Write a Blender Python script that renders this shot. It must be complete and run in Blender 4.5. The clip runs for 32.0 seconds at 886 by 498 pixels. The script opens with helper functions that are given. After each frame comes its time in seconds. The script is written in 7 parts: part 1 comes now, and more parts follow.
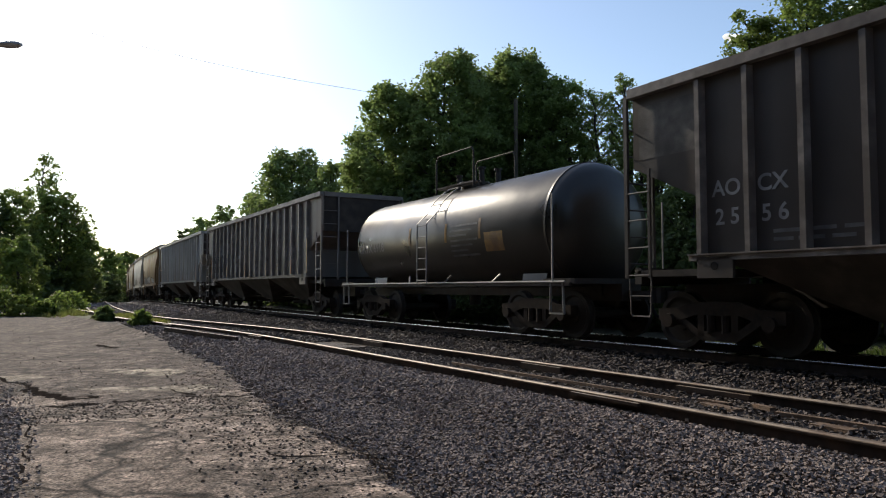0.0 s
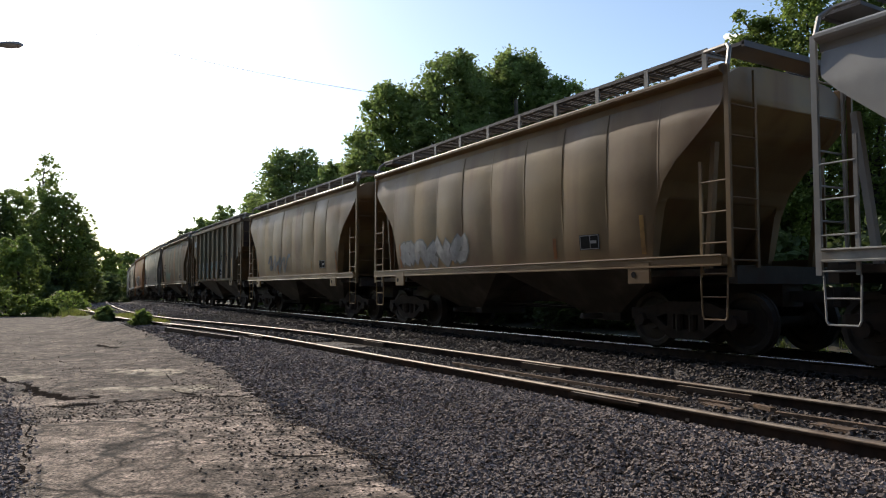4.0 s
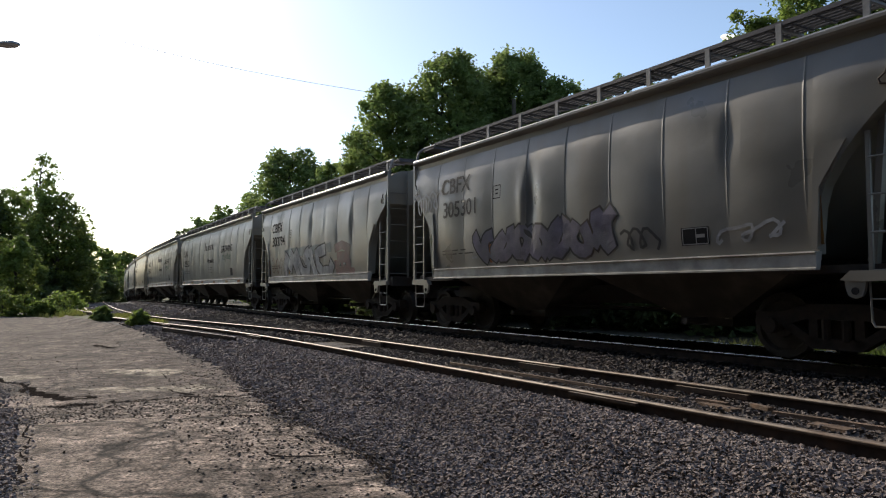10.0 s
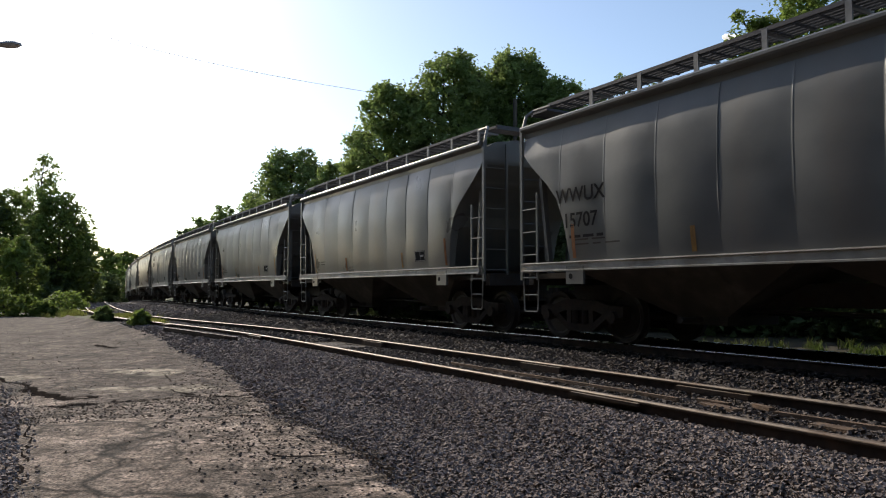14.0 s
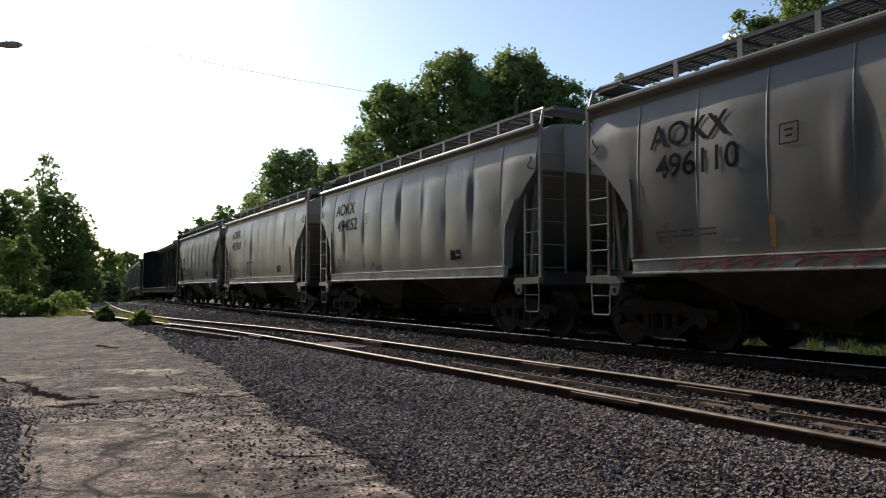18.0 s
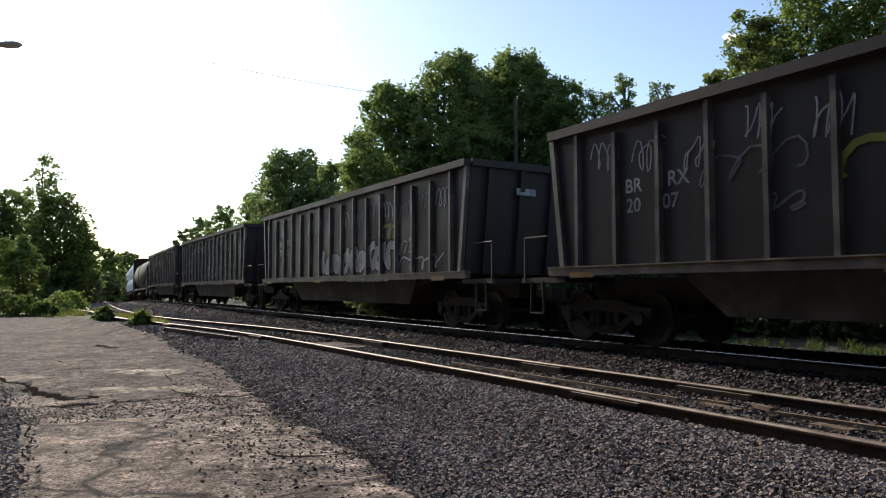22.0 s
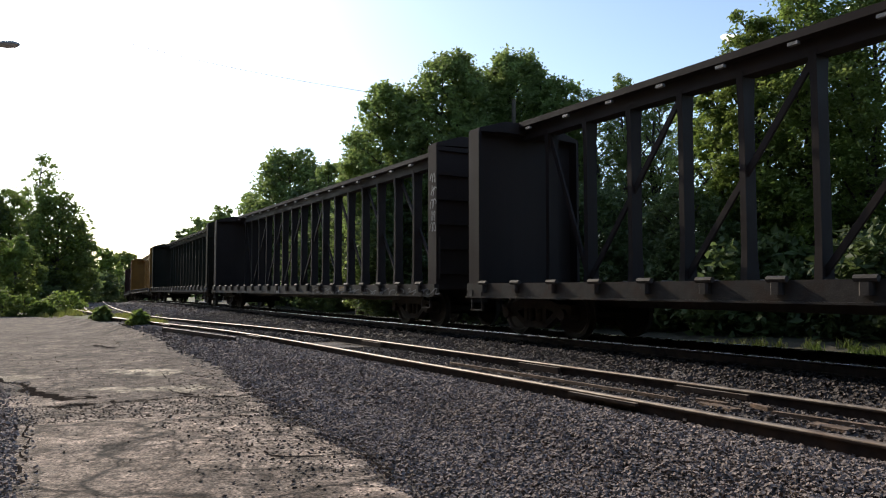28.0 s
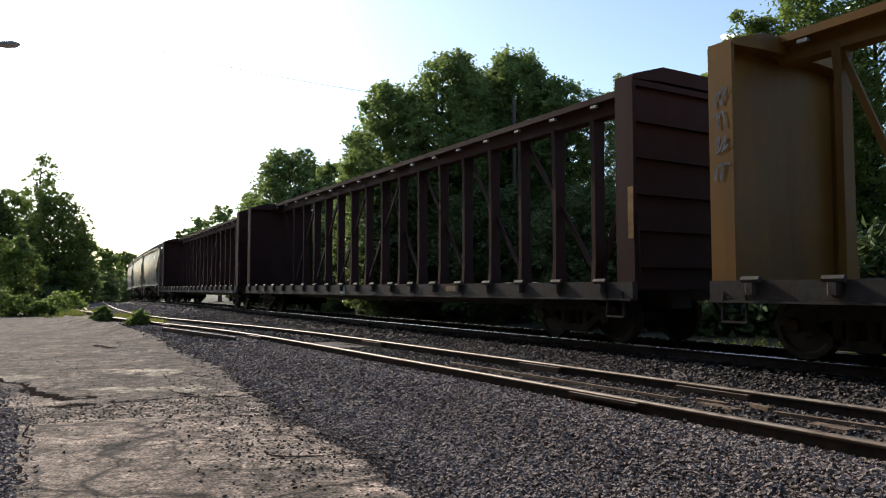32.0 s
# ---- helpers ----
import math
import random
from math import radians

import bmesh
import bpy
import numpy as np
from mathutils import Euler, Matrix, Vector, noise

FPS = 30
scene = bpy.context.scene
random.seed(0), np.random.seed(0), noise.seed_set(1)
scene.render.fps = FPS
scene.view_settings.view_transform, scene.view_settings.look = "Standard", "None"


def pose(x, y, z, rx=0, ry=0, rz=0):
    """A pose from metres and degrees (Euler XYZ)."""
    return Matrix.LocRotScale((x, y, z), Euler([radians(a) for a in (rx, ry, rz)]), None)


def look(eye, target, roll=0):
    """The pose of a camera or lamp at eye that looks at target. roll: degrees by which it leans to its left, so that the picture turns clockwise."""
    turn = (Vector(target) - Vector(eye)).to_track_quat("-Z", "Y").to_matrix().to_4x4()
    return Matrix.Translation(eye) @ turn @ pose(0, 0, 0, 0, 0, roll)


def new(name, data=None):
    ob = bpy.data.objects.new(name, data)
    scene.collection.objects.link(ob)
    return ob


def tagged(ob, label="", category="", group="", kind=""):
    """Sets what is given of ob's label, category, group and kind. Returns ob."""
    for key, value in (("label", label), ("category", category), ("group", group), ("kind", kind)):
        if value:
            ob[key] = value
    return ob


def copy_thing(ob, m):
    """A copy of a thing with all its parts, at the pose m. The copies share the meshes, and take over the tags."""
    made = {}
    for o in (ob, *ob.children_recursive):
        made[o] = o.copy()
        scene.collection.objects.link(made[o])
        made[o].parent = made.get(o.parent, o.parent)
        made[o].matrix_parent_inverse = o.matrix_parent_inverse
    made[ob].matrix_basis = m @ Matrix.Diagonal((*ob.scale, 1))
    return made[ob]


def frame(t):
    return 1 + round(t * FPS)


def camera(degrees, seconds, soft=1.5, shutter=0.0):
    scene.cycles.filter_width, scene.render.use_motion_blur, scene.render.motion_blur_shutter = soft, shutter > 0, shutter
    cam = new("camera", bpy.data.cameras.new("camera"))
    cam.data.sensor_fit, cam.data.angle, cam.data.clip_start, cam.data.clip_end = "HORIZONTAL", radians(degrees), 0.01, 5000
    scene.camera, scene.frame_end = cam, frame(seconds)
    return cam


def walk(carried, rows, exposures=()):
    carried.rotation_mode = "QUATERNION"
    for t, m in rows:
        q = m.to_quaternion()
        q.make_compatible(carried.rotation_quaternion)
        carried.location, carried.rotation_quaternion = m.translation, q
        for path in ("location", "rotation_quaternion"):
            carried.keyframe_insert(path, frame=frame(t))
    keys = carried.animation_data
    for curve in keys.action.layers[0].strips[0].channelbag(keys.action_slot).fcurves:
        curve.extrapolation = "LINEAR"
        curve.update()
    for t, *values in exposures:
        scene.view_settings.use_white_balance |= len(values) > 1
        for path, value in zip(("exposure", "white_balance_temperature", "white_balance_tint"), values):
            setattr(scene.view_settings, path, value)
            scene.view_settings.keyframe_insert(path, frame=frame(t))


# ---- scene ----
cam = camera(63.6, 32.0, soft=1.1)

# ---- plan: the main track runs straight past the camera, then bends away; eye 1.45 m over the lane ----
EYE = 1.45
TURN = math.atan2(742.0, 1265.0)
UX, UY = -math.sin(TURN), math.cos(TURN)      # along the track, away from the camera
VX, VY = math.cos(TURN), math.sin(TURN)       # across the track
S0, RB, DM = 30.2, 780.0, 9.95                # start of the bend, its radius, lateral place of the main track
RC = DM + RB
ZM, ZS = EYE - 0.96, EYE - 1.10               # rail tops of main and siding


def smooth(a):
    a = np.clip(a, 0.0, 1.0)
    return a * a * (3 - 2 * a)


def drop(S):
    return 0.00016 * np.maximum(np.minimum(S, 160.0) - 40.0, 0.0) ** 2


def from_track(S, d):
    """World x, y of a place S metres along the main track and d metres across it."""
    phi = np.maximum(S - S0, 0.0) / RB
    r = RC - d
    s = np.where(S > S0, S0 + r * np.sin(phi), S)
    dd = np.where(S > S0, RC - r * np.cos(phi), d)
    return s * UX + dd * VX, s * UY + dd * VY


def to_track(x, y):
    s, d = x * UX + y * UY, x * VX + y * VY
    phi = np.arctan2(s - S0, RC - d)
    r = np.hypot(s - S0, RC - d)
    curved = s > S0
    return np.where(curved, S0 + phi * RB, s), np.where(curved, RC - r, d)


SIDE_S = [-40, 4, 8, 12, 15, 19.5, 23, 26, 30, 35, 40, 46, 55, 80, 150]
SIDE_D = [6.1, 6.1, 6.0, 5.86, 5.8, 5.5, 4.95, 4.4, 3.8, 3.58, 3.58, 3.75, 4.1, 4.9, 5.2]


def siding(S):
    """Lateral place of the siding's centre line."""
    S = np.asarray(S, float)
    out = 0.0
    for shift in (-2.0, -1.0, 0.0, 1.0, 2.0):
        out = out + 0.2 * np.interp(S + shift, SIDE_S, SIDE_D)
    return out


def height(S, d):
    """Height of the bare ground."""
    S, d = np.asarray(S, float), np.asarray(d, float)
    e = d - (siding(S) - 6.1)
    z = 0.205 * smooth((e - 3.6) / 1.2) - 0.05 * smooth((e - 7.3) / 0.6)
    z = z + 0.165 * smooth((d - 8.0) / 0.6) - 0.42 * smooth((d - 11.6) / 1.5) + 0.5 * smooth((d - 14.0) / 8.0)
    z = z + 5.0 * smooth((d - 22.0) / 60.0)
    return z - drop(S)


def lane_bump(x, y):
    """Waves, sags and lumps of the worn lane."""
    x, y = np.asarray(x, float), np.asarray(y, float)
    z = 0.0
    for a, ang, wl, ph in ((0.010, 0.3, 2.9, 0.4), (0.008, 1.2, 1.9, 2.2), (0.0065, 2.1, 1.27, 4.0), (0.005, 2.8, 0.83, 1.1), (0.0042, 0.8, 0.61, 3.3), (0.0036, 1.7, 0.47, 5.2), (0.003, 2.5, 0.37, 0.9)):
        c, q = math.cos(ang), math.sin(ang)
        z = z + a * np.sin(2 * np.pi / wl * (x * c + y * q + 0.35 * np.sin(1.9 * (x * q - y * c) + ph)) + ph)
    return z * np.clip((26.0 - np.hypot(x, y)) / 8.0, 0.0, 1.0) * 0.62


DRIFT = [(0.0, 1.3), (3.0, 2.1), (6.0, 1.3), (7.0, -0.3), (8.0, -1.8), (9.0, -1.6), (10.0, -1.8), (11.0, -0.5), (12.0, -0.3), (13.0, 1.3), (14.0, 0.2), (17.0, 1.3), (19.0, 1.3), (20.0, 1.3), (21.0, -0.3), (22.5, 1.3), (24.0, 0.2), (25.5, -1.1), (27.5, -2.0), (29.0, -2.2), (30.5, -1.6), (32.0, -1.8)]
# the clip's camera opens up for the dark cars and closes for the pale ones, in stops
LIGHTEN = [(0.0, 0.0), (1.0, 0.13), (3.0, 0.13), (6.0, 0.18), (8.5, 0.18), (10.5, 0.0), (14.5, 0.0), (18.0, 0.02), (19.5, 0.1), (21.0, 0.22), (24.2, 0.22), (25.0, 0.14), (25.5, 0.05), (27.4, 0.25), (28.5, 0.3), (32.0, 0.32)]
walk(cam, [(t, look((0, 0, EYE), (0, 10 * math.cos(0.0553), EYE + 10 * math.sin(0.0553))) @ pose(0, 0, 0, 0.0, 0.0453 * a, 0))
           for t, a in DRIFT], exposures=[(t, 0.16 + a, 6900, 10) for t, a in LIGHTEN])

# ---- daylight: a low sun ahead and to the side, a clear hazy sky ----
SUN_AZ, SUN_EL = radians(-35.5), radians(31.0)
world = bpy.data.worlds.new("sky")
scene.world = world
world.use_nodes = True
wn = world.node_tree
sky = wn.nodes.new("ShaderNodeTexSky")
sky.sky_type, sky.sun_disc = "NISHITA", False
sky.sun_elevation, sky.sun_rotation = SUN_EL, SUN_AZ
sky.air_density, sky.dust_density, sky.ozone_density = 0.95, 0.68, 2.0
wn.links.new(sky.outputs[0], wn.nodes["Background"].inputs[0])
wn.nodes["Background"].inputs[1].default_value = 0.165
sun = new("sun", bpy.data.lights.new("sun", "SUN"))
sun.data.energy, sun.data.angle, sun.data.color = 3.0, radians(0.6), (1.0, 0.925, 0.81)
toward = Vector((math.sin(SUN_AZ) * math.cos(SUN_EL), math.cos(SUN_AZ) * math.cos(SUN_EL), math.sin(SUN_EL)))
sun.matrix_world = look(tuple(toward * 50), (0, 0, 0))


# ---- materials ----
def mat(name, base, rough=0.6, metal=0.0, spread=0.25, scale=3.0, second=None, mixat=0.55, bump=0.15, bscale=40.0, streak=None,
        streak_col=(0.16, 0.07, 0.03), streak_amt=0.6, dirt=0.0, translucent=0.0, vary=0.0, soft=0.12, spec=0.5, cracks=False, grain=0.0, dust=()):
    m = bpy.data.materials.new(name)
    m.use_nodes = True
    nt = m.node_tree
    N, L = nt.nodes, nt.links
    bsdf = N["Principled BSDF"]
    co = N.new("ShaderNodeTexCoord")
    n1 = N.new("ShaderNodeTexNoise")
    n1.inputs["Scale"].default_value, n1.inputs["Detail"].default_value = scale, 6
    L.new(co.outputs["Object"], n1.inputs["Vector"])
    ramp = N.new("ShaderNodeMapRange")
    ramp.inputs[1].default_value, ramp.inputs[2].default_value = 0.3, 0.7
    ramp.inputs[3].default_value, ramp.inputs[4].default_value = 1 - spread, 1 + spread
    L.new(n1.outputs[0], ramp.inputs[0])
    mul = N.new("ShaderNodeMix")
    mul.data_type, mul.blend_type = "RGBA", "MULTIPLY"
    mul.inputs[0].default_value = 1.0
    mul.inputs[6].default_value = (*base, 1)
    L.new(ramp.outputs[0], mul.inputs[7])
    col = mul.outputs[2]

    def blend(fac, colour):
        nonlocal col
        mx = N.new("ShaderNodeMix")
        mx.data_type = "RGBA"
        L.new(fac, mx.inputs[0])
        L.new(col, mx.inputs[6])
        mx.inputs[7].default_value = (*colour, 1)
        col = mx.outputs[2]

    if second:
        n2 = N.new("ShaderNodeTexNoise")
        n2.inputs["Scale"].default_value, n2.inputs["Detail"].default_value = scale * 0.35, 8
        L.new(co.outputs["Object"], n2.inputs["Vector"])
        r2 = N.new("ShaderNodeMapRange")
        r2.inputs[1].default_value, r2.inputs[2].default_value = mixat - soft, mixat + soft
        L.new(n2.outputs[0], r2.inputs[0])
        blend(r2.outputs[0], second)
    if streak:
        mp = N.new("ShaderNodeMapping")
        mp.inputs["Scale"].default_value = streak
        L.new(co.outputs["Object"], mp.inputs["Vector"])
        n3 = N.new("ShaderNodeTexNoise")
        n3.inputs["Scale"].default_value, n3.inputs["Detail"].default_value = 1.0, 5
        L.new(mp.outputs[0], n3.inputs["Vector"])
        r3 = N.new("ShaderNodeMapRange")
        r3.inputs[1].default_value, r3.inputs[2].default_value = 0.5, 0.78
        r3.inputs[4].default_value = streak_amt
        L.new(n3.outputs[0], r3.inputs[0])
        blend(r3.outputs[0], streak_col)
    if cracks:
        lum = base[0] / 0.085
        wob = N.new("ShaderNodeTexNoise")
        wob.inputs["Scale"].default_value = 1.3
        L.new(co.outputs["Object"], wob.inputs["Vector"])
        av = N.new("ShaderNodeMix")
        av.data_type, av.inputs[0].default_value = "VECTOR", 0.45
        L.new(co.outputs["Object"], av.inputs[4])
        L.new(wob.outputs["Color"], av.inputs[5])
        big = N.new("ShaderNodeTexNoise")
        big.inputs["Scale"].default_value, big.inputs["Detail"].default_value = 0.55, 9
        L.new(co.outputs["Object"], big.inputs["Vector"])
        for lo, hi, amount, tone in ((0.56, 0.70, 0.75, (0.04, 0.032, 0.027)), (0.42, 0.30, 0.6, (0.12, 0.1, 0.082))):
            rb = N.new("ShaderNodeMapRange")
            rb.inputs[1].default_value, rb.inputs[2].default_value, rb.inputs[4].default_value = lo, hi, amount
            L.new(big.outputs[0], rb.inputs[0])
            blend(rb.outputs[0], tuple(min(1.0, c * lum) for c in tone))
        for vs, width, amount in ((0.55, 0.016, 0.95), (1.7, 0.03, 0.7)):
            vo = N.new("ShaderNodeTexVoronoi")
            vo.feature = "DISTANCE_TO_EDGE"
            vo.inputs["Scale"].default_value = vs
            L.new(av.outputs[1], vo.inputs["Vector"])
            rv = N.new("ShaderNodeMapRange")
            rv.inputs[1].default_value, rv.inputs[2].default_value = 0.0, width
            rv.inputs[3].default_value, rv.inputs[4].default_value = amount, 0.0
            L.new(vo.outputs[0], rv.inputs[0])
            blend(rv.outputs[0], (0.02, 0.018, 0.016))
    for cx, cy, turn, ra, rb, amount in dust:
        mp = N.new("ShaderNodeMapping")
        mp.vector_type = "TEXTURE"
        mp.inputs["Location"].default_value, mp.inputs["Rotation"].default_value = (cx, cy, 0), (0, 0, turn)
        mp.inputs["Scale"].default_value = (ra, rb, 100.0)
        L.new(co.outputs["Object"], mp.inputs["Vector"])
        ln = N.new("ShaderNodeVectorMath")
        ln.operation = "LENGTH"
        L.new(mp.outputs[0], ln.inputs[0])
        rough_edge = N.new("ShaderNodeTexNoise")
        rough_edge.inputs["Scale"].default_value, rough_edge.inputs["Detail"].default_value = 3.5, 8
        L.new(co.outputs["Object"], rough_edge.inputs["Vector"])
        ad = N.new("ShaderNodeMath")
        ad.operation, ad.inputs[2].default_value = "MULTIPLY_ADD", -1.25
        ad.inputs[1].default_value = 2.5
        L.new(rough_edge.outputs[0], ad.inputs[0])
        sm = N.new("ShaderNodeMath")
        L.new(ln.outputs["Value"], sm.inputs[0])
        L.new(ad.outputs[0], sm.inputs[1])
        rd = N.new("ShaderNodeMapRange")
        rd.inputs[1].default_value, rd.inputs[2].default_value, rd.inputs[3].default_value, rd.inputs[4].default_value = 0.55, 1.1, amount, 0.0
        L.new(sm.outputs[0], rd.inputs[0])
        blend(rd.outputs[0], (0.5, 0.42, 0.32))
    if grain:
        for gs, amount in ((0.9, 0.4), (2.6, 0.5), (9.0, 0.6), (42.0, 1.0)):
            ng = N.new("ShaderNodeTexNoise")
            ng.inputs["Scale"].default_value, ng.inputs["Detail"].default_value = gs, 3
            L.new(co.outputs["Object"], ng.inputs["Vector"])
            rg = N.new("ShaderNodeMapRange")
            rg.inputs[1].default_value, rg.inputs[2].default_value = 0.3, 0.7
            rg.inputs[3].default_value, rg.inputs[4].default_value = 1 - grain * amount, 1 + grain * amount
            L.new(ng.outputs[0], rg.inputs[0])
            mg = N.new("ShaderNodeMix")
            mg.data_type, mg.blend_type, mg.inputs[0].default_value = "RGBA", "MULTIPLY", 1.0
            L.new(col, mg.inputs[6])
            L.new(rg.outputs[0], mg.inputs[7])
            col = mg.outputs[2]
    if vary:
        info = N.new("ShaderNodeObjectInfo")
        geo = N.new("ShaderNodeNewGeometry")
        add = N.new("ShaderNodeMath")
        add.operation = "ADD"
        L.new(info.outputs["Random"], add.inputs[0])
        L.new(geo.outputs["Random Per Island"], add.inputs[1])
        r4 = N.new("ShaderNodeMapRange")
        r4.inputs[2].default_value = 2.0
        r4.inputs[3].default_value, r4.inputs[4].default_value = 1 - vary, 1 + vary
        L.new(add.outputs[0], r4.inputs[0])
        mv = N.new("ShaderNodeMix")
        mv.data_type, mv.blend_type = "RGBA", "MULTIPLY"
        mv.inputs[0].default_value = 1.0
        L.new(col, mv.inputs[6])
        L.new(r4.outputs[0], mv.inputs[7])
        col = mv.outputs[2]
    L.new(col, bsdf.inputs["Base Color"])
    bsdf.inputs["Metallic"].default_value = metal
    bsdf.inputs["Specular IOR Level"].default_value = spec
    rr = N.new("ShaderNodeMapRange")
    rr.inputs[1].default_value, rr.inputs[2].default_value = 0.3, 0.7
    rr.inputs[3].default_value, rr.inputs[4].default_value = max(rough - 0.1, 0.05), min(rough + 0.1, 1)
    L.new(n1.outputs[0], rr.inputs[0])
    L.new(rr.outputs[0], bsdf.inputs["Roughness"])
    if bump:
        nb = N.new("ShaderNodeTexNoise")
        nb.inputs["Scale"].default_value, nb.inputs["Detail"].default_value = bscale, 4
        L.new(co.outputs["Object"], nb.inputs["Vector"])
        bp = N.new("ShaderNodeBump")
        bp.inputs["Strength"].default_value, bp.inputs["Distance"].default_value = bump, 0.02
        L.new(nb.outputs[0], bp.inputs["Height"])
        L.new(bp.outputs[0], bsdf.inputs["Normal"])
    if translucent:
        tr = N.new("ShaderNodeBsdfTranslucent")
        L.new(col, tr.inputs[0])
        mixs = N.new("ShaderNodeMixShader")
        mixs.inputs[0].default_value = translucent
        L.new(bsdf.outputs[0], mixs.inputs[1])
        L.new(tr.outputs[0], mixs.inputs[2])
        L.new(mixs.outputs[0], N["Material Output"].inputs[0])
    return m


RUST = (0.13, 0.055, 0.028)
# pale dusty places in the lane: x, y, turn, half sizes, strength
DUST = [(-5.15, 12.5, 0.0, 0.62, 0.5, 0.95), (-4.75, 12.1, 0.0, 0.4, 0.3, 0.8), (-3.9, 10.35, 0.15, 0.75, 0.35, 0.9), (-4.7, 10.2, 0.1, 0.35, 0.25, 0.7), (-7.9, 23.0, 0.0, 1.0, 1.4, 0.6), (-4.6, 15.4, 0.0, 0.4, 0.6, 0.6),
        (-6.9, 11.5, 0.0, 0.45, 0.4, 0.7), (-5.9, 18.5, 0.0, 0.7, 0.9, 0.5), (-2.6, 8.6, 0.5, 0.5, 0.25, 0.3)]
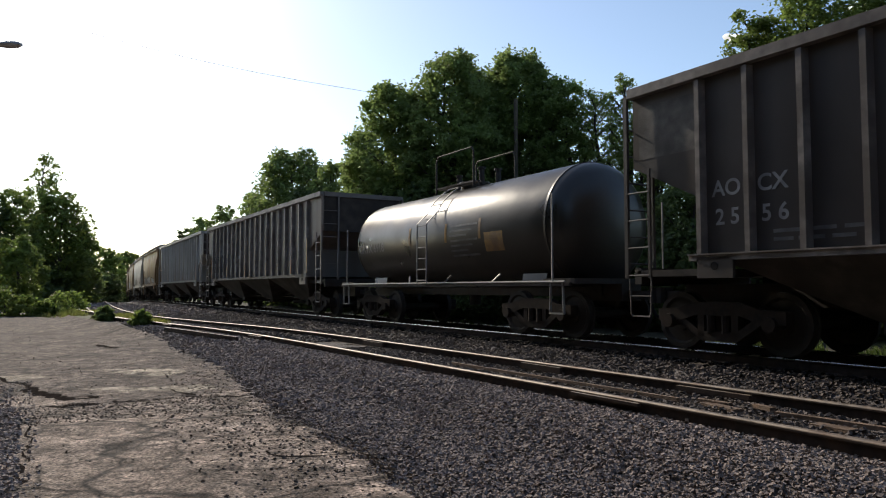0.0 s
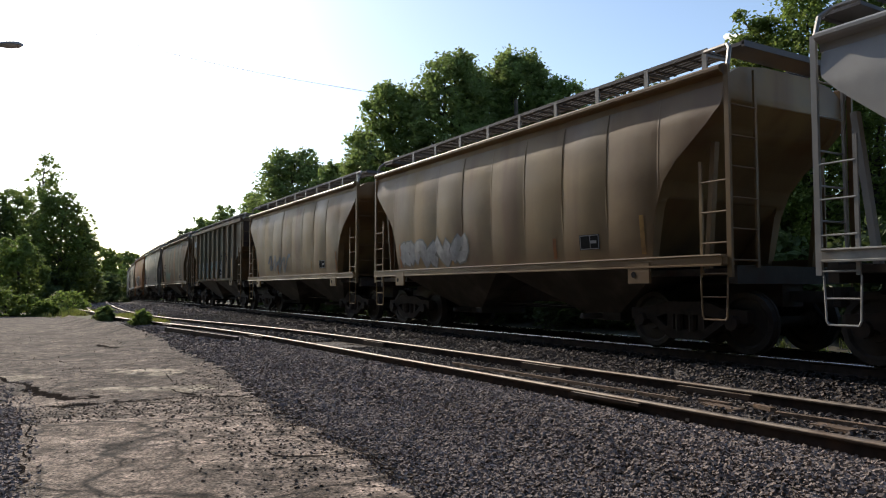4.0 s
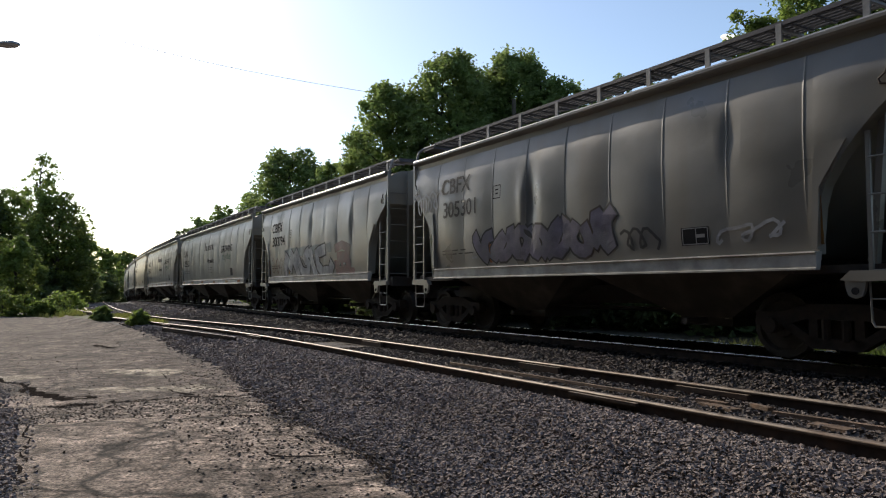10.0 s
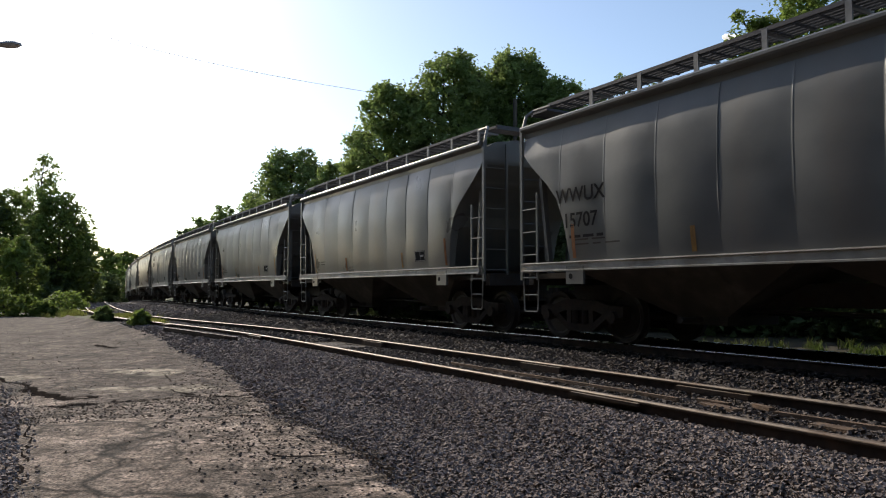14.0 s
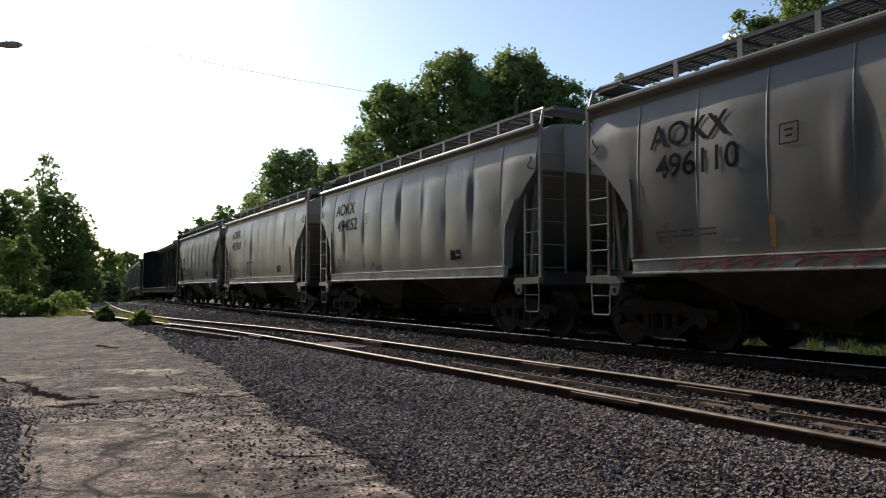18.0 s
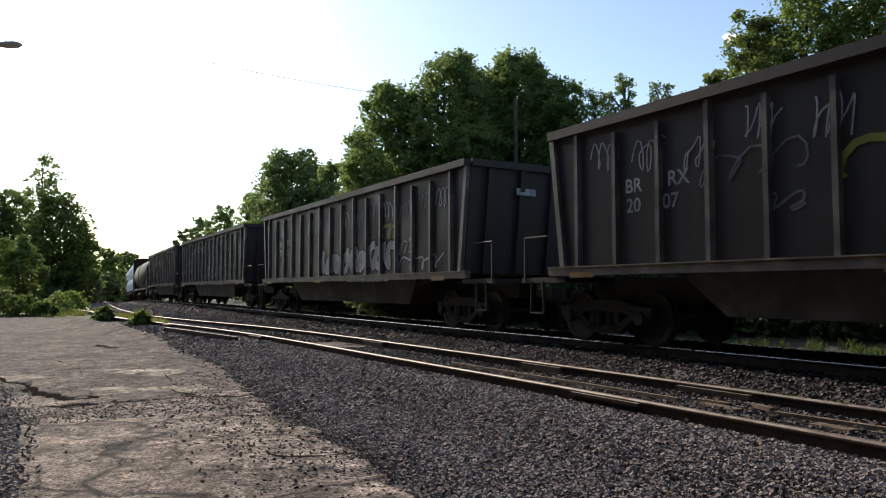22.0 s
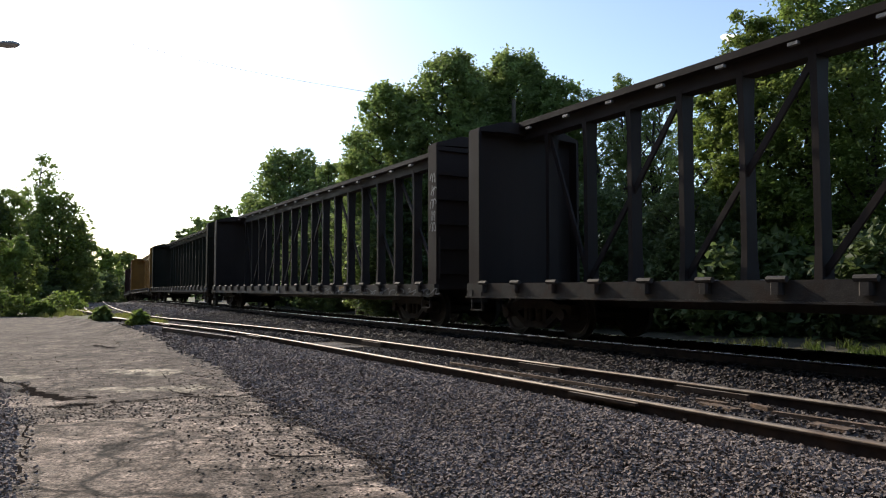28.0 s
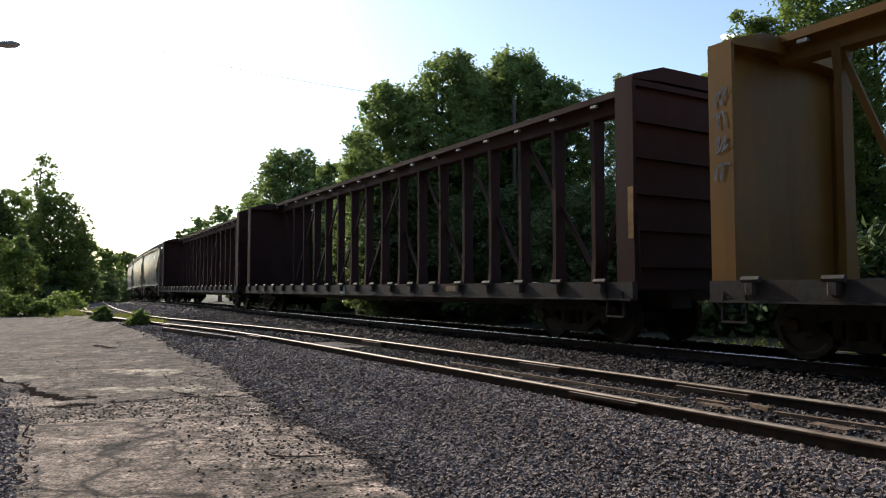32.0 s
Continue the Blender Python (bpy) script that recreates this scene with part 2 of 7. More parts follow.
M = {
    "gravel": mat("gravel", (0.155, 0.132, 0.118), 0.9, 0, 0.45, 30, (0.09, 0.077, 0.07), 0.5, 1.0, 60, grain=0.4),
    "stone": mat("stone", (0.25, 0.203, 0.178), 0.85, 0, 0.3, 25, vary=0.62, spec=0.15, bump=0.3, bscale=80),
    "grass": mat("grass_soil", (0.085, 0.105, 0.035), 0.95, 0, 0.4, 2, (0.11, 0.09, 0.05), 0.5, 0.8, 30),
    "asphalt": mat("asphalt", (0.135, 0.104, 0.086), 0.9, 0, 0.6, 16, (0.182, 0.145, 0.116), 0.58, 1.0, 30, cracks=True, spec=0.12, grain=0.95, dust=DUST),
    "slab": mat("pale_old_asphalt", (0.232, 0.178, 0.142), 0.9, 0, 0.6, 16, (0.285, 0.225, 0.178), 0.55, 1.0, 30, cracks=True, spec=0.12, grain=0.95),
    "rail": mat("rail_steel", (0.042, 0.03, 0.025), 0.8, 0.0, 0.4, 12, (0.065, 0.04, 0.028), 0.58, spec=0.15),
    "railtop": mat("rail_running_surface", (0.27, 0.215, 0.165), 0.5, 0.4, 0.35, 8, (0.17, 0.10, 0.06), 0.6, bump=0.05),
    "polished": mat("polished_rail_top", (0.55, 0.51, 0.47), 0.26, 1.0, 0.15, 6, bump=0.02),
    # brown end sheet, darkened in colour for the shade between cars
    "rusty_end": mat("shaded_end_sheet", (0.075, 0.058, 0.047), 0.75, 0, 0.35, 3, (0.045, 0.034, 0.028), 0.5, spec=0.2),
    "tie": mat("tie_wood", (0.075, 0.055, 0.042), 0.9, 0, 0.4, 6, bump=0.6, bscale=30, vary=0.3),
    "steel_dark": mat("dark_steel", (0.05, 0.043, 0.038), 0.65, 0.1, 0.3, 8, (0.05, 0.03, 0.02), 0.6, spec=0.3),
    # brake-dusted steel, with the shade below the cars put into its colour
    "truck_steel": mat("cast_steel", (0.03, 0.024, 0.02), 0.8, 0.0, 0.35, 10, (0.045, 0.032, 0.024), 0.55, spec=0.12),
    # one dark colour for bays and bellies, whatever the car's paint
    "under": mat("dark_underside_paint", (0.095, 0.084, 0.072), 0.8, 0, 0.4, 3, (0.06, 0.052, 0.045), 0.5, spec=0.15),
    "wheel_steel": mat("wheel_steel", (0.05, 0.042, 0.036), 0.7, 0.1, 0.2, 10, spec=0.2),
    "walk_steel": mat("walkway_grating", (0.10, 0.095, 0.10), 0.6, 0.3, 0.2, 10),
    "galv": mat("galvanised_steel", (0.26, 0.25, 0.24), 0.5, 0.4, 0.2, 10),
    "leaf": mat("leaf", (0.235, 0.31, 0.095), 0.5, 0, 0.3, 0.8, (0.235, 0.3, 0.098), 0.55, 0, translucent=0.64, vary=0.35),
    # darker copy of leaf: the wood's inner shade is put into its colour
    "leaf_shaded": mat("leaf_shaded", (0.115, 0.16, 0.055), 0.55, 0, 0.3, 0.8, (0.12, 0.15, 0.057), 0.55, 0, translucent=0.5, vary=0.35),
    "leaf_light": mat("leaf_light", (0.185, 0.25, 0.057), 0.5, 0, 0.3, 0.8, (0.21, 0.25, 0.068), 0.55, 0, translucent=0.62, vary=0.35),
    "bark": mat("bark", (0.075, 0.06, 0.048), 0.9, 0, 0.4, 5, bump=0.8, bscale=14),
    "wood_pole": mat("pole_wood", (0.12, 0.09, 0.065), 0.85, 0, 0.3, 6, bump=0.4),
    "cable": mat("cable", (0.03, 0.03, 0.03), 0.6),
    "wrap": mat("plastic_wrap", (0.74, 0.74, 0.77), 0.38, 0, 0.12, 2.2, (0.6, 0.61, 0.66), 0.6, 0.5, 16.0),
    "white": mat("white_paint", (0.72, 0.71, 0.68), 0.6, 0, 0.15, 8, (0.5, 0.47, 0.42), 0.62),
    "black": mat("black_paint", (0.018, 0.018, 0.019), 0.85, spec=0.1),
    "purple": mat("purple_spray", (0.115, 0.1, 0.14), 0.6, 0, 0.4, 4, (0.16, 0.15, 0.16), 0.6),
    "teal": mat("teal_spray", (0.06, 0.16, 0.18), 0.5),
    "spray_orange": mat("orange_spray", (0.40, 0.15, 0.05), 0.5),
    "teal_mist": mat("thin_teal_spray", (0.13, 0.165, 0.165), 0.5, 0, 0.3, 3, (0.17, 0.18, 0.165), 0.5),
    "red_mist": mat("thin_red_spray", (0.15, 0.062, 0.062), 0.5, 0, 0.3, 3, (0.07, 0.045, 0.045), 0.55),
    "silver_spray": mat("faded_silver_spray", (0.31, 0.315, 0.325), 0.5, 0, 0.4, 3, (0.17, 0.17, 0.178), 0.56),
    "spray_grey": mat("pale_spray", (0.36, 0.36, 0.36), 0.55, 0, 0.35, 5, (0.2, 0.2, 0.2), 0.6),
    "dim_white": mat("faded_white_spray", (0.13, 0.13, 0.133), 0.6, 0, 0.4, 4, (0.05, 0.05, 0.05), 0.6),
    "pink": mat("pink_spray", (0.17, 0.08, 0.10), 0.6, 0, 0.4, 4, (0.05, 0.04, 0.04), 0.6),
    "green_ink": mat("green_lettering", (0.04, 0.10, 0.06), 0.5),
    "ink": mat("faded_black_lettering", (0.035, 0.032, 0.032), 0.9, spec=0.08),
    "red_spray": mat("red_spray", (0.25, 0.05, 0.06), 0.5),
    "rust_mark": mat("rust_stain", (0.26, 0.10, 0.03), 0.8, 0, 0.3, 6),
    "yellow_strip": mat("yellow_reflective_strip", (0.31, 0.16, 0.03), 0.5, 0, 0.4, 6, (0.17, 0.085, 0.03), 0.55),
    "blade": mat("grass_blade", (0.13, 0.18, 0.04), 0.6, 0, 0.25, 1.0, (0.14, 0.15, 0.05), 0.55, 0, translucent=0.4, vary=0.4),
    # scratched ribs, lightened in colour for the light on their edges
    "worn_rib": mat("worn_lit_rib_paint", (0.11, 0.1, 0.09), 0.45, 0, 0.4, 5, (0.05, 0.045, 0.041), 0.5),
    # rusty gondola sill, its colour raised to carry the light falling there
    "rusty_lit_sill": mat("rusty_lit_sill_paint", (0.14, 0.115, 0.09), 0.55, 0, 0.4, 4, (0.07, 0.055, 0.045), 0.5),
    # soil beyond the ballast, with the trees' shade put into its colour
    "shade_soil": mat("shaded_soil", (0.045, 0.042, 0.022), 0.95, 0, 0.4, 2, (0.06, 0.05, 0.03), 0.5, 0.8, 30),
    "rust_bar": mat("rust_scale", (0.2, 0.13, 0.085), 0.85, 0, 0.45, 14, (0.11, 0.07, 0.045), 0.52, 0.6, 50),
    "straw": mat("dry_grass_blade", (0.26, 0.27, 0.07), 0.6, 0, 0.25, 1.0, (0.2, 0.24, 0.06), 0.55, 0, translucent=0.45, vary=0.4),
    "dark_bed": mat("oily_ballast", (0.04, 0.034, 0.03), 0.9, 0, 0.4, 25, (0.025, 0.021, 0.019), 0.5, 0.8, 60, vary=0.4, spec=0.2),
    "crack_dirt": mat("crack_dirt", (0.032, 0.026, 0.022), 1.0, 0, 0.6, 25, bump=0.8, bscale=60, spec=0.0),
    # pale ribs: the sunlight they catch is part of this colour
    "pale_rib": mat("lit_rib_paint", (0.21, 0.185, 0.165), 0.5, 0, 0.4, 5, (0.11, 0.092, 0.08), 0.5),
    "lime_spray": mat("lime_spray", (0.2, 0.21, 0.03), 0.6, 0, 0.3, 4),
    "lane_stone": mat("brown_lane_stone", (0.19, 0.148, 0.118), 0.85, 0, 0.3, 25, vary=0.5, spec=0.15, bump=0.3, bscale=80),
    "stone_dirty": mat("dirty_stone", (0.115, 0.093, 0.081), 0.8, 0, 0.3, 25, vary=0.42, bump=0.3, bscale=80, spec=0.25),
    # clean hopper sills, painted paler than the body for light they catch
    "pale_sill": mat("lit_pale_sill_paint", (0.36, 0.345, 0.31), 0.45, 0, 0.3, 4, (0.22, 0.19, 0.155), 0.58),
    "cloud": mat("cloud_white", (0.9, 0.9, 0.9), 1.0, 0, 0.05, 0.05, bump=0, spec=0.0),
    "lamp_shell": mat("lamp_shell", (0.45, 0.45, 0.44), 0.5, 0.3),
}


def paint(name, base, stain=None, amt=0.6, rough=0.4, second=None, mixat=0.6, spec=0.5):
    M[name] = mat(name, base, rough, 0, 0.16, 1.1, second, mixat, 0.12, 6, streak=(1.6, 1.6, 0.16), streak_col=stain or RUST,
                  streak_amt=amt, soft=0.16, spec=spec)


paint("dull_grey_paint", (0.115, 0.112, 0.105), (0.10, 0.08, 0.06), 0.5, rough=0.5, spec=0.35)
paint("grey_paint", (0.157, 0.153, 0.141), (0.17, 0.135, 0.1), 0.5, second=(0.115, 0.107, 0.095), mixat=0.58, rough=0.36, spec=0.72)
paint("light_grey_paint", (0.21, 0.201, 0.179), (0.19, 0.15, 0.108), 0.55, second=(0.158, 0.143, 0.115), mixat=0.56, rough=0.36, spec=0.72)
paint("warm_grey_paint", (0.24, 0.231, 0.197), (0.2, 0.16, 0.11), 0.5, second=(0.18, 0.166, 0.135), mixat=0.58, rough=0.38, spec=0.7)
paint("blue_grey_paint", (0.15, 0.155, 0.148), (0.16, 0.14, 0.12), 0.5, second=(0.115, 0.115, 0.115), mixat=0.58)
paint("tan_paint", (0.29, 0.245, 0.17), (0.2, 0.11, 0.045), 0.85, second=(0.2, 0.12, 0.06), mixat=0.6, rough=0.58, spec=0.25)
paint("cream_paint", (0.36, 0.325, 0.245), (0.3, 0.19, 0.09), 0.6, second=(0.27, 0.225, 0.15), mixat=0.56, rough=0.36, spec=0.8)
paint("pale_grey_paint", (0.33, 0.325, 0.31), (0.26, 0.2, 0.15), 0.5, second=(0.26, 0.245, 0.22), mixat=0.58, rough=0.46, spec=0.6)
paint("rusty_paint", (0.23, 0.15, 0.06), (0.15, 0.07, 0.03), 0.95, second=(0.12, 0.058, 0.026), mixat=0.54, rough=0.5, spec=0.5)
paint("brown_paint", (0.12, 0.085, 0.065), (0.14, 0.07, 0.04), 0.7, second=(0.16, 0.1, 0.07), mixat=0.56, rough=0.58, spec=0.25)
paint("orange_rust_paint", (0.29, 0.115, 0.032), (0.19, 0.07, 0.026), 0.85, second=(0.16, 0.062, 0.026), mixat=0.56, rough=0.6, spec=0.15)
paint("olive_grey_paint", (0.115, 0.105, 0.068), (0.24, 0.105, 0.03), 0.9, second=(0.12, 0.065, 0.03), mixat=0.53, rough=0.58, spec=0.25)
paint("dark_grey_paint", (0.07, 0.066, 0.062), (0.12, 0.08, 0.055), 0.6, rough=0.65, spec=0.18)
paint("black_car_paint", (0.044, 0.039, 0.037), (0.09, 0.06, 0.045), 0.5, rough=0.55, spec=0.3)
paint("dark_brown_paint", (0.035, 0.025, 0.022), (0.05, 0.035, 0.03), 0.6, rough=0.65, spec=0.18)
paint("maroon_paint", (0.052, 0.024, 0.02), (0.07, 0.038, 0.03), 0.6, rough=0.7, spec=0.12)
paint("dark_green_paint", (0.027, 0.026, 0.019), (0.06, 0.04, 0.03), 0.5, rough=0.75, spec=0.08)
paint("weathered_brown_paint", (0.2, 0.163, 0.138), (0.12, 0.075, 0.05), 0.8, second=(0.14, 0.125, 0.112), mixat=0.54, rough=0.5)
paint("yellow_car_paint", (0.225, 0.108, 0.02), (0.12, 0.057, 0.02), 0.8, rough=0.6, spec=0.25)
paint("tank_black_paint", (0.034, 0.029, 0.023), (0.065, 0.05, 0.035), 0.5, rough=0.36, spec=0.55)
paint("worn_black_paint", (0.085, 0.07, 0.061), (0.05, 0.04, 0.035), 0.7, second=(0.05, 0.042, 0.038), mixat=0.55, rough=0.45)
paint("tank_brown_paint", (0.036, 0.027, 0.018), (0.055, 0.04, 0.026), 0.5, rough=0.55, spec=0.2)


# ---- mesh builders ----
class Geo:
    """Collects vertices and faces of one mesh."""

    def __init__(self):
        self.v, self.f, self.m = [], [], []

    def add(self, v, f, m=0):
        b = len(self.v)
        self.v += [tuple(p) for p in v]
        self.f += [tuple(i + b for i in q) for q in f]
        self.m += [m] * len(f)
        return self

    def box(self, cx, cy, cz, sx, sy, sz, m=0, bevel=0.0):
        hx, hy, hz = sx / 2, sy / 2, sz / 2
        if not bevel:
            v = [(cx + a * hx, cy + b * hy, cz + c * hz) for a in (-1, 1) for b in (-1, 1) for c in (-1, 1)]
            return self.add(v, [(0, 1, 3, 2), (4, 6, 7, 5), (0, 4, 5, 1), (2, 3, 7, 6), (0, 2, 6, 4), (1, 5, 7, 3)], m)
        e = bevel
        ring = [(-hx + e, -hy), (hx - e, -hy), (hx, -hy + e), (hx, hy - e), (hx - e, hy), (-hx + e, hy), (-hx, hy - e), (-hx, -hy + e)]
        return self.loft([[(cx + x, cy + y, cz - hz) for x, y in ring], [(cx + x, cy + y, cz + hz) for x, y in ring]], m=m)

    def loft(self, rings, closed=True, caps=True, m=0):
        n = len(rings[0])
        v = [p for r in rings for p in r]
        f = []
        for i in range(len(rings) - 1):
            for j in range(n if closed else n - 1):
                k = (j + 1) % n
                f.append((i * n + j, i * n + k, (i + 1) * n + k, (i + 1) * n + j))
        if caps:
            f += [tuple(range(n))[::-1], tuple(range((len(rings) - 1) * n, len(rings) * n))]
        return self.add(v, f, m)

    def rod(self, p, q, r, n=6, m=0):
        p, q = Vector(p), Vector(q)
        ax = (q - p).normalized()
        a = ax.orthogonal().normalized()
        b = ax.cross(a)
        return self.loft([[c + (a * math.cos(2 * math.pi * k / n) + b * math.sin(2 * math.pi * k / n)) * r for k in range(n)]
                          for c in (p, q)], m=m)

    def beam(self, p, q, w, h, m=0):
        """A square bar from p to q; w across, h upwards."""
        p, q = Vector(p), Vector(q)
        ax = (q - p).normalized()
        up = Vector((0, 0, 1)) if abs(ax.z) < 0.9 else Vector((1, 0, 0))
        a = ax.cross(up).normalized()
        b = a.cross(ax)
        ring = [(-1, -1), (1, -1), (1, 1), (-1, 1)]
        return self.loft([[c + a * x * w / 2 + b * y * h / 2 for x, y in ring] for c in (p, q)], m=m)

    def disc(self, c, axis, r, w, n=16, m=0):
        c, ax = Vector(c), Vector(axis).normalized()
        return self.rod(c - ax * w / 2, c + ax * w / 2, r, n, m)

    def mesh(self, name, mats, smoothed=False):
        me = bpy.data.meshes.new(name)
        me.from_pydata(self.v, [], self.f)
        for x in mats if isinstance(mats, (list, tuple)) else [mats]:
            me.materials.append(M[x] if isinstance(x, str) else x)
        if any(self.m):
            me.polygons.foreach_set("material_index", self.m)
        bm = bmesh.new()
        bm.from_mesh(me)
        bmesh.ops.recalc_face_normals(bm, faces=bm.faces)
        bm.to_mesh(me)
        bm.free()
        if smoothed:
            me.shade_smooth()
            me.set_sharp_from_angle(angle=radians(40))
        return me


def part(name, geo, mats, parent=None, label="", smoothed=False):
    ob = new(name, geo.mesh(name, mats, smoothed) if isinstance(geo, Geo) else geo)
    if parent is not None:
        ob.parent = parent
    return tagged(ob, label) if label else ob


def thing(name, label, category, group="", kind=""):
    return tagged(new(name), label, category, group, kind)


def big_mesh(name, verts, faces, mats, smoothed=False):
    """A mesh from numpy arrays; all faces with the same corner count."""
    me = bpy.data.meshes.new(name)
    n, k = len(faces), faces.shape[1]
    me.vertices.add(len(verts))
    me.vertices.foreach_set("co", np.asarray(verts, np.float32).ravel())
    me.loops.add(n * k)
    me.loops.foreach_set("vertex_index", np.asarray(faces, np.int32).ravel())
    me.polygons.add(n)
    me.polygons.foreach_set("loop_start", np.arange(n, dtype=np.int32) * k)
    me.update(calc_edges=True)
    for x in mats:
        me.materials.append(M[x])
    if smoothed:
        me.shade_smooth()
    else:
        me.shade_flat()
    return me


# ---- ground ----
def axis(fine, near, far_end):
    a = list(np.arange(-near, near + 1e-6, fine))
    step, p = fine, near
    out = []
    while p < far_end:
        step *= 1.22
        p += step
        out.append(p)
    return np.array([-q for q in reversed(out)] + a + out)


gx, gy = axis(0.3, 24.0, 2600.0), axis(0.3, 24.0, 2600.0)
GX, GY = np.meshgrid(gx - 4.0, gy + 16.0, indexing="ij")
GS, GD = to_track(GX, GY)
near = np.exp(-((GX + 4) ** 2 + (GY - 16) ** 2) / 60.0 ** 2)
GZ = height(np.clip(GS, -60, 160), np.clip(GD, -80, 90)) - 0.02
rng = np.random.default_rng(4)
GZ = GZ + rng.normal(0, 0.012, GZ.shape) * near
nx, ny = GX.shape
ii, jj = np.meshgrid(np.arange(nx - 1), np.arange(ny - 1), indexing="ij")
q0 = (ii * ny + jj).ravel()
gfaces = np.stack([q0, q0 + ny, q0 + ny + 1, q0 + 1], 1)
me = big_mesh("ground", np.stack([GX.ravel(), GY.ravel(), GZ.ravel()], 1), gfaces, ["gravel", "grass", "shade_soil", "dark_bed"], True)
fs, fd = to_track(GX[:-1, :-1] + 0.1, GY[:-1, :-1] + 0.1)
fd = fd + rng.normal(0, 0.18, fd.shape)
grassy = (fd > 12.6) | ((fd < 2.4 + 0.02 * fs) & (fs > 30)) | (fd < -9)
# index 3 is the near-black bed between the main track's shoulders
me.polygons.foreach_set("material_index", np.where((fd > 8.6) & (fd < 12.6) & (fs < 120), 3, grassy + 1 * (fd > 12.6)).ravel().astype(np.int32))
tagged(new("ground", me), "grey track gravel running into rough grass", "ground", kind="structure")


def patch_sheet(name, S, dlow, dhigh, cols, lift, mats, wob=0.0, seed=1):
    """A thin sheet laid on the ground between two lateral edges."""
    r = np.random.default_rng(seed)
    rows = []
    for s, a, b in zip(S, dlow, dhigh):
        b2 = b + (r.normal(0, wob) if wob else 0)
        d = a + (b2 - a) * np.linspace(0, 1, cols)
        x, y = from_track(np.full(cols, s), d)
        z = height(np.full(cols, s), d) + lift + lane_bump(x, y)
        z[-1] -= lift + 0.035
        rows.append(np.stack([x, y, z], 1))
    V = np.concatenate(rows)
    a, b = np.meshgrid(np.arange(len(S) - 1), np.arange(cols - 1), indexing="ij")
    q = (a * cols + b).ravel()
    return big_mesh(name, V, np.stack([q, q + 1, q + cols + 1, q + cols], 1), mats, True)


EDGE_S = [-14, 0, 4.3, 5.8, 8.0, 13.4, 21.8, 32.9, 47.3, 79.9, 140]
EDGE_D = [2.0, 2.2, 2.37, 2.6, 2.56, 3.2, 3.35, 2.3, 1.2, -1.8, -9.0]
RS = np.concatenate([np.arange(-14, 2, 0.3), np.arange(2, 20, 0.09), np.arange(20, 34, 0.2), np.arange(34, 140, 1.0)])
RD = np.interp(RS, EDGE_S, EDGE_D)
road = new("road", patch_sheet("road", RS, np.full(len(RS), -9.0) - np.maximum(RS - 40, 0) * 0.12, RD, 110, 0.026, ["asphalt", "slab"], 0.05, 3))
# an older, paler slab this side of the long crack
fx = np.array([p.center[:2] for p in road.data.polygons])
fr = fx[:, 0] / fx[:, 1]
crack_at = np.interp(fr, [-0.62, -0.572, -0.541, -0.509, -0.434, -0.359, -0.272, 0.2], [9.0, 10.1, 9.31, 8.86, 9.04, 9.5, 10.3, 11.5])
road.data.polygons.foreach_set("material_index", (fx[:, 1] < crack_at).astype(np.int32))
tagged(road, "cracked worn grey-brown asphalt lane with gravel spilled on it", "road", kind="structure")

# ---- rails and ties ----
RAIL = [(-0.07, 0.0), (0.07, 0.0), (0.07, 0.012), (0.012, 0.03), (0.012, 0.125), (0.036, 0.14), (0.0365, 0.155), (0.034, 0.164), (0.028, 0.170), (0.018, 0.1735), (0.006, 0.175),
        (-0.006, 0.175), (-0.018, 0.1735), (-0.028, 0.170), (-0.034, 0.164), (-0.0365, 0.155), (-0.036, 0.14), (-0.012, 0.125), (-0.012, 0.03), (-0.07, 0.012)]


def rail(parent, centre, off, ztop, S, name="rail", top="railtop"):
    g = Geo()
    rings = []
    for s in S:
        d = float(centre(s)) + off
        ring = []
        for a, z in RAIL:
            x, y = from_track(np.array(s), np.array(d + a))
            ring.append((float(x), float(y), ztop - 0.175 + z - float(drop(s))))
        rings.append(ring)
    n = len(RAIL)
    g.loft(rings)
    for i in range(len(S) - 1):
        for j in range(6, 15):
            g.m[i * n + j] = 1
    return part(name, g, ["rail", top], parent, smoothed=True)


TS = list(np.arange(-40, 0, 2.0)) + list(np.arange(0, 60, 0.8)) + list(np.arange(60, 150, 2.0))
main_track = thing("railway_track", "main railway track with shiny worn rails on dark ties", "railway track", kind="structure")
side_track = thing("railway_track", "rusty siding track half sunk in grey gravel", "railway track", kind="structure")
for off in (-0.7525, 0.7525):
    rail(main_track, lambda s: DM, off, ZM, TS, top="polished")
    rail(side_track, siding, off, ZS, TS)


def ties(parent, centre, ztop, step, s_from, s_to, seed):
    r = random.Random(seed)
    g = Geo().box(0, 0, 0, 0.23, 2.6, 0.17, bevel=0.015)
    shared = g.mesh("tie", "tie")
    s = s_from
    while s < s_to:
        d = float(centre(s))
        x, y = from_track(np.array(s), np.array(d))
        x2, y2 = from_track(np.array(s + 0.1), np.array(d))
        o = new("tie", shared)
        o.parent = parent
        o.matrix_basis = pose(float(x), float(y), ztop - 0.175 - 0.085 + r.uniform(-0.012, 0.004) - float(drop(s)), 0, 0,
                              math.degrees(math.atan2(y2 - y, x2 - x)) + r.uniform(-1, 1))
        s += step * r.uniform(0.96, 1.04)


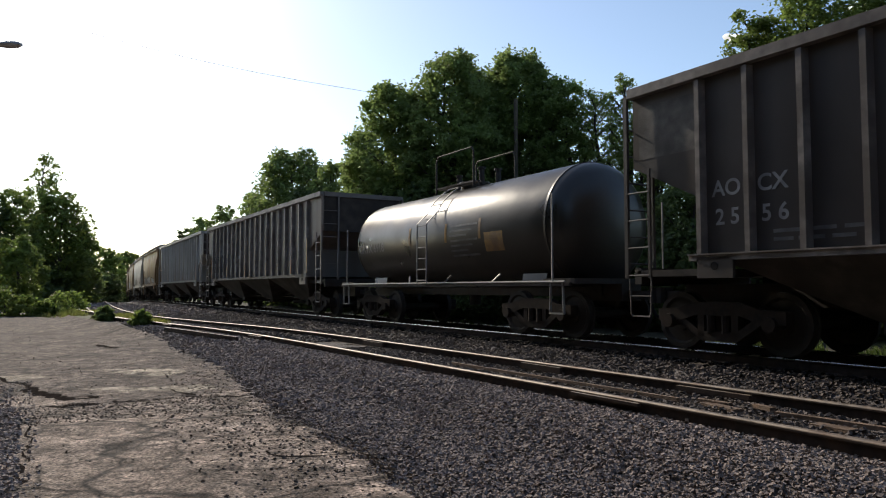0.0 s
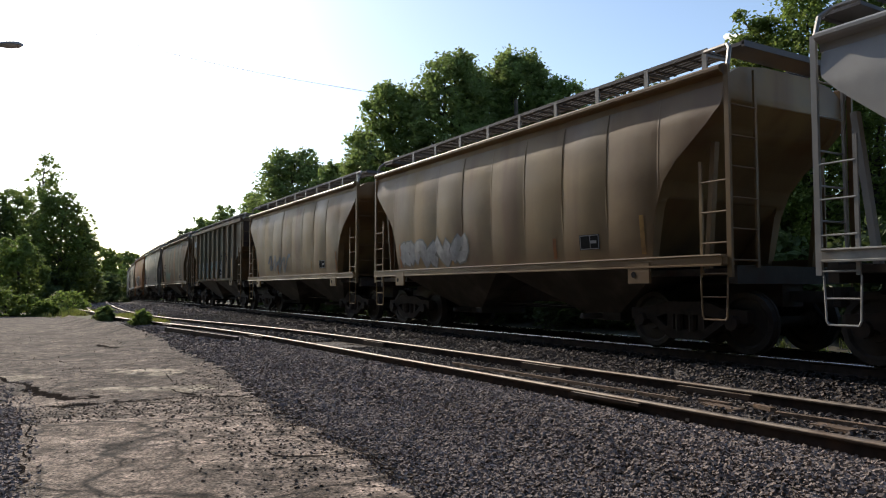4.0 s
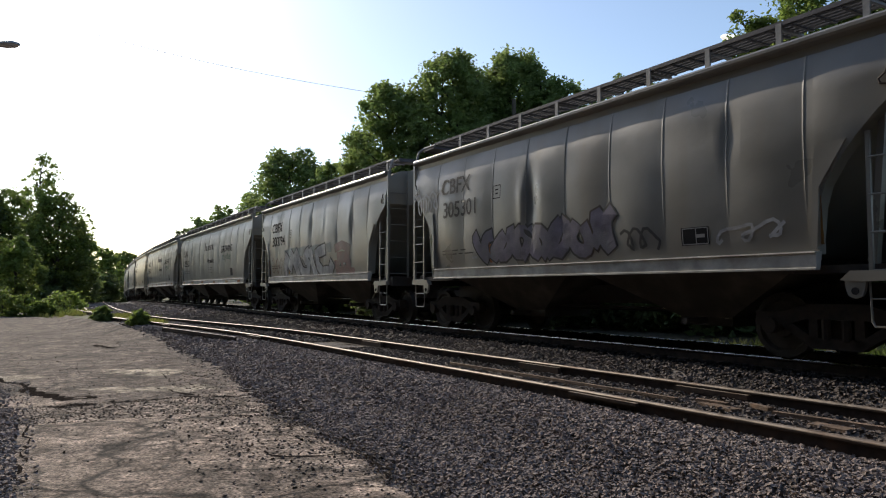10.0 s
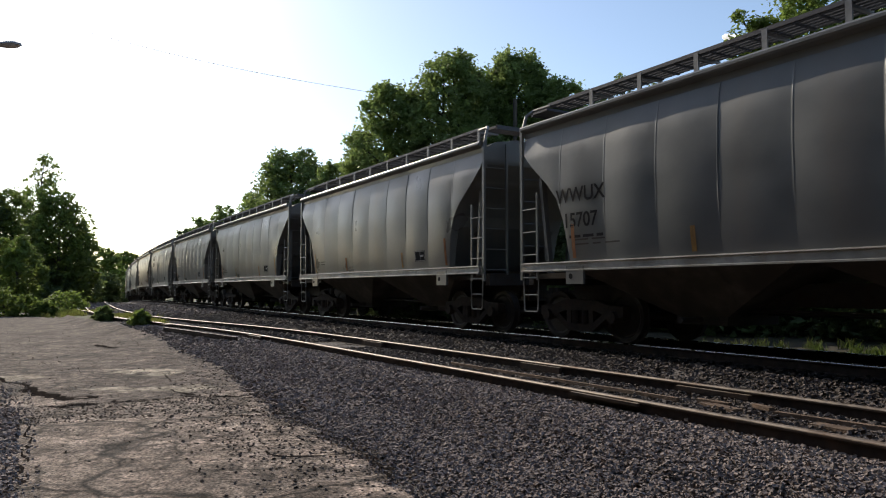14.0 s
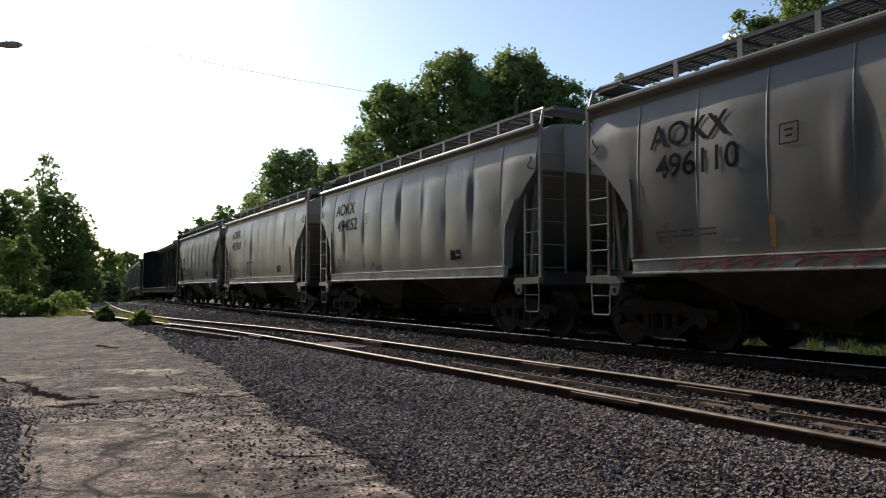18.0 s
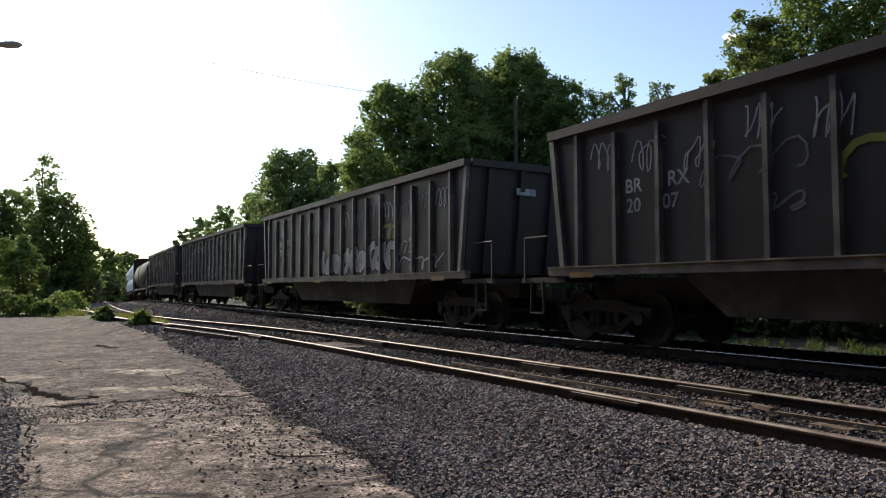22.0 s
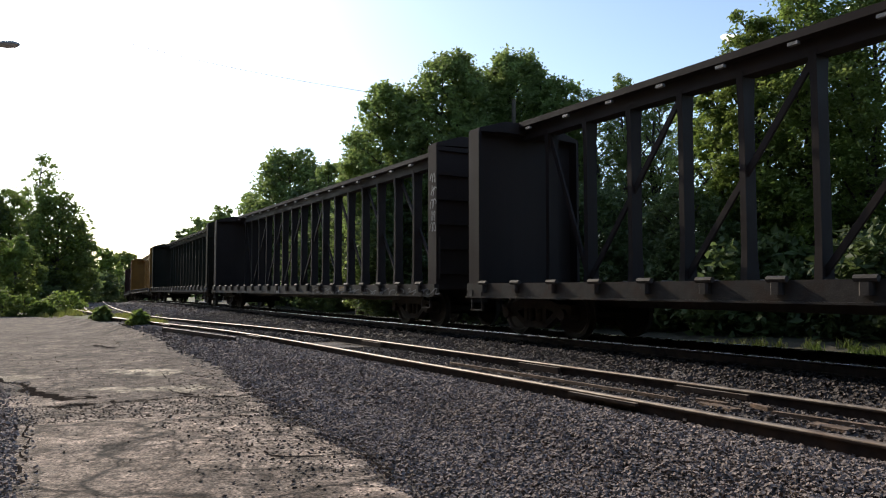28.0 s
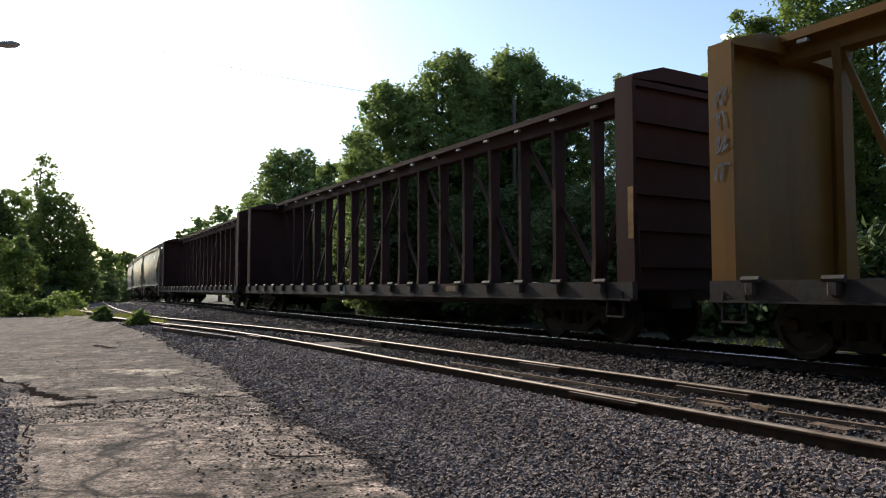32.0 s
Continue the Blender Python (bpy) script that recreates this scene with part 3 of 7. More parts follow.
# ---- rolling stock: local +x points up the track, +y to the camera's side, z = 0 at the rail top ----
def truck(parent, x):
    t = part("truck", Geo().box(0, 0, 0.42, 0.42, 2.0, 0.26, bevel=0.05).box(0, 0, 0.62, 0.5, 0.5, 0.18), "truck_steel", parent,
             "cast steel wheel truck with brake dust, darkened in colour for under-car shade")
    t.matrix_basis = pose(x, 0, 0)
    for y in (-1.0, 1.0):
        g = Geo()
        g.loft([[(a, y - 0.09, z), (a, y + 0.09, z), (a, y + 0.09, z + h), (a, y - 0.09, z + h)]
                for a, z, h in ((-1.12, 0.46, 0.18), (-0.72, 0.46, 0.2), (-0.4, 0.56, 0.2), (0.4, 0.56, 0.2), (0.72, 0.46, 0.2), (1.12, 0.46, 0.18))])
        g.loft([[(a, y - 0.08, z), (a, y + 0.08, z), (a, y + 0.08, z + 0.14), (a, y - 0.08, z + 0.14)]
                for a, z in ((-0.75, 0.46), (-0.32, 0.18), (0.32, 0.18), (0.75, 0.46))])
        for a in (-0.3, 0.3):
            g.box(a, y, 0.44, 0.12, 0.16, 0.42)
        for k in range(4):
            g.rod((-0.13 + 0.26 * (k % 2), y - 0.06 + 0.12 * (k // 2), 0.3), (-0.13 + 0.26 * (k % 2), y - 0.06 + 0.12 * (k // 2), 0.56), 0.06, 8)
        for a in (-0.89, 0.89):
            g.disc((a, y + 0.1 * (1 if y > 0 else -1), 0.46), (0, 1, 0), 0.11, 0.12, 10)
        part("side_frame", g, "truck_steel", t)
    for a in (-0.89, 0.89):
        w, half_prof = Geo(), [(1.0, 0.08), (0.84, 0.08), (0.84, 0.16), (0.80, 0.17), (0.79, 0.34), (0.82, 0.38), (0.82, 0.452), (0.72, 0.457), (0.715, 0.48), (0.685, 0.48), (0.685, 0.38), (0.74, 0.33), (0.74, 0.16), (0.66, 0.14), (0.6, 0.085)]
        w.loft([[(rr * math.cos(k * math.pi / 9), y, rr * math.sin(k * math.pi / 9)) for k in range(18)]
                for y, rr in half_prof + [(-y, rr) for y, rr in reversed(half_prof)]])
        o = part("wheelset", w, "wheel_steel", t)
        o.matrix_basis = pose(a, 0, 0.457)


def coupler(parent, end, sgn):
    g = Geo().box(sgn * (end + 0.35), 0, 0.84, 0.75, 0.14, 0.16).box(sgn * (end + 0.66), 0.03, 0.84, 0.2, 0.3, 0.28, bevel=0.05)
    part("coupler", g, "steel_dark", parent)
    h = Geo()
    pts = [(end + 0.1, -0.35, 0.72), (end + 0.3, -0.33, 0.45), (end + 0.55, -0.3, 0.38), (end + 0.72, -0.28, 0.5)]
    for p, q in zip(pts, pts[1:]):
        h.rod((sgn * p[0], p[1], p[2]), (sgn * q[0], q[1], q[2]), 0.03, 6)
    part("brake_hose", h, "black", parent)


def stirrup(parent, x, y, z0, z1, m):
    g = Geo()
    for a in (-0.2, 0.2):
        g.beam((x + a, y, z0), (x + a * 0.85, y, z1), 0.05, 0.02)
    g.beam((x - 0.2, y, z0), (x + 0.2, y, z0), 0.05, 0.03)
    part("step_stirrup", g, m, parent)


def running_board(parent, half, z_roof, z, y0, y1, m="galv"):
    for sg in (-1, 1):
        w = Geo()
        ya, yb = sorted((sg * y0, sg * y1))
        for k in range(5):
            yy = ya + (yb - ya) * (k + 0.5) / 5
            w.box(0, yy, z, half * 2 - 0.9, (yb - ya) / 5 * 0.62, 0.035)
        n = int(half * 2 / 0.35)
        for k in range(n):
            w.box(-half + 0.5 + (half * 2 - 1.0) * k / (n - 1), (ya + yb) / 2, z - 0.012, 0.04, yb - ya, 0.03)
        part("walkway", w, "walk_steel", parent)
        n = int(half * 2 / 1.05)
        post = Geo().box(0, 0, (z + z_roof) / 2, 0.085, 0.03, z - z_roof + 0.05).box(0, -sg * (y1 - y0) / 2, z - 0.04, 0.05, y1 - y0, 0.04).mesh("walkway_post", m)
        for k in range(n):
            o = part("walkway_post", post, None, parent)
            o.matrix_basis = pose(-half + 0.5 + (half * 2 - 1.0) * k / (n - 1), sg * y1, 0)
        for e in (-1, 1):
            s = Geo()
            pts = [(half - 0.5, y1, z), (half - 0.05, y1 + 0.06, z - 0.02), (half + 0.06, y1 + 0.16, z - 0.12), (half + 0.08, y1 + 0.24, z_roof - 0.06)]
            for p, q in zip(pts, pts[1:]):
                s.rod((e * p[0], sg * p[1], p[2]), (e * q[0], sg * q[1], q[2]), 0.032, 6)
            part("walkway_end_rail", s, m, parent)
        part("walkway_edge", Geo().box(0, sg * y1, z + 0.02, half * 2 - 0.9, 0.025, 0.06), "walk_steel", parent)


def hatches(parent, half, z):
    n = max(4, int(half * 2 / 1.5))
    for k in range(n):
        x = -half + 1.0 + (2 * half - 2.0) * k / (n - 1)
        part("roof_hatch", Geo().box(x, 0, z + 0.06, 1.1, 0.7, 0.14, bevel=0.08), "galv", parent)


def hopper_bays(parent, n, half, ztop, zbot, m):
    L = 2 * half / n
    for k in range(n):
        c = -half + L * (k + 0.5)
        g = Geo()
        g.loft([[(c - L / 2 + 0.05, -1.38, ztop), (c + L / 2 - 0.05, -1.38, ztop), (c + L / 2 - 0.05, 1.38, ztop), (c - L / 2 + 0.05, 1.38, ztop)],
                [(c - 0.5, -0.62, zbot), (c + 0.5, -0.62, zbot), (c + 0.5, 0.62, zbot), (c - 0.5, 0.62, zbot)],
                [(c - 0.5, -0.62, zbot - 0.14), (c + 0.5, -0.62, zbot - 0.14), (c + 0.5, 0.62, zbot - 0.14), (c - 0.5, 0.62, zbot - 0.14)]])
        g.rod((c, 0.6, zbot - 0.06), (c, 1.1, zbot - 0.06), 0.05, 8)
        part("hopper_bay", g, m, parent)


def under_gear(parent, half):
    g = Geo().beam((-half, 0, 0.86), (half, 0, 0.86), 0.5, 0.34)
    part("centre_sill", g, "steel_dark", parent)
    part("air_reservoir", Geo().rod((half - 1.9, -0.75, 1.12), (half - 0.9, -0.75, 1.12), 0.2, 12), "steel_dark", parent)
    b = Geo().rod((-half * 0.6, 0.35, 0.62), (half * 0.6, 0.35, 0.62), 0.025, 5).rod((-half * 0.75, -0.3, 0.55), (half * 0.75, -0.3, 0.55), 0.02, 5)
    part("brake_rod", b, "steel_dark", parent)


def corner_ladder(parent, e, sg, half, y, foot, inner_top, outer_top, m):
    """A side ladder whose outer rail is the corner post, with a hanging step below it."""
    x0, x1, yy = e * (half + 0.08), e * (half - 0.40), sg * y
    lad = part("ladder", Geo().beam((x0, yy, foot), (x0, yy, outer_top), 0.05, 0.075), m, parent)
    part("ladder_rail", Geo().beam((x1, yy, foot), (x1, yy, inner_top), 0.035, 0.05), m, lad)
    rung = Geo().rod((x0, yy + sg * 0.012, 0), (x1, yy + sg * 0.012, 0), 0.0135, 6).mesh("ladder_rung", m)
    for k in range(4):
        part("ladder_rung", rung, None, lad).matrix_basis = pose(0, 0, foot + 0.05 + 0.44 * k)
    st = Geo()
    pts = [(x0 - e * 0.05, foot), (x0 - e * 0.07, 0.56), (x0 - e * 0.10, 0.52), (x1 + e * 0.02, 0.52), (x1 - e * 0.01, 0.58), (x1 - e * 0.03, foot)]
    for (a, za), (b, zb) in zip(pts, pts[1:]):
        st.rod((a, yy, za), (b, yy, zb), 0.014, 6)
    st.rod((x0 - e * 0.06, yy, 0.84), (x1 - e * 0.02, yy, 0.84), 0.012, 6)
    part("step_stirrup", st, m, parent)


def end_frames(parent, half, y, zdeck, ztop, m, rung_top, foot=1.12):
    for e in (-1, 1):
        for sg in (-1, 1):
            corner_ladder(parent, e, sg, half, y, foot, rung_top, ztop, m)
        g = Geo().box(e * (half - 0.75), 0, zdeck - 0.16, 1.5, 2 * y - 0.3, 0.1)
        g.box(e * half, 0, zdeck - 0.2, 0.14, 2 * y - 0.3, 0.26)
        part("end_platform", g, "steel_dark", parent)
        # the ladder on the end face, beside the corner post
        lad = part("end_ladder", Geo().beam((e * (half + 0.08), 0.9, zdeck - 0.1), (e * (half + 0.08), 0.9, ztop), 0.05, 0.035), m, parent)
        rung = Geo().rod((e * (half + 0.09), 0.9, 0), (e * (half + 0.09), y, 0), 0.013, 6).mesh("ladder_rung", m)
        for k in range(6):
            part("ladder_rung", rung, None, lad).matrix_basis = pose(0, 0, foot + 0.24 + 0.44 * k)


PROF = [(0.0, 1.49), (0.12, 1.525), (0.3, 1.555), (0.55, 1.57), (0.8, 1.54), (0.93, 1.48), (1.0, 1.44)]
HS, HE = 1.38, 3.99
# how high the side sheet's lower edge runs near a car's end: curved, or upright and then cut off
SLOPES = [([0, 0.03, 0.25, 0.5, 0.8, 1.05, 1.22, 1.31, 1.36], [3.66, 3.56, 3.34, 3.13, 2.88, 2.6, 2.2, 1.7, 1.38]),
          ([0, 0.03, 0.25, 0.5, 0.72, 0.9, 0.98, 1.02, 1.03], [3.24, 3.2, 3.02, 2.76, 2.5, 2.22, 1.95, 1.6, 1.38])]


SURFACES = []


def side_y(z):
    return float(np.interp((z - HS) / (HE - HS), [p[0] for p in PROF], [p[1] for p in PROF]))


def smooth_hopper(name, pitch, bays, label, style=0, dents=0, seed=1):
    """Covered hopper with bowed smooth sides, welded from panels that bulge a little."""
    car = thing(name, label, "freight car", "cars of the train")
    half = pitch / 2 - 0.75
    zs, ze = HS, HE
    SLOPE = SLOPES[style]
    inset = 1.3
    r = random.Random(seed)
    panel = 1.2
    npan = max(6, round(2 * half / panel))
    # dents lie beside the welds, tall and narrow
    pits = [(-half + 2 * half * r.randint(2, npan - 2) / npan + r.uniform(-0.2, 0.2), r.uniform(2.2, 3.2), r.uniform(0.07, 0.16), r.uniform(0.25, 0.6), r.uniform(0.02, 0.05))
            for _ in range(dents)]
    cuts = (0.0, 0.005, 0.011, 0.03, 0.1, 0.2, 0.3, 0.4, 0.5, 0.6, 0.7, 0.8, 0.9, 0.97, 0.989, 0.995)
    xs = sorted({round(-half + 2 * half * (k + f) / npan, 4) for k in range(npan) for f in cuts} | {half} | {round(e * (half - a), 4) for e in (-1, 1) for a in SLOPE[0] + [1.6, 2.05]})
    swell = [r.uniform(0.014, 0.034) for _ in range(npan + 1)]
    weld_h = [0.011 * r.choice((0.35, 0.7, 1.0, 1.0)) for _ in range(npan + 1)]

    def surf(x, z):
        """How far the side stands out at x, z."""
        zb = float(np.interp(min(x + half, half - x), *SLOPE))
        q = (x + half) / (2 * half) * npan
        f = q % 1.0
        fade = max(0.0, min(1.0, min(x + half, half - x) / 1.0))
        bulge = swell[int(q) % npan] * max(0.0, math.sin(math.pi * f)) * fade
        a = min(1.0, max(0.0, (z - zb) / (ze - zb)))
        low = max(0.0, min(1.0, (z - 1.9) / 0.5))
        weld = weld_h[int(round(q)) % npan] * max(0.0, 1 - min(f, 1 - f) / 0.011) * fade * low
        y = side_y(z) + (bulge * math.sin(math.pi * min(1, a * 1.1)) ** 0.7 + weld if a < 0.94 else 0.0)
        for px, pz, wx, wz, dep in pits:
            y -= dep * math.exp(-((x - px) / wx) ** 2 - ((z - pz) / wz) ** 2)
            y += dep * 0.6 * math.exp(-((x - px - wx * 1.5) / wx) ** 2 - ((z - pz) / wz) ** 2)
        return y

    def section(x):
        zb = float(np.interp(min(x + half, half - x), *SLOPE))
        ring = [(x, surf(x, zb + (ze - zb) * k / 16), zb + (ze - zb) * k / 16) for k in range(17)]
        zi = max(zb + 0.01, float(np.interp(min(x + half, half - x), [0, 2.05], [SLOPE[1][0] + 0.02, zs])))
        inner = [(x, 1.36, zb + 0.005), (x, 1.34, zi)]
        roof = [(x, 1.1, ze + 0.18), (x, 0.55, ze + 0.25), (x, -0.55, ze + 0.25), (x, -1.1, ze + 0.18)]
        return inner[::-1] + ring + roof + [(p[0], -p[1], p[2]) for p in reversed(ring)] + [(p[0], -p[1], p[2]) for p in inner]

    SURFACES.append(surf)
    g = Geo()
    g.loft([section(x) for x in xs])
    part("body", g, "paint", car, smoothed=True)
    for sg in (-1, 1):
        eave = [(1.38, 3.9), (1.46, 3.9), (1.475, 4.0), (1.57, 4.03), (1.595, 4.06), (1.595, 4.1), (1.57, 4.13), (1.40, 4.19), (1.38, 4.17)]
        part("roof_edge", Geo().loft([[(x, sg * y, z) for y, z in eave] for x in (-half - 0.02, half + 0.02)]), "paint", car)
        sl, low = (2 * half, 0.09) if style == 0 else (2 * half - 2.04, 0.18)
        top = zs + (0.065 if style == 0 else 0.04)
        rail = [(1.45, top), (1.6, top), (1.605, top - 0.02), (1.58, top - 0.03), (1.58, zs - low + 0.02), (1.6, zs - low + 0.01), (1.6, zs - low - 0.012), (1.5, zs - low - 0.012)]
        part("side_sill", Geo().loft([[(x, sg * y, z) for y, z in rail] for x in (-sl / 2, sl / 2)]), "paint", car)
        for e in (-1, 1):
            if style == 0:
                px = e * (half - 1.565)
                p = Geo().box(px, sg * 1.57, 1.2, 0.45, 0.05, 0.32).box(px, sg * 1.54, 1.2, 0.3, 0.06, 0.2)
                p.disc((px + 0.1, sg * 1.595, 1.18), (0, 1, 0), 0.05, 0.012, 12, 1)
                part("jacking_pad", p, ["paint", "black"], car)
                part("sill_end_plate", Geo().box(e * (half - 0.32), sg * 1.52, zs - 0.03, 0.78, 0.08, 0.11), "paint", car)
            else:
                br = Geo().loft([[(e * (half + 0.1), y, 1.06), (e * (half + 0.1), y, 1.17), (e * (half - 0.62), y, 1.17), (e * (half - 0.74), y, 1.06), (e * (half - 0.5), y, 1.04)]
                                 for y in (sg * 1.46, sg * 1.57)])
                part("end_sill_bracket", br, "paint", car)
                px, pz = e * (half - 0.57), 0.97
                p = Geo().loft([[(px - 0.13, y, pz + 0.1), (px + 0.13, y, pz + 0.1), (px + 0.11, y, pz - 0.02), (px + 0.08, y, pz - 0.1), (px, y, pz - 0.13), (px - 0.08, y, pz - 0.1), (px - 0.11, y, pz - 0.02)]
                                for y in (sg * 1.5, sg * 1.55)])
                p.disc((px, sg * 1.552, pz - 0.04), (0, 1, 0), 0.045, 0.012, 12, 1)
                part("jacking_lug", p, ["paint", "black"], car)
                gus = [(0.6, 2.74), (0.99, 2.72), (1.03, 2.3), (1.06, 1.44), (0.99, 1.44), (0.95, 2.2)]
                part("slope_gusset", Geo().loft([[(e * (half - a), y, z) for a, z in gus] for y in (sg * 1.52, sg * 1.6)]), "paint", car)
                hk = Geo()
                pts = [(0.1, 3.52), (0.14, 3.42), (0.22, 3.36), (0.2, 3.3), (0.08, 3.27)]
                for (a, za), (b, zb) in zip(pts, pts[1:]):
                    hk.rod((e * (half - a), sg * 1.57, za), (e * (half - b), sg * 1.57, zb), 0.014, 5)
                part("grab_hook", hk, "steel_dark", car)
    for e in (-1, 1):
        for sg in (-1, 1):
            c = Geo().beam((e * (half - 0.5), sg * 1.25, zs - 0.2), (e * (half - 0.3), sg * 1.3, 3.1), 0.1, 0.08)
            part("end_brace", c, "paint", car)
        part("end_crosswalk", Geo().box(e * (half - 0.1), 0, 4.47, 0.5, 2.4, 0.05).box(e * (half + 0.13), 0, 4.46, 0.05, 2.4, 0.09), "walk_steel", car)
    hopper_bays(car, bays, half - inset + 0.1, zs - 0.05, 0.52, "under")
    end_frames(car, half, 1.5, zs - 0.02, 4.12, "paint", 2.8)
    running_board(car, half, 4.14, 4.5, 0.72, 1.24)
    hatches(car, half, ze + 0.25)
    under_gear(car, half)
    for e in (-1, 1):
        truck(car, e * (half - 1.1))
        coupler(car, half, e)
    return car


def ribbed_hopper(name, pitch, bays, label, covered, ribs):
    """Hopper car with flat sides and outside ribs."""
    car = thing(name, label, "freight car", "cars of the train")
    half = pitch / 2 - 0.75
    zs, ze, zslope = 1.38, 4.1, 2.9
    inset = 1.7
    g = Geo()
    prof = [(-half, zslope), (-half + 0.12, zslope - 0.05), (-half + 1.3, 2.3), (-half + 1.36, zs), (half - 1.36, zs), (half - 1.3, 2.3), (half - 0.12, zslope - 0.05), (half, zslope)]
    rings = []
    for x, zb in prof:
        top = [(x, 1.42, ze), (x, 0.5, ze + 0.12), (x, -0.5, ze + 0.12), (x, -1.42, ze)] if covered else \
              [(x, 1.42, ze), (x, 1.36, ze), (x, 1.3, 3.3), (x, -1.3, 3.3), (x, -1.36, ze), (x, -1.42, ze)]
        rings.append([(x, -1.42, zb), (x, 1.42, zb)] + top)
    g.loft(rings)
    part("body", g, "paint", car)
    for k in range(ribs):
        x = -half + 1.37 + (2 * half - 2.74) * k / (ribs - 1)
        low = float(np.interp(min(x + half, half - x), [0, 0.12, 1.28, 1.36], [zslope, zslope - 0.05, 2.31, zs]))
        for sg in (-1, 1):
            r = Geo()
            r.loft([[(x - 0.07, sg * 1.42, z), (x - 0.04, sg * 1.53, z), (x + 0.04, sg * 1.53, z), (x + 0.07, sg * 1.42, z)] for z in (low + 0.002, ze - 0.08)])
            part("side_rib", r, "paint", car)
    for sg in (-1, 1):
        part("top_chord", Geo().box(0, sg * 1.47, ze + 0.02, 2 * half + 0.06, 0.16, 0.15, bevel=0.02), "paint", car)
        part("side_sill", Geo().box(0, sg * 1.49, zs + 0.03, 2 * half - 2.4, 0.12, 0.1).box(0, sg * 1.5, zs + 0.07, 2 * half - 2.4, 0.16, 0.02), "paint", car)
        for e in (-1, 1):
            pad = Geo().box(e * (half - 1.65), sg * 1.52, zs - 0.12, 0.6, 0.06, 0.3)
            pad.disc((e * (half - 1.65), sg * 1.552, zs - 0.1), (0, 1, 0), 0.06, 0.012, 12, 1)
            part("jacking_pad", pad, ["paint", "black"], car)
    for e in (-1, 1):
        part("end_chord", Geo().box(e * half, 0, ze + 0.02, 0.14, 2.8, 0.15), "paint", car)
        part("end_sheet", Geo().box(e * (half + 0.005), 0, (zslope + ze) / 2 - 0.02, 0.03, 2.76, ze - zslope), "rusty_end", car)
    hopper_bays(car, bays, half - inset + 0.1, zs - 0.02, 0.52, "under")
    end_frames(car, half, 1.5, zs - 0.02, ze, "paint", 2.85)
    if covered:
        running_board(car, half, ze + 0.08, ze + 0.36, 0.75, 1.2)
        hatches(car, half, ze + 0.1)
    under_gear(car, half)
    for e in (-1, 1):
        truck(car, e * (half - 1.3))
        coupler(car, half, e)
    return car


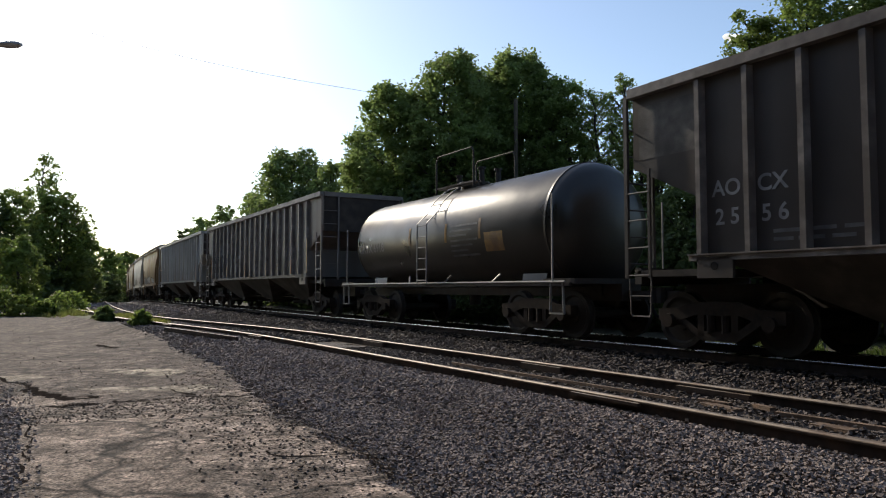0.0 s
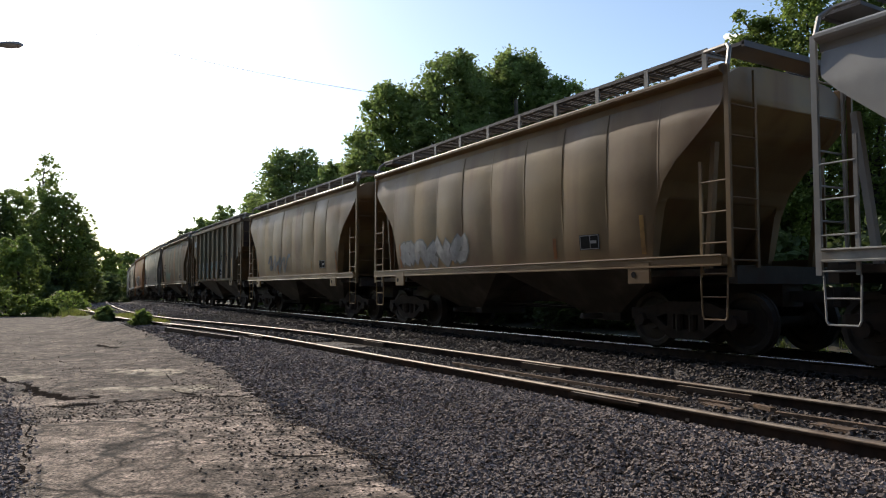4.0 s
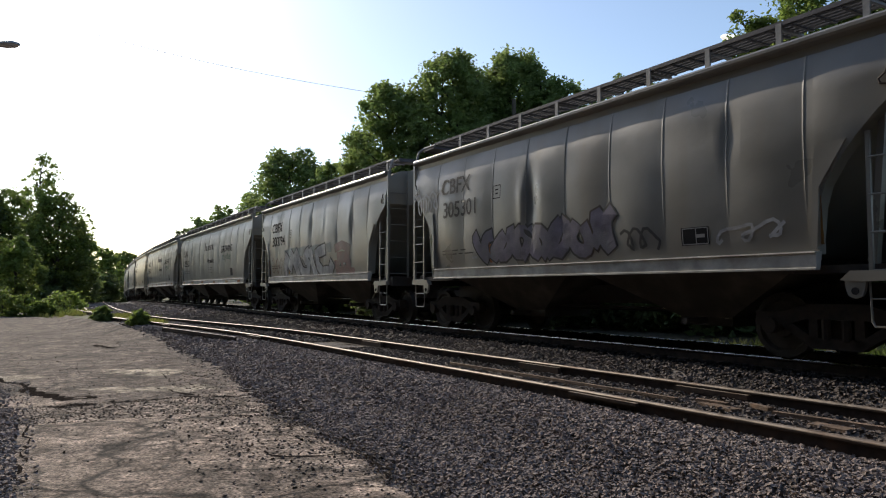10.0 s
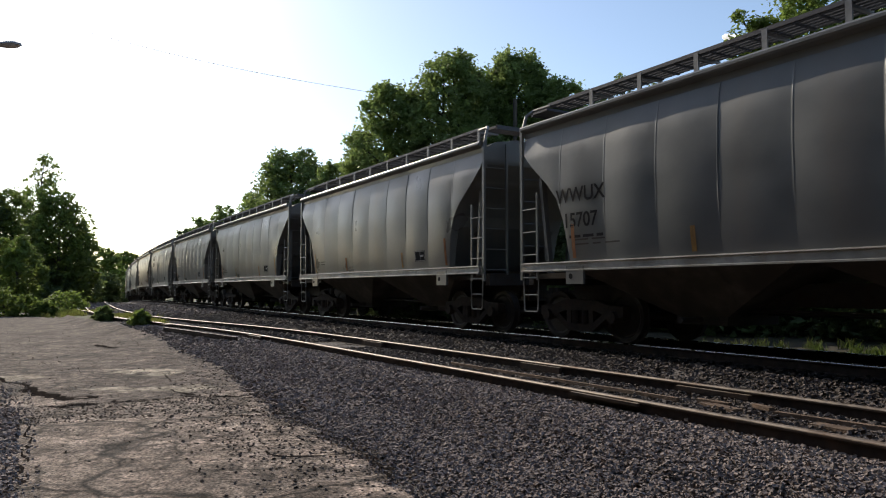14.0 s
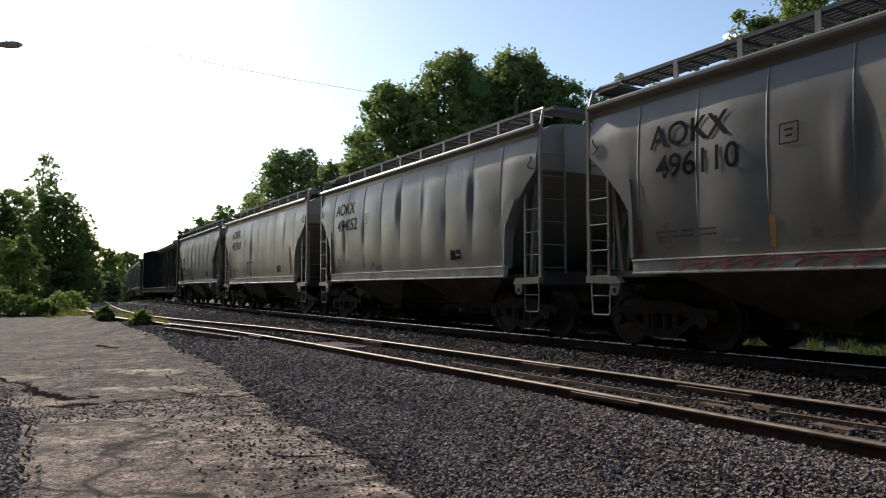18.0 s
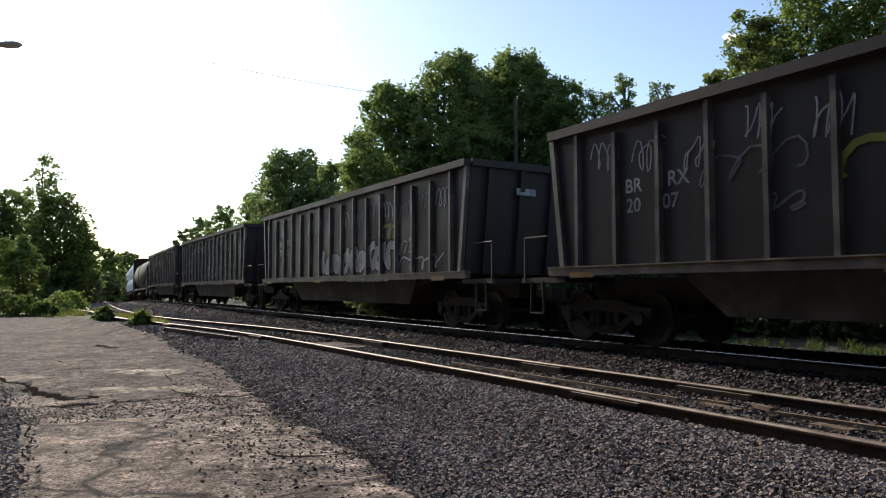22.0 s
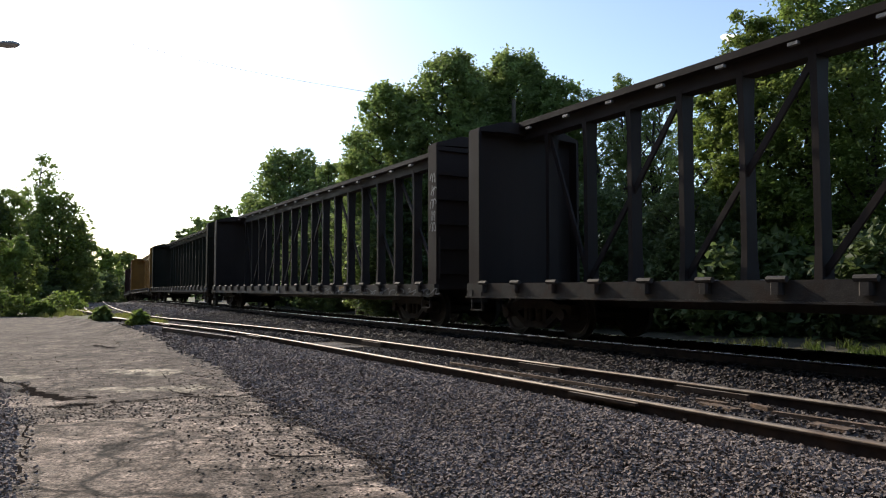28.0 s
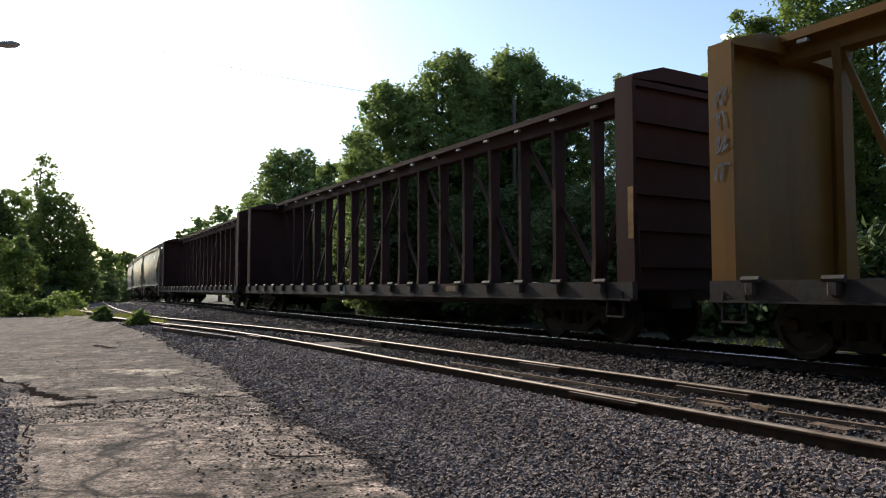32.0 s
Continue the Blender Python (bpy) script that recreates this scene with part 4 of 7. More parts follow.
def tank_car(name, pitch, r, zc, label, gear=1.0, ladder_m="galv"):
    car = thing(name, label, "freight car", "cars of the train")
    half = pitch / 2 - 0.75
    tl = half - 0.4
    n = 40
    g = Geo()
    rings = []
    for x, rr in ((-tl, 0.02), (-tl + 0.03, 0.35), (-tl + 0.1, 0.6), (-tl + 0.22, 0.82), (-tl + 0.38, 0.95), (-tl + 0.6, 1.0), (0, 1.0), (tl - 0.6, 1.0),
                  (tl - 0.38, 0.95), (tl - 0.22, 0.82), (tl - 0.1, 0.6), (tl - 0.03, 0.35), (tl, 0.02)):
        rings.append([(x, r * rr * math.cos(2 * math.pi * k / n), zc + r * rr * math.sin(2 * math.pi * k / n)) for k in range(n)])
    g.loft(rings)
    part("tank", g, "paint", car, smoothed=True)
    for x in (-tl + 0.6, tl - 0.6):
        w = Geo()
        w.loft([[(x + a, (r + 0.008) * math.cos(2 * math.pi * k / n), zc + (r + 0.008) * math.sin(2 * math.pi * k / n)) for k in range(n)] for a in (-0.03, 0.03)])
        part("weld_band", w, "paint", car, smoothed=True)
    dome = Geo().rod((0, 0, zc + r - 0.1), (0, 0, zc + r + 0.1), 0.36, 20).rod((0, 0, zc + r + 0.1), (0, 0, zc + r + 0.15), 0.4, 20)
    part("manway", dome, "paint", car)
    for x, y in ((0.75, 0.0), (-0.7, 0.25), (-0.7, -0.25)):
        part("valve", Geo().rod((x, y, zc + r - 0.1), (x, y, zc + r + 0.14 * gear), 0.07, 10).rod((x, y, zc + r + 0.14 * gear), (x, y, zc + r + 0.14 * gear + 0.05), 0.1, 10), "steel_dark", car)
    top = zc + r + 0.1
    for y in (-0.62, 0.62):
        p = Geo()
        for x in (-0.9, 0.9):
            p.rod((x, y, top - 0.2), (x, y, top + 0.24 * gear), 0.024, 6)
        pts = [(-0.9, y, top + 0.24 * gear), (-0.82, y, top + 0.28 * gear), (0.82, y, top + 0.28 * gear), (0.9, y, top + 0.24 * gear)]
        for a, b in zip(pts, pts[1:]):
            p.rod(a, b, 0.02, 6)
        part("railing", p, "steel_dark", car)
    w = Geo()
    for y in (-0.5, 0.5):
        for k in range(3):
            w.box(0, y - 0.1 + 0.1 * k, top - 0.06, 1.9, 0.07, 0.035)
    part("platform", w, "steel_dark", car)
    for sg in (-1, 1):
        lad = None
        for x in (-0.24, 0.24):
            side = Geo().beam((x, sg * 1.56, 1.08), (x, sg * 1.56, zc + 0.3), 0.03, 0.02)
            pts = [(x, sg * (r + 0.1) * math.cos(a), zc + (r + 0.1) * math.sin(a)) for a in (0.2, 0.45, 0.7, 0.95, 1.15)]
            pts[0] = (x, sg * 1.56, zc + 0.3)
            for a, b in zip(pts, pts[1:]):
                side.beam(a, b, 0.03, 0.02)
            lad = part("ladder", side, ladder_m, car) if lad is None else part("ladder_rail", side, ladder_m, lad) and lad
        rung = Geo().rod((-0.24, 0, 0), (0.24, 0, 0), 0.014, 5).mesh("ladder_rung", ladder_m)
        spots = [(1.56, 1.16 + k * (zc - 0.9) / 5) for k in range(6)] + [((r + 0.11) * math.cos(a), zc + (r + 0.11) * math.sin(a)) for a in (0.32, 0.6, 0.88, 1.1)]
        for y, z in spots:
            part("ladder_rung", rung, None, lad).matrix_basis = pose(0, sg * y, z)
        sl = Geo().box(0, sg * 1.42, 1.04, 2 * half - 0.2, 0.07, 0.06)
        part("side_sill", sl, "steel_dark", car)
        rl = Geo()
        rl.rod((-half + 0.2, sg * 1.46, 1.09), (half - 0.2, sg * 1.46, 1.09), 0.022, 6)
        for e in (-1, 1):
            rl.rod((e * (half - 0.55), sg * 1.46, 1.07), (e * (half - 0.55), sg * 1.46, 2.75), 0.022, 5)
            rl.rod((e * (half - 2.6), sg * 1.44, 1.08), (e * (half - 2.42), sg * 1.34, 1.26), 0.022, 5)
            rl.rod((e * (half - 4.6), sg * 1.44, 1.08), (e * (half - 4.42), sg * 1.34, 1.26), 0.022, 5)
        part("handrail", rl, "galv", car)
    for e in (-1, 1):
        s = Geo()
        s.loft([[(e * (half - 2.2), -0.95, 1.05), (e * (half - 2.2), 0.95, 1.05), (e * (half - 2.2), 0.9, zc - r * 0.75), (e * (half - 2.2), -0.9, zc - r * 0.75)],
                [(e * (half - 1.4), -0.95, 1.05), (e * (half - 1.4), 0.95, 1.05), (e * (half - 1.4), 0.9, zc - r * 0.75), (e * (half - 1.4), -0.9, zc - r * 0.75)]])
        part("tank_saddle", s, "paint", car)
        part("end_platform", Geo().box(e * (half - 0.45), 0, 1.1, 0.9, 2.8, 0.1).box(e * (half - 0.6), 0, 0.9, 1.2, 0.5, 0.35), "steel_dark", car)
        stirrup(car, e * (half - 0.45), 1.44, 0.5, 1.08, "galv")
        truck(car, e * (half - 1.6))
        coupler(car, half, e)
    part("centre_sill", Geo().box(0, 0, 0.95, 2 * half - 1.0, 0.6, 0.3), "steel_dark", car)
    part("outlet_valve", Geo().rod((0, 0, 0.55), (0, 0, zc - r + 0.1), 0.15, 12), "steel_dark", car)
    return car


def gondola(name, pitch, label, ribs=16):
    car = thing(name, label, "freight car", "cars of the train")
    half = pitch / 2 - 1.75
    zs, ze = 1.30, 3.78
    over = 0.32
    g = Geo()
    rings = []
    for x, z in ((-1, 0), (1, 0)):
        rings.append([(x * half, -1.45, zs), (x * half, 1.45, zs), (x * (half + over), 1.45, ze), (x * (half + over - 0.06), 1.39, ze),
                      (x * (half + 0.05), 1.36, 2.9), (x * (half + 0.05), -1.36, 2.9), (x * (half + over - 0.06), -1.39, ze), (x * (half + over), -1.45, ze)])
    g.loft(rings)
    part("body", g, "paint", car)
    for k in range(ribs):
        x = -half + 0.42 + (2 * half - 0.84) * k / (ribs - 1)
        for sg in (-1, 1):
            r = Geo()
            wide, top_z = (0.05, ze - 0.22) if k % 3 else (0.07, ze - 0.09)
            r.loft([[(x - wide, sg * 1.45, z), (x - 0.04, sg * 1.54, z), (x + 0.04, sg * 1.54, z), (x + wide, sg * 1.45, z)] for z in (zs, top_z)])
            part("side_rib", r, "worn_rib", car)
    for sg in (-1, 1):
        part("top_chord", Geo().box(0, sg * 1.5, ze, 2 * (half + over), 0.18, 0.16, bevel=0.02), "paint", car)
        part("side_sill", Geo().box(0, sg * 1.5, zs - 0.035, 2 * half + 0.7, 0.1, 0.15).box(0, sg * 1.52, zs + 0.045, 2 * half + 0.7, 0.14, 0.02), "sill", car)
        for e in (-1, 1):
            part("corner_post", Geo().beam((e * (half - 0.02), sg * 1.48, zs), (e * (half + over - 0.05), sg * 1.48, ze - 0.08), 0.1, 0.12), "worn_rib", car)
    for e in (-1, 1):
        part("end_chord", Geo().box(e * (half + over), 0, ze, 0.16, 2.8, 0.16), "paint", car)
        part("end_sheet", Geo().loft([[(e * (half + 0.02), y, zs), (e * (half - 0.04), y, zs), (e * (half + over - 0.06), y, ze), (e * (half + over), y, ze)] for y in (-1.4, 1.4)]), "paint", car)
        for y in (-0.9, 0, 0.9):
            part("end_post", Geo().beam((e * (half + 0.06), y, zs), (e * (half + over + 0.04), y, ze - 0.1), 0.14, 0.1), "paint", car)
        part("end_platform", Geo().box(e * (half + 0.65), 0, 1.12, 1.3, 2.9, 0.1), "steel_dark", car)
        part("end_plate", Geo().box(e * (half + over + 0.02), -0.1, 3.2, 0.02, 0.55, 0.16), "spray_grey", car)
        for sg in (-1, 1):
            h = Geo()
            h.rod((e * (half + 1.2), sg * 1.45, 1.1), (e * (half + 1.2), sg * 1.45, 1.95), 0.022, 5).rod((e * (half + 0.5), sg * 1.45, 1.95), (e * (half + 1.2), sg * 1.45, 1.95), 0.022, 5)
            part("handrail", h, "steel_dark", car)
            stirrup(car, e * (half + 0.8), sg * 1.46, 0.5, 1.1, "steel_dark")
        truck(car, e * (half - 0.6))
        coupler(car, half + 0.9, e)
    part("belly", Geo().loft([[(-half + 2.4, -1.3, zs), (half - 2.4, -1.3, zs), (half - 2.4, 1.3, zs), (-half + 2.4, 1.3, zs)],
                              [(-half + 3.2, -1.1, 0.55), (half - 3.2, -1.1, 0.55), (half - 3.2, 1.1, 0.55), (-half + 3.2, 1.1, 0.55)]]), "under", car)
    part("centre_sill", Geo().box(0, 0, 0.95, 2 * half + 1.0, 0.5, 0.4), "steel_dark", car)
    return car


def centre_beam(name, pitch, label):
    car = thing(name, label, "freight car", "cars of the train")
    half = pitch / 2 - 0.75
    zd, zt = 1.06, 4.72
    deck = Geo().box(0, 0, zd - 0.06, 2 * half, 2.7, 0.12)
    part("deck", deck, "paint", car)
    n = 18
    for sg in (-1, 1):
        part("side_sill", Geo().box(0, sg * 1.42, zd - 0.14, 2 * half, 0.12, 0.3).box(0, sg * 1.45, zd - 0.28, 2 * half, 0.16, 0.03), "steel_dark", car)
        for k in range(n + 2):
            x = -half + 0.7 + (2 * half - 1.4) * k / (n + 1)
            part("tie_down_winch", Geo().box(x, sg * 1.5, zd - 0.1, 0.16, 0.14, 0.16, bevel=0.03).rod((x - 0.14, sg * 1.52, zd + 0.02), (x + 0.14, sg * 1.52, zd + 0.02), 0.045, 8),
                 "steel_dark", car)
    rib = Geo().box(0, 0, 0, 0.1, 2.72, 0.1).mesh("bulkhead_rib", "paint")
    for e in (-1, 1):
        bh = part("bulkhead", Geo().box(e * (half - 0.12), 0, (zd + 4.45) / 2, 0.05, 2.8, 4.45 - zd), "paint", car)
        for sg in (-1, 1):
            part("side_flange", Geo().box(e * (half - 0.2), sg * 1.39, (zd + 4.45) / 2, 0.4, 0.07, 4.45 - zd), "paint", bh)
        for k in range(6):
            part("bulkhead_rib", rib, None, bh).matrix_basis = pose(e * (half - 0.06), 0, zd + 0.3 + k * 0.6)
        part("bulkhead_cap", Geo().loft([[(e * (half - 0.41), y, z0), (e * (half + 0.01), y, z0), (e * (half + 0.01), y, z1), (e * (half - 0.41), y, z1)]
                                         for y, z0, z1 in ((-1.4, 4.41, 4.49), (-0.7, 4.45, 4.7), (0.7, 4.45, 4.7), (1.4, 4.41, 4.49))]), "paint", bh)
    part("top_chord", Geo().box(0, 0, zt - 0.06, 2 * half - 0.5, 0.66, 0.12).box(0, 0, zt - 0.24, 2 * half - 0.5, 0.3, 0.28), "paint", car)
    eye = Geo().box(0, 0, 0, 0.16, 0.07, 0.05).mesh("tie_down_eye", "galv")
    for k in range(n):
        for sg in (-1, 1):
            part("tie_down_eye", eye, None, car).matrix_basis = pose(-half + 0.8 + (2 * half - 1.6) * k / (n - 1), sg * 0.36, zt - 0.2)
    step = (2 * half - 2.3) / (n - 1)
    for k in range(n):
        x = -half + 1.15 + step * k
        c = Geo()
        c.loft([[(x - w, -y, z), (x + w, -y, z), (x + w, y, z), (x - w, y, z)] for z, w, y in ((zd, 0.065, 0.16), (zd + 0.5, 0.055, 0.13), (zt - 0.8, 0.055, 0.13), (zt - 0.3, 0.065, 0.16))])
        part("post", c, "paint", car)
    for e in (-1, 1):
        for low, high in ((1, 0), (1, 3), (3, 5), (5, 7), (7, 9)):
            xa, xb = e * (half - 1.15 - step * low), e * (half - 1.15 - step * high)
            part("brace", Geo().beam((xa, 0.05 * e, zd + 0.06), (xb, 0.05 * e, zt - 0.35), 0.05, 0.1), "paint", car)
    part("centre_sill", Geo().box(0, 0, 0.82, 2 * half - 0.6, 0.5, 0.42), "steel_dark", car)
    for e in (-1, 1):
        for sg in (-1, 1):
            stirrup(car, e * (half - 0.4), sg * 1.47, 0.5, 0.92, "steel_dark")
            h = Geo().rod((e * (half + 0.03), sg * 1.35, 1.2), (e * (half + 0.03), sg * 1.35, 2.2), 0.022, 5)
            part("grab_iron", h, "steel_dark", car)
        truck(car, e * (half - 1.9))
        coupler(car, half, e)
    return car


M["paint"], M["sill"] = M["grey_paint"], M["rusty_lit_sill"]

# end of each car along the train at the clip's start, metres up the track
SCALE = 0.955
ENDS = [9.6, 22.6, 42.5, 62.0, 75.45, 89.0, 102.5, 116.2, 129.85, 143.4, 157.0, 170.65, 184.3, 197.85, 211.15, 225.0, 238.7, 257.8, 276.8, 290.25,
        303.85, 317.45, 331.15, 344.7, 358.3, 372.1, 385.65, 399.3, 413.0, 426.5, 452.2, 471.6, 490.9, 510.2, 529.5, 548.8, 574.6, 600.3, 626.1,
        651.8, 677.6, 703.3, 729.0, 742.6, 756.2, 769.8]


def travel(t):
    """How far the train has run."""
    return SCALE * (20.6533 * t + 13.0752 * (t / 32) ** 2 - 4.3937 * (t / 32) ** 3)


H2, H3, RB_, RC_, TK, GN, CB = "hopper", "long_hopper", "open_hopper", "covered_ribbed", "tank", "gondola", "centre_beam"
TRAIN = [
    (RB_, "worn_black_paint", "black ribbed open hopper car with white lettering"),
    (TK, "tank_black_paint", "glossy black tank car with curved ladder"),
    (RB_, "weathered_brown_paint", "brown rusty ribbed hopper car"),
    (RB_, "pale_grey_paint", "pale blue-grey ribbed hopper car with rust streaks"),
    (H2, "rusty_paint", "tan hopper car stained with rust and graffiti"),
    (H2, "pale_grey_paint", "pale grey smooth hopper car with graffiti"),
    (H2, "rusty_paint", "rusty brown smooth hopper car with graffiti"),
    (H2, "rusty_paint", "rusty tan smooth hopper car"),
    ("short_ribbed", "olive_grey_paint", "dirty grey-brown ribbed covered hopper car"),
    (H2, "olive_grey_paint", "olive-grey hopper car with orange rust streaks"),
    (H2, "dull_grey_paint", "dull grey smooth covered hopper car"),
    (H2, "orange_rust_paint", "orange-rust hopper car with large white graffiti"),
    (H2, "tan_paint", "tan hopper car with scrawled graffiti"),
    (H2, "dull_grey_paint", "dull grey hopper car with graffiti panel"),
    ("short_ribbed", "grey_paint", "grey ribbed covered hopper car with galvanised walkway"),
    ("panel_hopper", "light_grey_paint", "pale grey hopper car with blue graffiti"),
    ("dented_hopper", "warm_grey_paint", "light grey hopper car with silver graffiti"),
    (H3, "warm_grey_paint", "long pale grey hopper car with green lettering"),
    (H3, "warm_grey_paint", "long pale grey hopper car with dark lettering"),
    ("dented_hopper", "cream_paint", "cream-grey dented covered hopper car"),
    (H2, "blue_grey_paint", "blue-grey smooth covered hopper car"),
    (H2, "grey_paint", "grey smooth covered hopper car"),
    (H2, "grey_paint", "grey smooth covered hopper car"),
    (H2, "grey_paint", "grey smooth covered hopper car"),
    ("panel_hopper", "light_grey_paint", "pale grey dented covered hopper car"),
    (H2, "grey_paint", "grey smooth covered hopper car"),
    ("panel_hopper", "light_grey_paint", "light grey covered hopper car"),
    ("dented_hopper", "light_grey_paint", "pale grey covered hopper car"),
    ("panel_hopper", "cream_paint", "cream covered hopper car with rust stains"),
    (H2, "grey_paint", "clean light grey covered hopper car"),
    (CB, "dark_green_paint", "empty dark centre-beam lumber car"),
    (GN, "black_car_paint", "black ribbed gondola car with graffiti"),
    (GN, "black_car_paint", "black ribbed gondola car with pale graffiti"),
    (GN, "black_car_paint", "black ribbed gondola car with white scrawls"),
    (GN, "black_car_paint", "black ribbed gondola car with pink graffiti"),
    ("long_tank", "tank_brown_paint", "long dusty brown-black tank car"),
    (CB, "maroon_paint", "centre-beam car loaded with wrapped lumber stacks"),
    (CB, "dark_brown_paint", "empty dark brown centre-beam lumber car"),
    (CB, "dark_brown_paint", "empty dark centre-beam lumber car"),
    (CB, "dark_green_paint", "empty dark green centre-beam lumber car"),
    (CB, "yellow_car_paint", "empty orange-yellow centre-beam lumber car"),
    (CB, "maroon_paint", "empty maroon centre-beam lumber car"),
    (CB, "maroon_paint", "empty dark red centre-beam lumber car"),
    (H2, "light_grey_paint", "white-grey covered hopper car"),
    (H2, "light_grey_paint", "pale grey covered hopper car"),
    (H2, "grey_paint", "grey covered hopper car"),
]
makers = {
    H2: lambda: smooth_hopper("covered_hopper_car", 13.58 * SCALE, 2, ""),
    "panel_hopper": lambda: smooth_hopper("covered_hopper_car", 13.58 * SCALE, 2, "", 1, 3, 5),
    "dented_hopper": lambda: smooth_hopper("covered_hopper_car", 13.58 * SCALE, 2, "", 1, 6, 8),
    H3: lambda: smooth_hopper("covered_hopper_car", 19.0 * SCALE, 3, "", 1, 5, 3),
    RB_: lambda: ribbed_hopper("open_hopper_car", 19.6 * SCALE, 3, "", False, 19),
    "short_ribbed": lambda: ribbed_hopper("covered_hopper_car", 13.58 * SCALE, 2, "", True, 9),
    TK: lambda: tank_car("tank_car", 13.0 * SCALE, 1.29, 2.24, "", 2.8),
    "long_tank": lambda: tank_car("tank_car", 19.3 * SCALE, 1.5, 2.55, "", 2.4, "steel_dark"),
    GN: lambda: gondola("gondola_car", 19.3 * SCALE, ""),
    CB: lambda: centre_beam("centre_beam_car", 25.75 * SCALE, ""),
}
BASE = {H2: 4.1, "panel_hopper": 4.1, "dented_hopper": 4.1, H3: 6.6, RB_: 6.5, "short_ribbed": 4.0, TK: 3.9, "long_tank": 6.8, GN: 7.2, CB: 9.4}
protos, cars, side_of = {}, [], {}
for k, (kind, colour, label) in enumerate(TRAIN):
    if kind not in protos:
        protos[kind] = makers[kind]()
        side_of[kind] = SURFACES[-1] if SURFACES else None
        car = protos[kind]
    else:
        car = copy_thing(protos[kind], Matrix())
    for o in car.children_recursive:
        for i, slot in enumerate(o.material_slots):
            if o.data.materials[i] == M["paint"]:
                slot.link = "OBJECT"
                slot.material = M[colour]
    tagged(car, label, "freight car", "cars of the train")
    back = SCALE * ENDS[k]
    front = SCALE * (ENDS[k - 1] if k else ENDS[0] - 19.6)
    cars.append((car, (back + front) / 2 - {37: 0.2, 38: 0.25, 39: 0.18}.get(k, 0.0), BASE[kind]))

for k, (kind, colour, label) in enumerate(TRAIN):
    if "hopper" in kind and colour in ("light_grey_paint", "grey_paint", "warm_grey_paint", "cream_paint", "pale_grey_paint", "tan_paint", "blue_grey_paint"):
        for o in cars[k][0].children:
            if o.name.startswith("side_sill"):
                o.material_slots[0].material = M["pale_sill"]
for o in list(cars[39][0].children):
    if o.name.startswith("brace"):
        bpy.data.objects.remove(o)
for o in list(cars[0][0].children) + list(cars[2][0].children):
    if o.name.startswith(("side_rib", "top_chord", "corner_post", "side_sill")):
        o.material_slots[0].material = M["pale_rib"]


def car_pose(S, base):
    def at(s):
        x, y = from_track(np.array(s), np.array(DM))
        return Vector((float(x), float(y), ZM - float(drop(s))))
    a, b = at(S - base), at(S + base)
    ax = (b - a).normalized()
    side = Vector((0, 0, 1)).cross(ax).normalized()
    up = ax.cross(side)
    m = Matrix((ax, side, up)).transposed().to_4x4()
    m.translation = (a + b) / 2
    return m


# ---- lettering and spray paint on the cars ----
def text_mesh(text, size, material, offset=0.006):
    cu = bpy.data.curves.new("lettering", "FONT")
    cu.body, cu.size, cu.align_x, cu.offset = text, size, "CENTER", offset
    tmp = bpy.data.objects.new("lettering", cu)
    me = tmp.to_mesh().copy()
    bpy.data.objects.remove(tmp)
    me.materials.clear()
    me.materials.append(M[material])
    return cut_fine(me)


def cut_fine(me, longest=0.13):
    """Cuts long edges, so that a flat drawing can follow a bowed side."""
    bm = bmesh.new()
    bm.from_mesh(me)
    bmesh.ops.triangulate(bm, faces=bm.faces[:])
    for _ in range(3):
        edges = [e for e in bm.edges if e.calc_length() > longest]
        if edges:
            bmesh.ops.subdivide_edges(bm, edges=edges, cuts=1)
            bmesh.ops.triangulate(bm, faces=[f for f in bm.faces if len(f.verts) > 3])
    bm.to_mesh(me)
    bm.free()
    return me


def on_side(car, me, x, z, bowed, name, flat_y=1.45, k=0):
    """Lays a flat drawing on the camera-side flank of a car; it reads from the +x end to the -x end."""
    for v in me.vertices:
        zz = z + v.co.y
        y = side_of[TRAIN[k][0]](x - v.co.x, zz) + 0.01 if bowed else flat_y
        v.co = Vector((x - v.co.x, y, zz))
    return part(name, me, None, car)


def letters(k, text, from_left, z, size, material="ink", bowed=True, flat_y=1.43):
    car, _, _ = cars[k]
    half = SCALE * (ENDS[k] - ENDS[k - 1] if k else 19.6) / 2 - 0.75
    me = text_mesh(text, size, material)
    if bowed and TRAIN[k][0] in ("dented_hopper", "panel_hopper", H3):
        cut_fine(me, 0.09)
    on_side(car, me, half - from_left, z, bowed, "lettering", flat_y, k)


def panel(k, from_left, z, w, h, material, bowed=True, flat_y=1.43, name="stencil"):
    car, _, _ = cars[k]
    half = SCALE * (ENDS[k] - ENDS[k - 1] if k else 19.6) / 2 - 0.75
    g = Geo()
    n = 6
    g.add([(sx * w / 2, (j / n - 0.5) * h, 0) for j in range(n + 1) for sx in (-1, 1)], [(2 * j, 2 * j + 1, 2 * j + 3, 2 * j + 2) for j in range(n)])
    on_side(car, g.mesh(name, material), half - from_left, z, bowed, name, flat_y, k)


